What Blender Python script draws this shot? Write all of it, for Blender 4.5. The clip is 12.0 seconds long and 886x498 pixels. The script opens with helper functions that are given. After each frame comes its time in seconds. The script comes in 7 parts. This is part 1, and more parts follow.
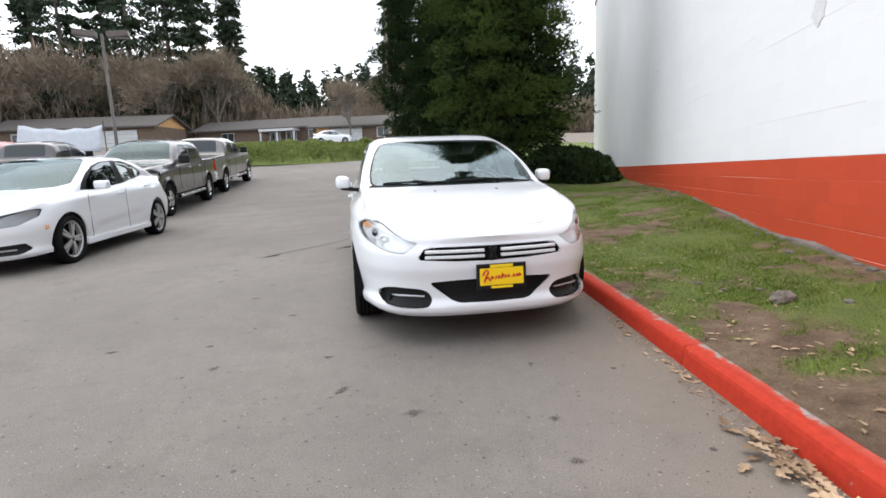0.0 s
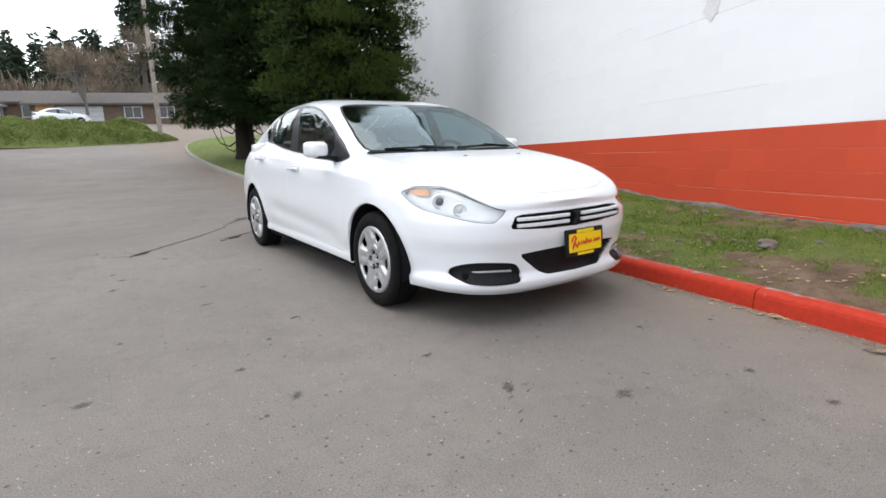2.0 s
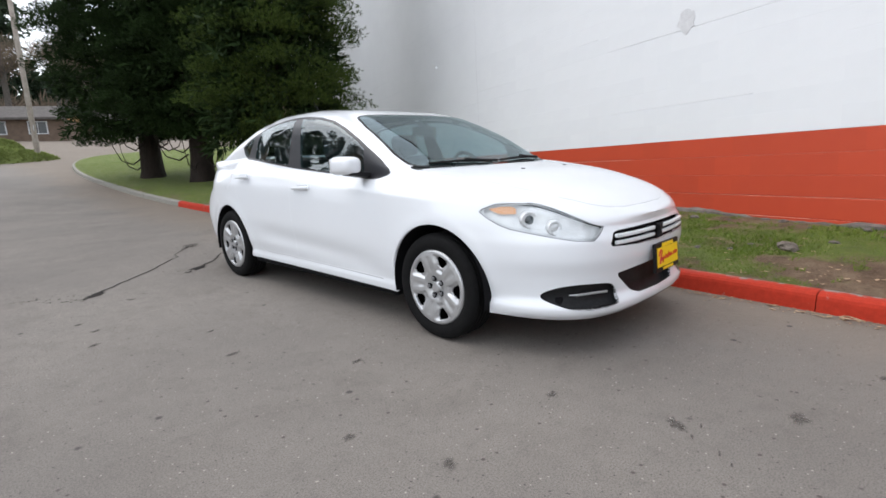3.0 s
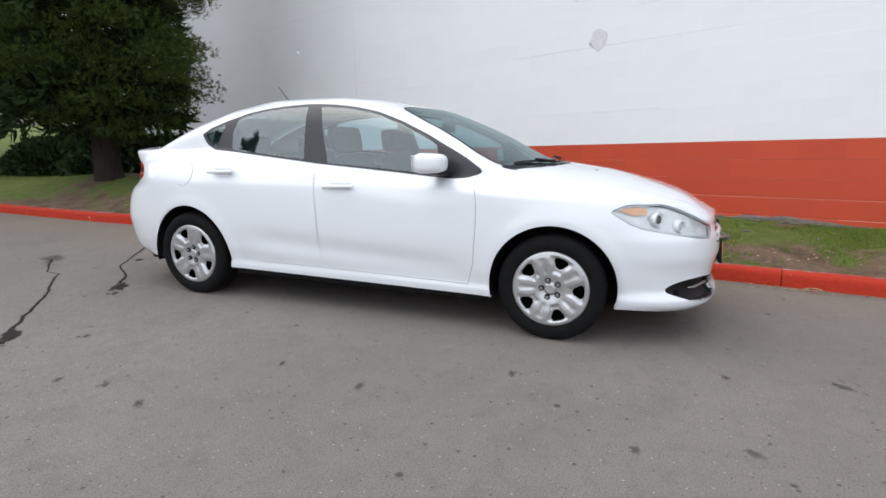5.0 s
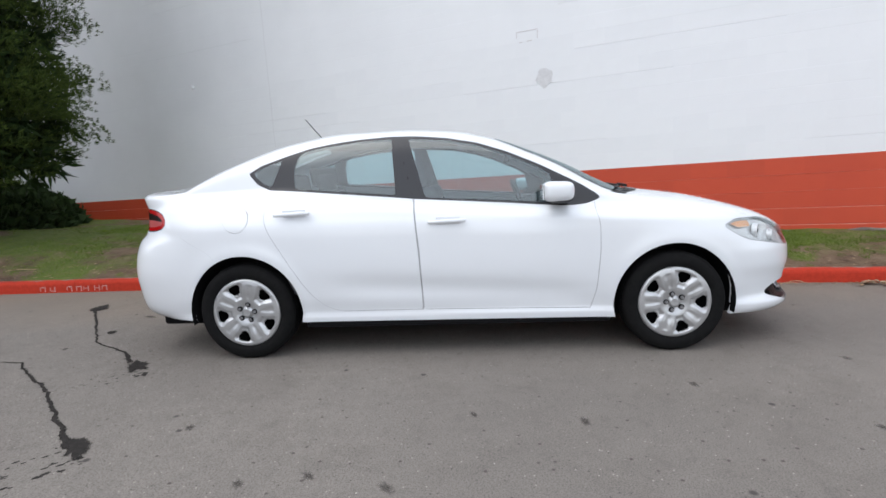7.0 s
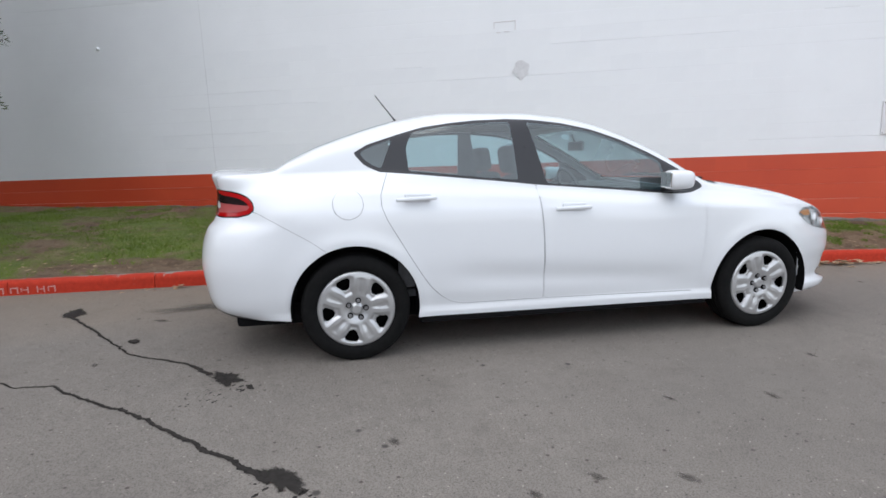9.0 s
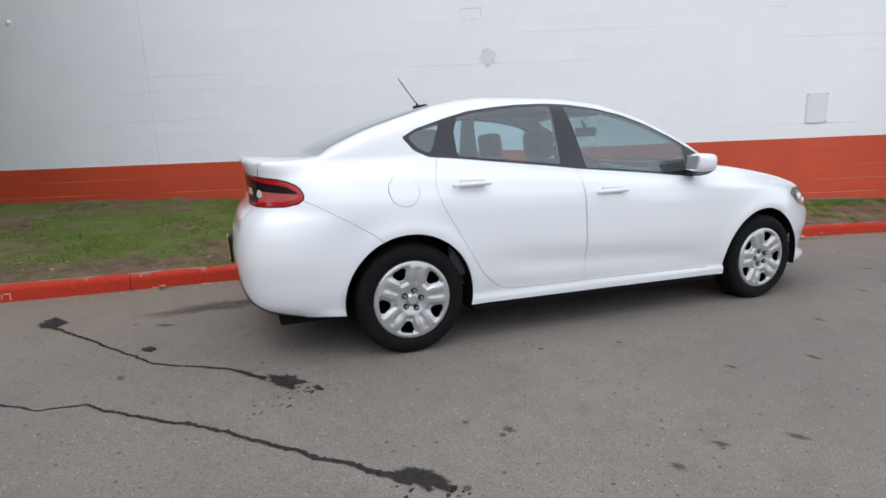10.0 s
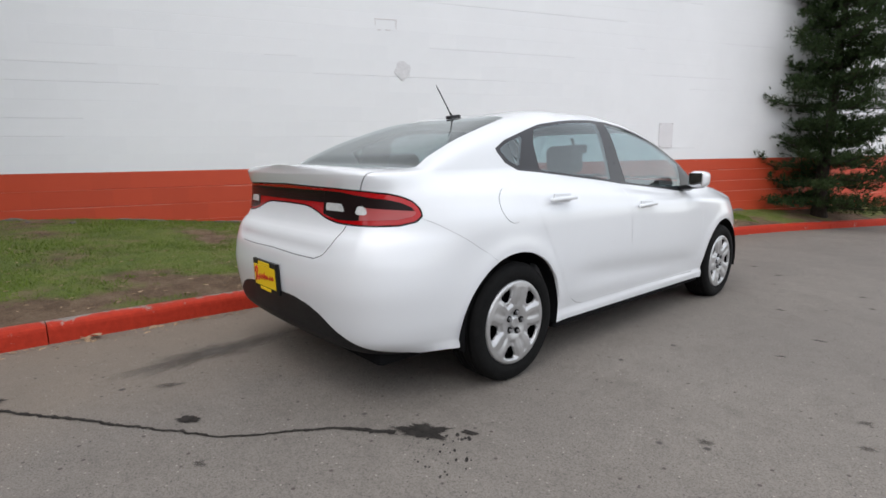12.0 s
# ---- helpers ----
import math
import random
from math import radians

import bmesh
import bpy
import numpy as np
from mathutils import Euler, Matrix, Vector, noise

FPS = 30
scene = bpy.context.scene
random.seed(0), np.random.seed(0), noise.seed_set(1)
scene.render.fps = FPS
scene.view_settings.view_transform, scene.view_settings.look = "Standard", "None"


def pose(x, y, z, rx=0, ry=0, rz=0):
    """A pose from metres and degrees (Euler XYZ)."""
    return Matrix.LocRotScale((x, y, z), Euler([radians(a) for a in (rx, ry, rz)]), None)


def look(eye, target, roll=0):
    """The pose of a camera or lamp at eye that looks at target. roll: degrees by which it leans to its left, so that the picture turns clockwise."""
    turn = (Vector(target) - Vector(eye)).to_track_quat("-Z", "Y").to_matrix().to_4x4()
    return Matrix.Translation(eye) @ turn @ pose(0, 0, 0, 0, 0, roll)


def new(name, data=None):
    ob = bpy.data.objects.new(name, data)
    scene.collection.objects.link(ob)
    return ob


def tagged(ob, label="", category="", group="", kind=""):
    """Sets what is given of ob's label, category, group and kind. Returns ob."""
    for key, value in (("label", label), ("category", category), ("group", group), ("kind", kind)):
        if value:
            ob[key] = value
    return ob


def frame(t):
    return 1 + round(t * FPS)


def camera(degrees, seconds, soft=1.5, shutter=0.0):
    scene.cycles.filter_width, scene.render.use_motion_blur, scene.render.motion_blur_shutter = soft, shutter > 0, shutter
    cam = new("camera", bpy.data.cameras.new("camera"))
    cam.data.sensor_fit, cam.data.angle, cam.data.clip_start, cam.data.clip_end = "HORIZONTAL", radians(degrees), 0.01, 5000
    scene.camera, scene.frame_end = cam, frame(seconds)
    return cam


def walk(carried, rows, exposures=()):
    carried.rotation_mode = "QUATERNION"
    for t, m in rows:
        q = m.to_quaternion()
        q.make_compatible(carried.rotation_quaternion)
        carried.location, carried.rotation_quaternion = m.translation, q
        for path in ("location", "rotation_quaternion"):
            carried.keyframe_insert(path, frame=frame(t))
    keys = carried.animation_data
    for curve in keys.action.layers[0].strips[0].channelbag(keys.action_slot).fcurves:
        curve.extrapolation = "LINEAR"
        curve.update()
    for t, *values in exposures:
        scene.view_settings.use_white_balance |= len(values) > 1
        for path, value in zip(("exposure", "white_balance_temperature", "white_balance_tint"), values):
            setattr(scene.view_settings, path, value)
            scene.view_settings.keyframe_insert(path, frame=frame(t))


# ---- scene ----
cam = camera(81.3, 12.0, soft=1.6)
# seconds, eye, target, roll
PATH = [
    (0.0, (-0.841, -5.408, 1.195), (-0.518, -3.463, 0.854), -2.0),
    (0.5, (-1.253, -5.217, 1.205), (-0.69, -3.321, 0.903), -0.8),
    (1.0, (-1.637, -4.946, 1.106), (-0.866, -3.131, 0.777), -0.0),
    (1.5, (-2.035, -4.685, 1.064), (-1.062, -2.975, 0.702), 0.1),
    (2.0, (-2.382, -4.317, 1.052), (-1.266, -2.708, 0.648), -1.3),
    (2.5, (-2.641, -3.878, 1.084), (-1.387, -2.366, 0.709), -1.7),
    (3.0, (-2.905, -3.438, 1.086), (-1.511, -2.053, 0.715), -2.4),
    (3.5, (-3.114, -2.992, 1.105), (-1.62, -1.725, 0.7), -1.3),
    (5.5, (-3.927, -1.397, 1.158), (-2.042, -0.865, 0.755), -0.8),
    (6.0, (-4.006, -0.965, 1.152), (-2.089, -0.549, 0.765), -1.5),
    (6.5, (-4.047, -0.543, 1.156), (-2.095, -0.261, 0.827), -1.4),
    (8.5, (-3.926, 1.076, 1.153), (-1.979, 0.757, 0.825), -3.4),
    (9.0, (-3.784, 1.448, 1.152), (-1.854, 1.046, 0.813), -0.5),
    (9.5, (-3.678, 1.852, 1.159), (-1.797, 1.257, 0.826), -0.7),
    (10.0, (-3.512, 2.186, 1.129), (-1.68, 1.478, 0.75), -0.8),
    (10.5, (-3.325, 2.535, 1.134), (-1.547, 1.695, 0.77), 0.4),
    (11.0, (-3.119, 2.859, 1.14), (-1.436, 1.831, 0.804), -0.2),
    (11.5, (-2.838, 3.088, 1.126), (-1.248, 1.924, 0.784), 0.7),
    (12.0, (-2.538, 3.354, 1.114), (-1.072, 2.033, 0.792), 0.4),
]
walk(cam, [(t, look(eye, target, roll)) for t, eye, target, roll in PATH],
     exposures=[(0.0, 0.56, 6500, 10), (1.0, 0.52, 6500, 10), (2.0, 0.45, 6460, 10), (3.5, 0.18, 6390, 10), (6.5, 0.14, 6310, 10), (9.0, 0.02, 6270, 10), (10.5, 0.0, 6410, 10), (12.0, 0.0, 6540, 10)])

# ---- light: a bright overcast sky with a very soft sun high behind the cloud ----
SUN_ELEVATION, SUN_AZIMUTH = radians(62), radians(330)
world = bpy.data.worlds.new("world")
scene.world = world
world.use_nodes = True
wn, wl = world.node_tree.nodes, world.node_tree.links
sky = wn.new("ShaderNodeTexSky")
sky.sky_type, sky.sun_disc = "NISHITA", False
sky.sun_elevation, sky.sun_rotation = SUN_ELEVATION, SUN_AZIMUTH
sky.air_density, sky.dust_density, sky.ozone_density = 1.0, 2.0, 1.5
grey_sky = wn.new("ShaderNodeHueSaturation")
grey_sky.inputs["Saturation"].default_value = 0.62
wl.new(sky.outputs[0], grey_sky.inputs["Color"])
even_sky = wn.new("ShaderNodeGamma")
even_sky.inputs["Gamma"].default_value = 0.35
wl.new(grey_sky.outputs[0], even_sky.inputs["Color"])
wl.new(even_sky.outputs[0], wn["Background"].inputs["Color"])
wn["Background"].inputs["Strength"].default_value = 0.90
sun = new("sun", bpy.data.lights.new("sun", "SUN"))
sun.data.energy, sun.data.angle, sun.data.color = 0.55, radians(60), (1.0, 0.97, 0.93)
sun.matrix_world = look((0, 0, 0), (-math.sin(SUN_AZIMUTH) * math.cos(SUN_ELEVATION), -math.cos(SUN_AZIMUTH) * math.cos(SUN_ELEVATION), -math.sin(SUN_ELEVATION)))


# ---- materials ----
def material(name, base, rough=0.6, metal=0.0, **extra):
    m = bpy.data.materials.new(name)
    m.use_nodes = True
    b = m.node_tree.nodes["Principled BSDF"]
    b.inputs["Base Color"].default_value = (*base, 1)
    b.inputs["Roughness"].default_value = rough
    b.inputs["Metallic"].default_value = metal
    for key, value in extra.items():
        b.inputs[key.replace("_", " ")].default_value = value
    return m


def nd(m, kind, **values):
    n = m.node_tree.nodes.new(kind)
    for key, value in values.items():
        n.inputs[key.replace("_", " ")].default_value = value
    return n


def link(m, a, b):
    m.node_tree.links.new(a, b)


def coords(m):
    return m.node_tree.nodes.new("ShaderNodeTexCoord").outputs["Object"]


def ramp(m, source, stops):
    r = m.node_tree.nodes.new("ShaderNodeValToRGB")
    while len(r.color_ramp.elements) < len(stops):
        r.color_ramp.elements.new(0.5)
    for e, (at, colour) in zip(r.color_ramp.elements, stops):
        e.position = at
        e.color = (*colour, 1) if not isinstance(colour, (int, float)) else (colour, colour, colour, 1)
    link(m, source, r.inputs[0])
    return r.outputs[0]


def blend(m, factor, a, b, mode="MIX"):
    x = m.node_tree.nodes.new("ShaderNodeMix")
    x.data_type, x.blend_type = "RGBA", mode
    for value, socket in ((factor, x.inputs[0]), (a, x.inputs[6]), (b, x.inputs[7])):
        if isinstance(value, (int, float)):
            socket.default_value = value
        elif isinstance(value, tuple):
            socket.default_value = (*value, 1)
        else:
            link(m, value, socket)
    return x.outputs[2]


def grain(m, scale, detail=4.0, rough=0.6, kind="ShaderNodeTexNoise", where=None):
    n = nd(m, kind, Scale=scale)
    if kind == "ShaderNodeTexNoise":
        n.inputs["Detail"].default_value, n.inputs["Roughness"].default_value = detail, rough
    link(m, where or coords(m), n.inputs["Vector"])
    return n.outputs[0]


def relief(m, height, strength, distance):
    b = nd(m, "ShaderNodeBump", Strength=strength, Distance=distance)
    link(m, height, b.inputs["Height"])
    link(m, b.outputs[0], m.node_tree.nodes["Principled BSDF"].inputs["Normal"])


def base_of(m, socket):
    link(m, socket, m.node_tree.nodes["Principled BSDF"].inputs["Base Color"])


def rough_of(m, socket):
    link(m, socket, m.node_tree.nodes["Principled BSDF"].inputs["Roughness"])


def asphalt_material():
    m = material("asphalt", (0.2, 0.18, 0.16), 0.85)
    m.node_tree.nodes["Principled BSDF"].inputs["Specular IOR Level"].default_value = 0.3
    fine = grain(m, 150, 4, 0.75)
    chips = grain(m, 70, kind="ShaderNodeTexVoronoi")
    wide = grain(m, 0.45, 6, 0.65)
    blot = grain(m, 1.7, 6, 0.72)
    mid = grain(m, 11, 5, 0.7)
    base = ramp(m, wide, [(0.3, (0.172, 0.156, 0.141)), (0.7, (0.252, 0.228, 0.202))])
    base = blend(m, ramp(m, blot, [(0.50, 0.0), (0.74, 0.6)]), base, (0.135, 0.119, 0.105))
    base = blend(m, ramp(m, mid, [(0.50, 0.0), (0.74, 0.42)]), base, (0.125, 0.112, 0.102))
    base = blend(m, ramp(m, fine, [(0.36, 0.7), (0.56, 0.0)]), base, (0.075, 0.066, 0.060))
    base = blend(m, ramp(m, grain(m, 62, 5, 0.8), [(0.56, 0.0), (0.74, 0.4)]), base, (0.27, 0.245, 0.215))

    # soil washed out over the lot along the kerb
    place = nd(m, "ShaderNodeSeparateXYZ")
    link(m, coords(m), place.inputs[0])
    shore = m.node_tree.nodes.new("ShaderNodeMath")
    shore.operation = "MULTIPLY_ADD"
    shore.inputs[1].default_value = 0.5
    link(m, place.outputs[0], shore.inputs[0])
    link(m, wide, shore.inputs[2])
    base = blend(m, ramp(m, shore.outputs[0], [(0.40, 0.0), (1.0, 0.6)]), base, (0.20, 0.158, 0.118))

    def flecks(scale, shift, reach, share, colour, under):
        """Sparse specks: only some cells of a random net carry one."""
        moved = nd(m, "ShaderNodeMapping", Location=shift)
        link(m, coords(m), moved.inputs["Vector"])
        net = nd(m, "ShaderNodeTexVoronoi", Scale=scale)
        link(m, moved.outputs[0], net.inputs["Vector"])
        pick = nd(m, "ShaderNodeSeparateColor")
        link(m, net.outputs["Color"], pick.inputs[0])
        some = ramp(m, pick.outputs[0], [(share, 0.0), (share + 0.02, 1.0)])
        spot = ramp(m, net.outputs["Distance"], [(reach * 0.55, 1.0), (reach, 0.0)])
        return blend(m, blend(m, 1.0, some, spot, "MULTIPLY"), under, colour)

    base = flecks(30.0, (0.0, 0.0, 0.0), 0.14, 0.50, (0.36, 0.33, 0.29), base)
    base = flecks(38.0, (5.0, 2.0, 0.0), 0.18, 0.72, (0.07, 0.06, 0.055), base)
    base = flecks(11.0, (3.3, 1.7, 0.0), 0.05, 0.80, (0.45, 0.42, 0.38), base)
    base = flecks(15.0, (7.1, 4.2, 0.0), 0.15, 0.58, (0.08, 0.066, 0.06), base)
    base = flecks(4.1, (1.1, 9.2, 0.0), 0.085, 0.55, (0.065, 0.058, 0.054), base)
    base_of(m, base)
    relief(m, blend(m, 0.5, fine, chips), 0.5, 0.004)
    return m


def kerb_material(name, paint, bare, share):
    """Painted or bare concrete; the paint has gone first along the back of the top."""
    m = material(name, paint, 0.75, Specular_IOR_Level=0.2)
    chip = grain(m, 4.5, 9, 0.74)
    streak = grain(m, 26, 5, 0.7)
    back = nd(m, "ShaderNodeAttribute")
    back.attribute_name = "back_edge"
    sum_ = m.node_tree.nodes.new("ShaderNodeMath")
    sum_.operation = "MULTIPLY_ADD"
    sum_.inputs[1].default_value = 0.19
    link(m, back.outputs["Fac"], sum_.inputs[0])
    link(m, chip, sum_.inputs[2])
    worn = ramp(m, sum_.outputs[0], [(share, 0.0), (share + 0.05, 1.0)])
    base = ramp(m, streak, [(0.3, tuple(c * 0.78 for c in paint)), (0.7, tuple(min(1, c * 1.08) for c in paint))])
    grit = ramp(m, streak, [(0.35, tuple(c * 0.6 for c in bare)), (0.65, bare)])
    dusty = nd(m, "ShaderNodeMath")
    dusty.operation = "MULTIPLY"
    link(m, back.outputs["Fac"], dusty.inputs[0])
    link(m, grain(m, 9.0, 6, 0.75), dusty.inputs[1])
    base = blend(m, ramp(m, dusty.outputs[0], [(0.10, 0.0), (0.50, 0.75)]), base, tuple(0.45 * a + 0.55 * b for a, b in zip(paint, (0.40, 0.24, 0.19))))
    scuff = ramp(m, grain(m, 2.6, 8, 0.8), [(0.60, 0.0), (0.72, 0.45)])
    base = blend(m, scuff, base, tuple(c * 0.45 for c in paint))
    base_of(m, blend(m, worn, base, grit))
    relief(m, streak, 0.35, 0.006)
    return m


def painted_block(name, colour, low, high):
    m = material(name, colour, 0.55)
    wide = grain(m, 0.5, 5, 0.6)
    fine = grain(m, 45, 4, 0.65)
    dirt = grain(m, 2.2, 6, 0.7)
    base = ramp(m, wide, [(0.3, low), (0.7, high)])
    base = blend(m, ramp(m, dirt, [(0.62, 0.0), (0.85, 0.25)]), base, tuple(c * 0.72 for c in colour))
    tint = nd(m, "ShaderNodeObjectInfo")
    base = blend(m, 0.05, base, tint.outputs["Random"], "OVERLAY")
    base_of(m, base)
    relief(m, fine, 0.28, 0.003)
    return m


def grass_ground_material():
    m = material("turf", (0.08, 0.12, 0.03), 0.95)
    mid = grain(m, 4.5, 6, 0.7)
    clump = grain(m, 7.0, 8, 0.78)
    fine = grain(m, 60, 4, 0.7)
    green = ramp(m, mid, [(0.3, (0.078, 0.118, 0.017)), (0.52, (0.128, 0.175, 0.024)), (0.68, (0.175, 0.185, 0.052)), (0.82, (0.19, 0.160, 0.075))])
    soil = ramp(m, mid, [(0.32, (0.085, 0.048, 0.028)), (0.5, (0.165, 0.105, 0.064)), (0.72, (0.26, 0.185, 0.12))])
    worn = nd(m, "ShaderNodeAttribute")
    worn.attribute_name = "bare_soil"
    base = blend(m, ramp(m, blend(m, 0.42, worn.outputs["Fac"], clump), [(0.38, 0.0), (0.55, 1.0)]), green, soil)
    base = blend(m, ramp(m, fine, [(0.3, 0.5), (0.6, 0.0)]), base, (0.055, 0.045, 0.022))
    base = blend(m, ramp(m, grain(m, 34, 6, 0.8), [(0.58, 0.0), (0.74, 0.5)]), base, (0.30, 0.225, 0.15))
    base_of(m, base)
    relief(m, fine, 0.9, 0.03)
    return m


def leaf_material(name, dark, light):
    m = material(name, light, 0.7)
    geo = nd(m, "ShaderNodeNewGeometry")
    wide = grain(m, 0.9, 3, 0.6)
    base = ramp(m, geo.outputs["Random Per Island"], [(0.0, dark), (1.0, light)])
    base = blend(m, ramp(m, wide, [(0.4, 0.0), (0.75, 0.6)]), base, tuple(min(1, c * 1.45) for c in light))
    base_of(m, base)
    m.node_tree.nodes["Principled BSDF"].inputs["Specular IOR Level"].default_value = 0.08
    return m


def bark_material(name, dark, light):
    m = material(name, light, 0.95)
    mp = nd(m, "ShaderNodeMapping", Scale=(9.0, 9.0, 1.6))
    link(m, coords(m), mp.inputs["Vector"])
    g = grain(m, 2.0, 6, 0.7, where=mp.outputs[0])
    base_of(m, ramp(m, g, [(0.3, dark), (0.7, light)]))
    relief(m, g, 0.9, 0.05)
    return m


def glass_material(name, tint, face_on, coat=(0.95, 1.0, 1.0)):
    """A sheet of tinted glass: clear straight on, more of a mirror at a slant."""
    m = bpy.data.materials.new(name)
    m.use_nodes = True
    nodes = m.node_tree.nodes
    nodes.remove(nodes["Principled BSDF"])
    clear = nd(m, "ShaderNodeBsdfTransparent", Color=(*tint, 1))
    gloss = nd(m, "ShaderNodeBsdfGlossy", Color=(*coat, 1), Roughness=0.01)
    slant = nd(m, "ShaderNodeLayerWeight", Blend=0.5)
    power = m.node_tree.nodes.new("ShaderNodeMath")
    power.operation = "POWER"
    power.inputs[1].default_value = 4.0
    link(m, slant.outputs["Facing"], power.inputs[0])
    share = m.node_tree.nodes.new("ShaderNodeMath")
    share.operation = "MULTIPLY_ADD"
    share.inputs[1].default_value, share.inputs[2].default_value = 1 - face_on, face_on
    link(m, power.outputs[0], share.inputs[0])
    mix = nd(m, "ShaderNodeMixShader")
    link(m, share.outputs[0], mix.inputs[0])
    link(m, clear.outputs[0], mix.inputs[1])
    link(m, gloss.outputs[0], mix.inputs[2])
    link(m, mix.outputs[0], nodes["Material Output"].inputs["Surface"])
    return m


def soft_stain(name, dark, light, low, high):
    """A stain that thins out unevenly to nothing at its edge."""
    m = mottled(name, dark, light, 22, 0.85, 0.2)
    nodes = m.node_tree.nodes
    nodes["Principled BSDF"].inputs["Specular IOR Level"].default_value = 0.12
    fade = nd(m, "ShaderNodeAttribute")
    fade.attribute_name = "fade"
    mask = ramp(m, blend(m, 0.42, fade.outputs["Fac"], grain(m, 34, 6, 0.75)), [(low, 0.0), (high, 0.92)])
    clear = nd(m, "ShaderNodeBsdfTransparent")
    mix = nd(m, "ShaderNodeMixShader")
    link(m, mask, mix.inputs[0])
    link(m, clear.outputs[0], mix.inputs[1])
    link(m, nodes["Principled BSDF"].outputs[0], mix.inputs[2])
    link(m, mix.outputs[0], nodes["Material Output"].inputs["Surface"])
    return m


def car_paint(name, colour, flake=0.0):
    m = material(name, colour, 0.32, flake, Coat_Weight=1.0, Coat_Roughness=0.04)
    dust = grain(m, 7, 5, 0.7)
    rough_of(m, ramp(m, dust, [(0.3, 0.28), (0.75, 0.42)]))
    return m


def mottled(name, dark, light, scale, rough, bump=0.3, metal=0.0):
    m = material(name, light, rough, metal)
    g = grain(m, scale, 6, 0.65)
    base_of(m, ramp(m, g, [(0.3, dark), (0.7, light)]))
    if bump:
        relief(m, grain(m, scale * 6, 4, 0.6), bump, 0.01)
    return m


M = {}
M["asphalt"] = asphalt_material()
M["red_kerb"] = kerb_material("red_kerb_paint", (0.44, 0.036, 0.016), (0.34, 0.30, 0.27), 0.612)
M["grey_kerb"] = kerb_material("grey_concrete", (0.27, 0.26, 0.23), (0.17, 0.18, 0.12), 0.58)
M["white_block"] = painted_block("white_block_paint", (0.84, 0.845, 0.86), (0.78, 0.79, 0.81), (0.85, 0.86, 0.88))
M["red_block"] = painted_block("red_block_paint", (0.53, 0.060, 0.020), (0.48, 0.050, 0.017), (0.58, 0.074, 0.024))
M["mortar_white"] = mottled("white_joint", (0.66, 0.66, 0.67), (0.72, 0.72, 0.73), 20, 0.8, 0.0)
# joints paler than the red blocks: edge highlights put into their colour
M["mortar_red_glint"] = mottled("red_joint_glint", (0.74, 0.36, 0.28), (0.85, 0.52, 0.44), 20, 0.8, 0.0)
M["turf"] = grass_ground_material()
M["tar"] = mottled("crack_tar", (0.018, 0.016, 0.015), (0.042, 0.038, 0.035), 30, 0.8, 0.3)
M["tar"].node_tree.nodes["Principled BSDF"].inputs["Specular IOR Level"].default_value = 0.1
M["wet"] = soft_stain("damp_stain", (0.090, 0.080, 0.072), (0.125, 0.113, 0.102), 0.26, 0.80)
M["tar_blot"] = soft_stain("tar_blot", (0.018, 0.016, 0.015), (0.042, 0.038, 0.035), 0.27, 0.40)
M["white_paint"] = car_paint("white_car_paint", (0.75, 0.77, 0.80))
M["grey_paint"] = car_paint("grey_car_paint", (0.065, 0.060, 0.060), 0.4)
M["tan_paint"] = car_paint("brown_grey_car_paint", (0.17, 0.16, 0.15), 0.5)
M["red_paint"] = car_paint("red_car_paint", (0.35, 0.03, 0.025))
M["black_trim"] = mottled("black_trim_plastic", (0.009, 0.009, 0.010), (0.017, 0.017, 0.018), 40, 0.45, 0.15)
M["frame_black"] = material("black_frame_trim", (0.022, 0.022, 0.026), 0.28, Specular_IOR_Level=0.5)
M["pinkish"] = material("pale_red_lens", (0.40, 0.085, 0.085), 0.2, Specular_IOR_Level=0.3)
M["rubber"] = mottled("tyre_rubber", (0.004, 0.004, 0.0045), (0.009, 0.009, 0.009), 25, 0.85, 0.2)
M["seam"] = material("shut_line_shade", (0.22, 0.225, 0.235), 0.8)
M["dark"] = material("dark_void", (0.01, 0.01, 0.011), 0.8)
M["silver"] = mottled("silver_wheel_cover", (0.46, 0.465, 0.475), (0.54, 0.545, 0.555), 12, 0.30, 0.0, 0.62)
M["dull_steel"] = material("dull_steel", (0.30, 0.30, 0.31), 0.35, 0.6)
M["chrome"] = material("chrome", (0.75, 0.76, 0.78), 0.12, 1.0)
M["glass"] = glass_material("window_glass", (0.57, 0.73, 0.755), 0.13)
M["far_screen"] = glass_material("reflecting_windscreen_glass", (0.15, 0.20, 0.21), 0.13, (0.38, 0.46, 0.48))
M["dark_glass"] = glass_material("dark_side_glass", (0.16, 0.18, 0.19), 0.16)
M["screen_glass"] = glass_material("windscreen_glass", (0.46, 0.58, 0.59), 0.16, (0.55, 0.65, 0.67))
M["rear_glass"] = glass_material("rear_window_glass", (0.34, 0.385, 0.38), 0.11)
M["lens"] = glass_material("clear_lamp_lens", (0.94, 0.95, 0.95), 0.05)
M["mirror"] = material("mirror_glass", (0.8, 0.82, 0.83), 0.02, 1.0)
M["reflector"] = mottled("lamp_reflector", (0.66, 0.67, 0.69), (0.90, 0.91, 0.92), 20, 0.25, 0.5, 0.35)
M["amber"] = material("amber_lens", (0.72, 0.36, 0.17), 0.25, Coat_Weight=0.6)
M["red_lens"] = material("red_tail_lens", (0.40, 0.004, 0.006), 0.12, Specular_IOR_Level=0.5)
M["smoke"] = material("smoked_lens", (0.014, 0.008, 0.008), 0.25, Specular_IOR_Level=0.12)
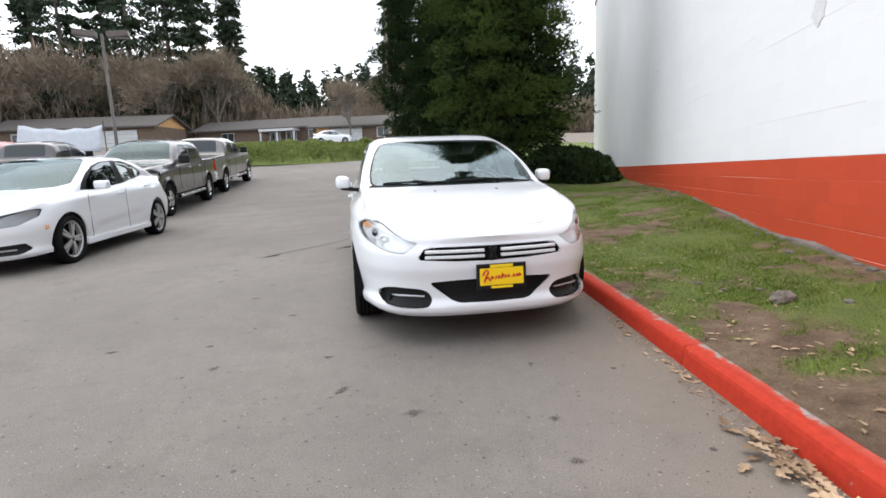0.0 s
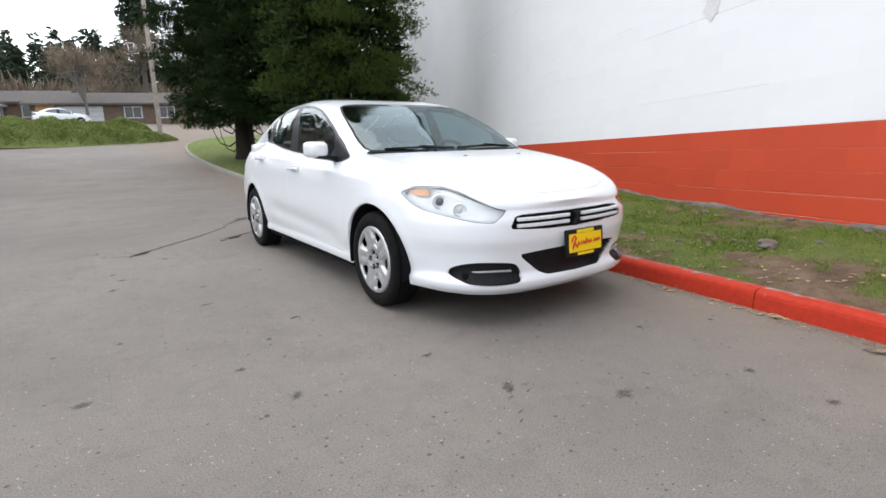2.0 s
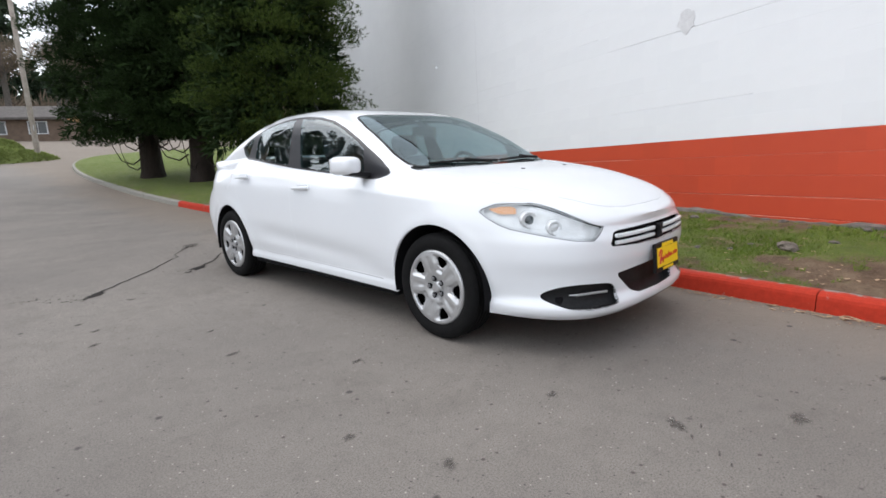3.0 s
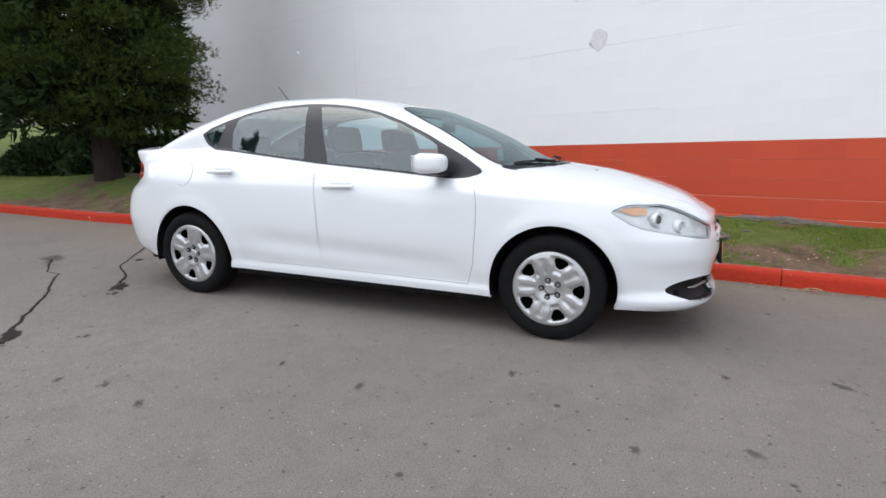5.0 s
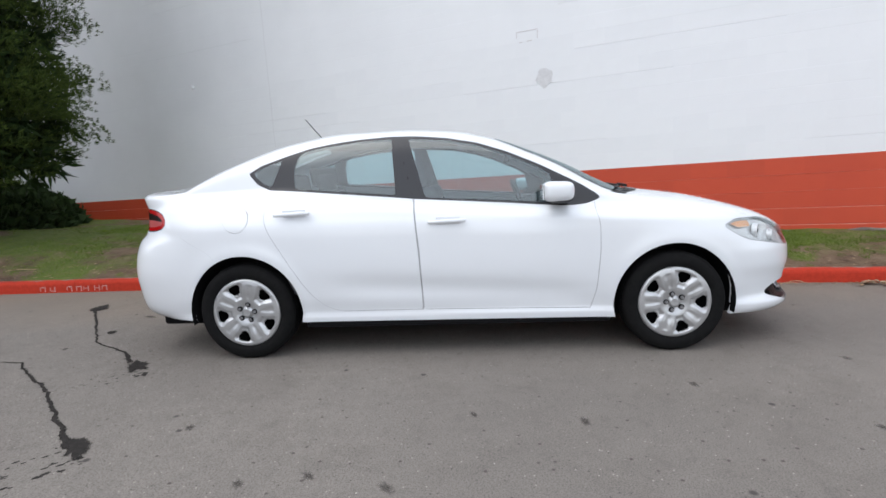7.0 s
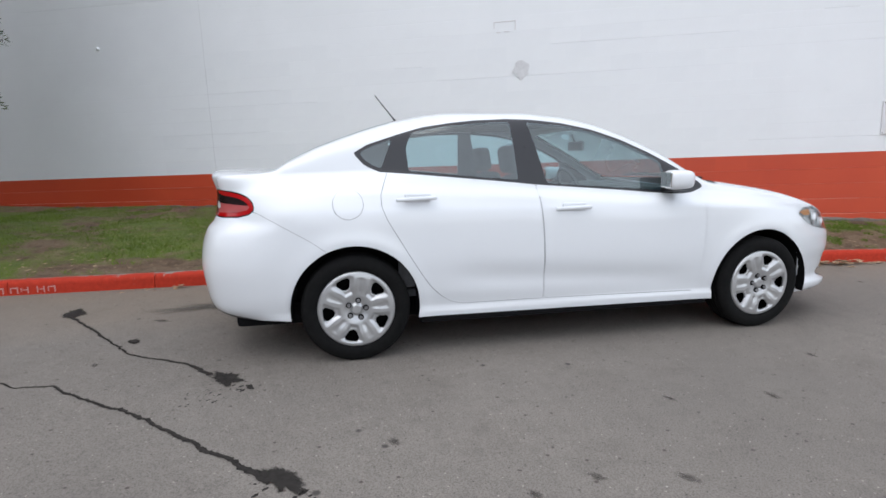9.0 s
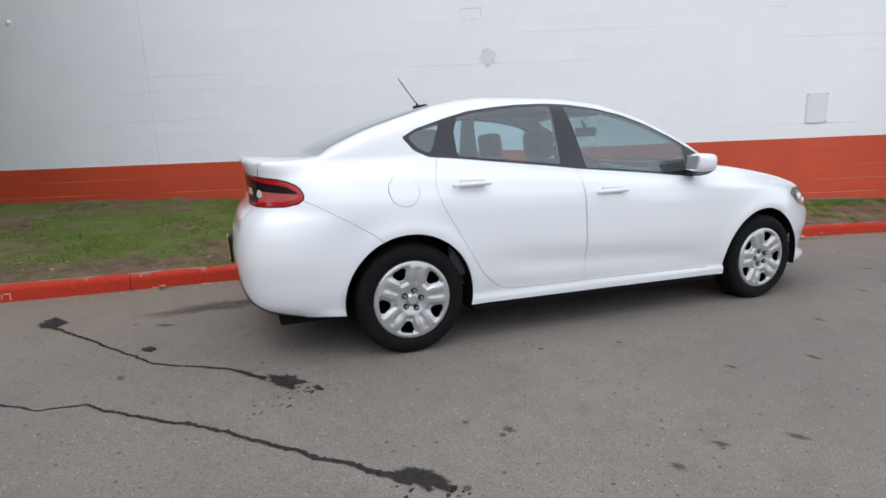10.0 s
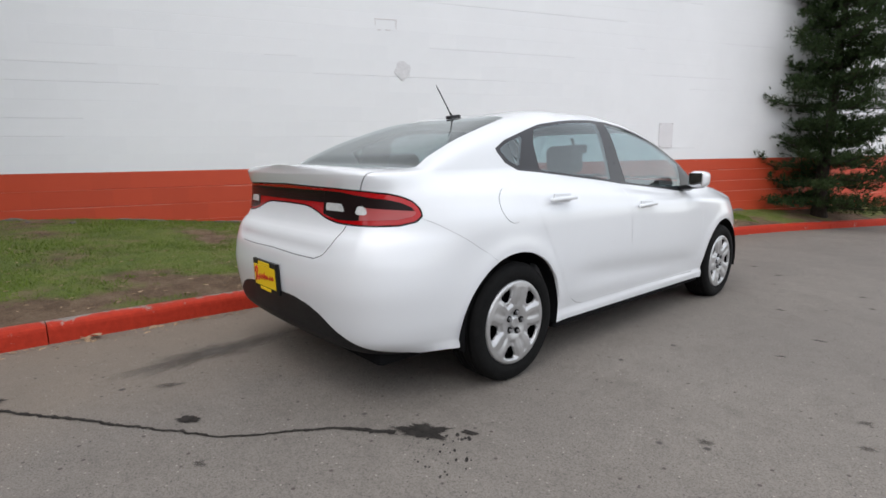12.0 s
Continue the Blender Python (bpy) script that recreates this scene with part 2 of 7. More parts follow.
M["cloth"] = mottled("dark_seat_cloth", (0.045, 0.046, 0.050), (0.075, 0.077, 0.082), 60, 0.9, 0.3)
M["interior"] = mottled("dark_interior_plastic", (0.055, 0.056, 0.06), (0.085, 0.086, 0.092), 50, 0.7, 0.2)
M["plate_yellow"] = material("yellow_plate", (0.88, 0.60, 0.01), 0.4)
M["plate_red"] = material("red_plate_print", (0.55, 0.02, 0.015), 0.5)
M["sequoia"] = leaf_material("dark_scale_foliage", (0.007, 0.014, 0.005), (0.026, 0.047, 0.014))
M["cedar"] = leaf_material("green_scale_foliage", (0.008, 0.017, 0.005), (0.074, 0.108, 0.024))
M["pine"] = leaf_material("pine_foliage", (0.012, 0.023, 0.011), (0.046, 0.072, 0.028))
M["far_fir"] = leaf_material("far_fir_foliage", (0.018, 0.029, 0.019), (0.058, 0.082, 0.050))
M["twig"] = leaf_material("bare_twigs", (0.118, 0.093, 0.070), (0.24, 0.194, 0.145))
M["shrub"] = leaf_material("shrub_foliage", (0.010, 0.020, 0.008), (0.038, 0.062, 0.022))
M["ivy"] = leaf_material("ground_cover_foliage", (0.115, 0.15, 0.035), (0.24, 0.28, 0.095))
M["blade"] = leaf_material("grass_blades", (0.066, 0.112, 0.014), (0.150, 0.205, 0.036))
M["litter"] = leaf_material("dry_oak_leaves", (0.16, 0.10, 0.06), (0.44, 0.32, 0.21))
M["bark"] = bark_material("red_brown_bark", (0.012, 0.008, 0.006), (0.036, 0.024, 0.018))
M["grey_bark"] = bark_material("grey_bark", (0.08, 0.07, 0.06), (0.19, 0.17, 0.15))
M["stone"] = mottled("grey_rubble", (0.085, 0.072, 0.062), (0.21, 0.185, 0.165), 8, 0.9, 0.6)
M["stump"] = mottled("weathered_stump", (0.07, 0.058, 0.047), (0.20, 0.168, 0.14), 14, 0.9, 0.6)
M["roof"] = mottled("brown_shingle_roof", (0.06, 0.052, 0.047), (0.11, 0.098, 0.09), 3, 0.9, 0.3)
M["siding"] = mottled("brown_house_siding", (0.09, 0.062, 0.045), (0.15, 0.105, 0.075), 2, 0.85, 0.2)
M["ochre"] = mottled("ochre_house_siding", (0.46, 0.26, 0.10), (0.56, 0.34, 0.15), 2, 0.85, 0.2)
M["white_wood"] = mottled("white_painted_wood", (0.42, 0.43, 0.45), (0.55, 0.56, 0.57), 3, 0.6, 0.1)
M["far_glass"] = material("dark_window_glass", (0.03, 0.035, 0.04), 0.08)
M["pole"] = mottled("weathered_wood_pole", (0.20, 0.17, 0.14), (0.34, 0.30, 0.26), 5, 0.9, 0.3)
M["steel"] = mottled("brown_lamp_steel", (0.07, 0.055, 0.05), (0.11, 0.09, 0.08), 6, 0.5, 0.0)
M["sheet"] = mottled("white_canvas", (0.36, 0.39, 0.43), (0.46, 0.49, 0.53), 3, 0.8, 0.1)
M["rubber"].node_tree.nodes["Principled BSDF"].inputs["Specular IOR Level"].default_value = 0.15
M["dark"].node_tree.nodes["Principled BSDF"].inputs["Specular IOR Level"].default_value = 0.05
M["black_trim"].node_tree.nodes["Principled BSDF"].inputs["Specular IOR Level"].default_value = 0.18


# ---- mesh helpers ----
def mesh_object(name, verts, faces, mat, parent=None, label="", smooth=False):
    me = bpy.data.meshes.new(name)
    me.from_pydata([tuple(v) for v in verts], [], [tuple(int(i) for i in f) for f in faces])
    me.update()
    if smooth:
        me.shade_smooth()
    ob = new(name, me)
    me.materials.append(mat)
    ob.parent = parent
    return tagged(ob, label)


def fast_mesh(name, verts, size, mat, parent=None):
    """A mesh of separate faces with the given number of corners, from an array of points."""
    n = len(verts)
    me = bpy.data.meshes.new(name)
    me.vertices.add(n)
    me.vertices.foreach_set("co", np.ascontiguousarray(verts, np.float32).ravel())
    me.loops.add(n)
    me.loops.foreach_set("vertex_index", np.arange(n, dtype=np.int32))
    me.polygons.add(n // size)
    me.polygons.foreach_set("loop_start", np.arange(0, n, size, dtype=np.int32))
    me.update(calc_edges=True)
    me.materials.append(mat)
    ob = new(name, me)
    ob.parent = parent
    return ob


def part(name, bm, mat, parent=None, label="", smooth=False):
    me = bpy.data.meshes.new(name)
    bm.to_mesh(me)
    bm.free()
    if smooth:
        me.shade_smooth()
    me.materials.append(mat)
    ob = new(name, me)
    ob.parent = parent
    return tagged(ob, label)


def thing(name, m, label, category, group=""):
    ob = new(name)
    ob.empty_display_size = 0.1
    ob.matrix_world = m
    return tagged(ob, label, category, group)


def box(bm, sx, sy, sz, m=None, bevel=0.0, segments=2):
    r = bmesh.ops.create_cube(bm, size=1, matrix=(m or Matrix()) @ Matrix.Diagonal((sx, sy, sz, 1)))
    if bevel:
        edges = {e for v in r["verts"] for e in v.link_edges}
        bmesh.ops.bevel(bm, geom=list(edges), offset=bevel, segments=segments, affect="EDGES", profile=0.6)
    return bm


def rod(bm, a, b, r0, r1=None, n=10):
    a, b = Vector(a), Vector(b)
    m = Matrix.Translation((a + b) / 2) @ (b - a).to_track_quat("Z", "Y").to_matrix().to_4x4()
    bmesh.ops.create_cone(bm, cap_ends=True, segments=n, radius1=r0, radius2=r0 if r1 is None else r1, depth=(b - a).length, matrix=m)
    return bm


def pchip(xs, ys, x):
    """Smooth monotone curve through a table."""
    xs, ys, x = np.asarray(xs, float), np.asarray(ys, float), np.asarray(x, float)
    h, d = np.diff(xs), np.diff(ys) / np.diff(xs)
    m = np.zeros_like(ys)
    m[0], m[-1] = d[0], d[-1]
    both = d[:-1] * d[1:] > 0
    w1, w2 = 2 * h[1:] + h[:-1], h[1:] + 2 * h[:-1]
    with np.errstate(divide="ignore", invalid="ignore"):
        m[1:-1] = np.where(both, (w1 + w2) / (w1 / d[:-1] + w2 / d[1:]), 0)
    k = np.clip(np.searchsorted(xs, x) - 1, 0, len(xs) - 2)
    t = np.clip((x - xs[k]) / h[k], 0, 1)
    return (ys[k] * (1 + 2 * t) * (1 - t) ** 2 + m[k] * h[k] * t * (1 - t) ** 2 + ys[k + 1] * t * t * (3 - 2 * t) - m[k + 1] * h[k] * t * t * (1 - t))


def curve_through(points, count, closed=False):
    """Evenly spaced points on a smooth curve."""
    p = np.asarray(points, float)
    p = np.vstack([p[-1], p, p[:2]]) if closed else np.vstack([2 * p[0] - p[1], p, 2 * p[-1] - p[-2]])
    out = []
    for i in range(1, len(p) - 2):
        t = np.linspace(0, 1, 40, endpoint=False)[:, None]
        a, b, c, d = p[i - 1], p[i], p[i + 1], p[i + 2]
        out.append(0.5 * (2 * b + (c - a) * t + (2 * a - 5 * b + 4 * c - d) * t**2 + (3 * b - a - 3 * c + d) * t**3))
    out.append(p[-2][None])
    out = np.vstack(out)
    along = np.r_[0, np.cumsum(np.linalg.norm(np.diff(out, axis=0), axis=1))]
    want = np.linspace(0, along[-1], count)
    return np.stack([np.interp(want, along, out[:, k]) for k in range(out.shape[1])], 1)


def smooth_step(a, b, x):
    t = np.clip((np.asarray(x, float) - a) / (b - a), 0, 1)
    return t * t * (3 - 2 * t)


# ---- ground ----
def road_height(y):
    """The lot lies level by the car and climbs gently further back."""
    return 0.075 * 2.0 * np.log1p(np.exp(np.clip((np.asarray(y, float) - 10.0) / 2.0, -30, 30)))


KERB = [(-4.2, -20.0), (-2.2, -13.5), (-0.55, -9.0), (0.1, -7.2), (0.56, -5.5), (0.78, -4.0), (0.94, -2.7), (1.08, -1.4), (1.22, 0.0), (1.34, 1.8),
        (1.32, 4.0), (1.28, 6.0), (1.32, 9.4), (1.32, 13.0), (1.33, 15.2), (1.36, 17.5), (1.47, 19.6), (1.75, 22.2), (2.3, 25.2), (3.3, 28.2), (5.0, 31.0), (8.5, 33.5), (15.0, 36.0), (30.0, 40.0)]
kerb_line = curve_through(KERB, 700)
RED_END = 9.4
WALL_AT, WALL_WAY = np.array([3.32, -1.2]), np.array([0.347, 0.938])


def kerb_x(y):
    k = kerb_line[:, 1].argsort()
    return np.interp(y, kerb_line[k, 1], kerb_line[k, 0])


def wall_x(y):
    return WALL_AT[0] + (np.asarray(y, float) - WALL_AT[1]) * WALL_WAY[0] / WALL_WAY[1]


def verge_height(x, y):
    """The lawn rises from the kerb to the foot of the wall."""
    x, y = np.asarray(x, float), np.asarray(y, float)
    foot = pchip([-25, -9, -6, -1, 3, 6, 12, 40], [0.26, 0.28, 0.33, 0.30, 0.47, 0.42, 0.40, 0.35], y) 
    k, w = kerb_x(y), np.maximum(wall_x(y), kerb_x(y) + 0.5)
    t = np.clip((x - k - 0.14) / (w - k - 0.14), 0, 3)
    mound = 0.26 * np.exp(-((x - 3.1) / 1.5) ** 2 - ((y - 7.4) / 2.2) ** 2) * smooth_step(0.0, 0.25, t)
    return road_height(y) + 0.127 + np.clip(t, 0, 1) ** 0.9 * (foot - 0.127) + 0.03 * np.maximum(t - 1, 0) + mound


def build_ground():
    ys = np.r_[np.linspace(-260, -30, 8), np.linspace(-24, 30, 90), np.linspace(34, 90, 15), np.linspace(120, 900, 8)]
    xs = np.r_[np.linspace(-700, -40, 10), np.linspace(-30, 30, 60), np.linspace(40, 700, 10)]
    gx, gy = np.meshgrid(xs, ys)
    rise = np.minimum(gy, 95)
    gz = road_height(rise)
    verts = np.stack([gx, gy, gz], -1).reshape(-1, 3)
    n = len(xs)
    faces = [(r * n + c, r * n + c + 1, (r + 1) * n + c + 1, (r + 1) * n + c) for r in range(len(ys) - 1) for c in range(n - 1)]
    ob = mesh_object("ground", verts, faces, M["asphalt"], smooth=True)
    tagged(ob, "worn grey asphalt lot with specks and stains", "ground", kind="structure")


def bare_soil(x, y):
    """How far the grass has gone: along the kerb, by the wall and in patches. 0 is full grass, 1 is soil."""
    k, w = float(kerb_x(y)), float(wall_x(y))
    near_kerb = math.exp(-(max(0.0, x - k - 0.15) / 0.55) ** 2) * (0.30 + 0.7 * noise.noise((x * 0.9, y * 1.1, 6.0)) + 0.4 * noise.noise((x * 4.3, y * 4.3, 6.0)))
    near_wall = math.exp(-(max(0.0, w - x) / 0.45) ** 2) * 0.12 if y < 12 else 0.0
    patch = 0.33 + 0.42 * noise.noise((x * 0.75, y * 0.75, 2.0)) + 0.32 * noise.noise((x * 2.3, y * 2.3, 5.0)) + 0.22 * noise.noise((x * 6.1, y * 6.1, 8.0))
    return max(0.0, min(1.0, patch * (1.0 if y < 7.5 else 0.3) + near_kerb * (1.0 if y < 9 else 0.4) + near_wall))


def build_verge():
    """Lawn between the kerb and the wall, and past the end of the building."""
    line = kerb_line[(kerb_line[:, 1] > -19.5) & (kerb_line[:, 0] < 12)]
    line = line[::2]
    verts, faces, across, worn = [], [], 60, []
    for i, (x, y) in enumerate(line):
        end = max(wall_x(y) + 0.1, x + 0.6) if y < 12 else max(x, 0) + 14 - max(0, (x - 2) * 0.8)
        for j in range(across):
            t = (j / (across - 1))
            edge = 0.118 + 0.018 * noise.noise((y * 3.1, 4.0, 0)) + 0.012 * noise.noise((y * 11, 4.0, 0))
            px = x + edge + (end - x - edge) * t
            yy = y if y < 19 else y - t * 0.5
            lump = 0.018 * noise.noise((px * 1.3, yy * 1.3, 0)) + 0.012 * noise.noise((px * 4, yy * 4, 3))
            verts.append((px, yy, verge_height(px, yy) + lump * min(1, t * 6)))
            worn.append(bare_soil(px, yy))
    n = across
    faces = [(r * n + c, r * n + c + 1, (r + 1) * n + c + 1, (r + 1) * n + c) for r in range(len(line) - 1) for c in range(n - 1)]
    ob = mesh_object("lawn", verts, faces, M["turf"], smooth=True)
    ob.data.attributes.new("bare_soil", "FLOAT", "POINT").data.foreach_set("value", worn)
    tagged(ob, "patchy green grass with bare brown soil", "lawn", kind="structure")


def kerb_piece(line, mat, parent, name="kerb_stone"):
    """One length of kerb with a rounded front edge."""
    prof = [(0.0, -0.06), (0.012, 0.085), (0.018, 0.105), (0.032, 0.119), (0.055, 0.124), (0.10, 0.125), (0.15, 0.126), (0.155, -0.02)]
    verts, faces = [], []
    for i, p in enumerate(line):
        d = line[min(i + 1, len(line) - 1)] - line[max(i - 1, 0)]
        d = d / np.linalg.norm(d)
        nrm = np.array([d[1], -d[0]])
        wob = 0.006 * noise.noise((p[0] * 2, p[1] * 2, 7))
        for a, z in prof:
            q = p + nrm * (a + wob)
            verts.append((q[0], q[1], z + float(road_height(q[1])) + 0.004 * noise.noise((q[0] * 5, q[1] * 5, 1))))
    n = len(prof)
    for r in range(len(line) - 1):
        faces += [(r * n + c, (r + 1) * n + c, (r + 1) * n + c + 1, r * n + c + 1) for c in range(n - 1)]
    faces += [tuple(range(n))[::-1], tuple((len(line) - 1) * n + c for c in range(n))]
    ob = mesh_object(name, verts, faces, mat, parent)
    ob.data.attributes.new("back_edge", "FLOAT", "POINT").data.foreach_set("value", [max(0.0, (a - 0.05) / 0.1) for _ in line for a, z in prof])
    return ob


def build_kerb():
    joints = [-20, -14.5, -11.2, -8.3, -5.6, -2.9, 0.1, 3.12, 4.3, 7.0, 9.4, 12.2, 15.0, 17.6]
    red = tagged(new("red_kerb"), "red painted concrete kerb with chipped worn edges", "kerb", kind="structure")
    grey = tagged(new("grey_kerb"), "bare grey concrete kerb round the lawn", "kerb", kind="structure")
    x = kerb_line
    for a, b in zip(joints[:-1], joints[1:]):
        ys = np.linspace(a + 0.003, b - 0.003, max(8, int((b - a) / 0.1)))
        sel = np.stack([kerb_x(ys), ys], 1)
        if len(sel) > 1:
            kerb_piece(sel, M["red_kerb"] if b <= RED_END + 0.01 else M["grey_kerb"], red if b <= RED_END + 0.01 else grey)
    last = int(np.argmax(x[:, 1] > 17.6))
    for a in range(last, len(x) - 40, 40):
        kerb_piece(x[a:a + 41], M["grey_kerb"], grey)


# ---- the block wall ----
WALL_TILT = math.atan(-0.0265)
wall_turn = Matrix.Translation((3.32, -1.2, 1.10)) @ Matrix.Rotation(math.atan2(WALL_WAY[1], WALL_WAY[0]), 4, "Z") @ Matrix.Rotation(-WALL_TILT, 4, "Y")
FAR_END, NEAR_END, TOP_COURSES = 20.0, -19.0, 36


def block_mesh(name, w, h, low, high, side):
    """The face of one block: chamfers at the bed joints of the given depth. It looks along -y."""
    xs = [0.0, side, w - side, w]
    zs = [0.0, 0.007, h - 0.007, h]
    depth = [low, 0, 0, high]
    verts = [(x, 0.5 * (depth[j]) + 0.0, z) for j, z in enumerate(zs) for i, x in enumerate(xs)]
    faces = [(j * 4 + i, j * 4 + i + 1, (j + 1) * 4 + i + 1, (j + 1) * 4 + i) for j in range(3) for i in range(3)]
    k = len(verts)
    verts += [(0, 0.03, 0), (w, 0.03, 0), (w, 0.03, h), (0, 0.03, h)]
    faces += [(0, k, k + 1, 3, 2, 1), (3, k + 1, k + 2, 15, 11, 7), (15, k + 2, k + 3, 12, 13, 14), (12, k + 3, k, 0, 4, 8)]
    me = bpy.data.meshes.new(name)
    me.from_pydata(verts, [], faces)
    me.update()
    return me


def build_wall():
    """Concrete block wall, 0.2 m courses, white over a red dado. Local x runs along the wall, z is 0 at the top of the red."""
    wall = tagged(new("wall_block"), "tall white painted block wall with a red band at its foot", "wall", kind="structure")
    wall.matrix_world = wall_turn
    length = FAR_END - NEAR_END
    bm = bmesh.new()
    box(bm, length, 0.2, TOP_COURSES * 0.2, Matrix.Translation(((FAR_END + NEAR_END) / 2, -0.13, TOP_COURSES * 0.1)))
    part("wall_core", bm, M["mortar_white"], wall)
    bm = bmesh.new()
    box(bm, length, 0.2, 1.4, Matrix.Translation(((FAR_END + NEAR_END) / 2, -0.106, -0.702)))
    part("wall_core", bm, M["mortar_red_glint"], wall)
    # end wall and roof edge that close the building
    bm = bmesh.new()
    box(bm, 0.2, 14, TOP_COURSES * 0.2 + 1.4, Matrix.Translation((FAR_END - 0.1, -7.24, TOP_COURSES * 0.1 - 0.7)))
    part("end_wall", bm, M["white_block"], wall)
    bm = bmesh.new()
    box(bm, length + 0.1, 0.28, 0.14, Matrix.Translation(((FAR_END + NEAR_END) / 2, -0.1, TOP_COURSES * 0.2 + 0.07)), 0.01)
    part("coping", bm, M["steel"], wall)
    rng = random.Random(4)
    shapes = {}
    for key in ("white", "red"):
        mat = M[key + "_block"]
        for n, (low, high) in enumerate([(0.0, 0.0), (0.010, 0.0), (0.0, 0.008), (0.010, 0.006), (0.002, 0.0015)]):
            if key == "red":
                me = block_mesh("block", 0.4, 0.2 - (0.005 if n in (1, 3) else 0.0015), low, high, 0.002)
            else:
                me = block_mesh("block", 0.4, 0.2, low, high, 0.002)
            me.materials.append(mat)
            shapes[key, n] = me
    jv, jf = {"white": [], "red": []}, {"white": [], "red": []}
    singles = 0
    first = math.floor(NEAR_END / 0.4)
    for c in range(-6, TOP_COURSES):
        key = "red" if c < 0 else "white"
        run, kind = 0, 0
        for i in range(int(length / 0.4) + 1):
            x = (first + i) * 0.4 + (0.2 if c % 2 else 0.0)
            if x < NEAR_END or x + 0.4 > FAR_END + 0.01:
                continue
            if run <= 0:
                run, kind = rng.randint(1, 7), rng.choice([0, 0, 0, 4, 4, 4, 1] if key == "white" else [4, 1, 3, 2, 1])
            run -= 1
            near = -3.4 < x < 5.4 and -5 <= c < 9
            if near and singles < 300:
                ob = new("block", shapes[key, kind])
                ob.parent = wall
                ob.matrix_basis = Matrix.Translation((x + 0.4, 0.0, c * 0.2)) @ Matrix.Rotation(math.pi, 4, "Z")
                singles += 1
            else:
                me, k = shapes[key, kind], len(jv[key])
                jv[key] += [(x + 0.4 - v.co.x, -v.co.y, v.co.z + c * 0.2) for v in me.vertices]
                jf[key] += [tuple(k + n for n in p.vertices) for p in me.polygons]
    for key in ("white", "red"):
        ob = mesh_object("blocks", jv[key], jf[key], M[key + "_block"], wall)
        tagged(ob, kind="stuff")
    return wall


def wall_things(wall):
    """The cover plate, the mortar patch, the crack and the stub on the wall; local x along the wall, z up from the red."""
    cover = thing("cover_plate", wall_turn @ Matrix.Translation((-4.72, 0.0, 0.42)), "pale grey painted metal cover plate on a wall", "plate")
    bm = bmesh.new()
    box(bm, 0.30, 0.02, 0.42, Matrix.Translation((0, 0.010, 0)), 0.004)
    part("plate", bm, mottled("grey_plate_paint", (0.71, 0.70, 0.72), (0.75, 0.74, 0.76), 6, 0.6), cover)
    for dx, dz in ((-0.13, -0.19), (0.13, -0.19), (-0.13, 0.19), (0.13, 0.19)):
        bm = bmesh.new()
        rod(bm, (dx, 0.018, dz), (dx, 0.024, dz), 0.006, n=8)
        part("screw", bm, M["steel"], cover)
    rng = random.Random(9)
    for name, x, z, r, label in (("mortar_patch", 0.0, 1.29, 0.115, "rough round patch of mortar painted over"),):
        bm = bmesh.new()
        ring = [bm.verts.new((r * (1 + 0.25 * rng.uniform(-1, 1)) * math.cos(a), 0.0, r * 1.1 * (1 + 0.2 * rng.uniform(-1, 1)) * math.sin(a))) for a in np.linspace(0, 2 * math.pi, 22, endpoint=False)]
        f = bm.faces.new(ring)
        e = bmesh.ops.extrude_face_region(bm, geom=[f])
        bmesh.ops.translate(bm, vec=(0, 0.006, 0), verts=[v for v in e["geom"] if isinstance(v, bmesh.types.BMVert)])
        bmesh.ops.recalc_face_normals(bm, faces=bm.faces[:])
        ob = part(name, bm, mottled(name + "_paint", (0.67, 0.665, 0.68), (0.78, 0.78, 0.795), 22, 0.8, 0.9))
        ob.matrix_world = wall_turn @ Matrix.Translation((x, 0.001, z))
        tagged(ob, label, "patch")
    scar = thing("old_fixing_scar", wall_turn @ Matrix.Translation((0.22, 0.0, 1.86)), "faint raised outline of a removed fitting", "patch")
    scar_paint = mottled("old_scar_paint", (0.60, 0.56, 0.56), (0.72, 0.70, 0.71), 25, 0.8, 0.8)
    for dx, dz, sx, sz in ((0.0, 0.075, 0.30, 0.010), (-0.145, 0.01, 0.010, 0.11), (0.145, 0.03, 0.008, 0.08), (-0.03, -0.06, 0.07, 0.012), (0.09, -0.065, 0.05, 0.009)):
        bm = bmesh.new()
        box(bm, sx, 0.006, sz, Matrix.Translation((dx, 0.002, dz)) @ Matrix.Rotation(radians(rng.uniform(-3, 3)), 4, "Y"), 0.002, 1)
        part("mortar_edge", bm, scar_paint, scar)
    # a fine settlement crack running up the wall
    line = [(4.75 + 0.012 * noise.noise((z * 2.3, 0, 8)) + 0.006 * noise.noise((z * 9, 0, 3)), z) for z in np.linspace(0.0, 3.6, 60)]
    verts, faces = [], []
    for k, (x, z) in enumerate(line):
        w = 0.0018 + 0.0015 * noise.noise((z * 3.1, 5, 0))
        verts += [(x - w, 0.0015, z), (x + w, 0.0015, z)]
    faces = [(2 * k, 2 * k + 1, 2 * k + 3, 2 * k + 2) for k in range(len(line) - 1)]
    ob = mesh_object("wall_crack", verts, faces, mottled("filled_crack", (0.42, 0.42, 0.43), (0.60, 0.60, 0.61), 9, 0.9))
    ob.matrix_world = wall_turn
    tagged(ob, "fine grey crack running up a white wall", "crack")
    bm = bmesh.new()
    rod(bm, (0, 0, 0), (0, 0.05, 0), 0.03, 0.024, 14)
    ob = part("wall_stub", bm, M["white_block"], smooth=False)
    ob.matrix_world = wall_turn @ Matrix.Translation((6.52, 0.0, 1.98))
    tagged(ob, "small white painted pipe stub in a wall", "stub")


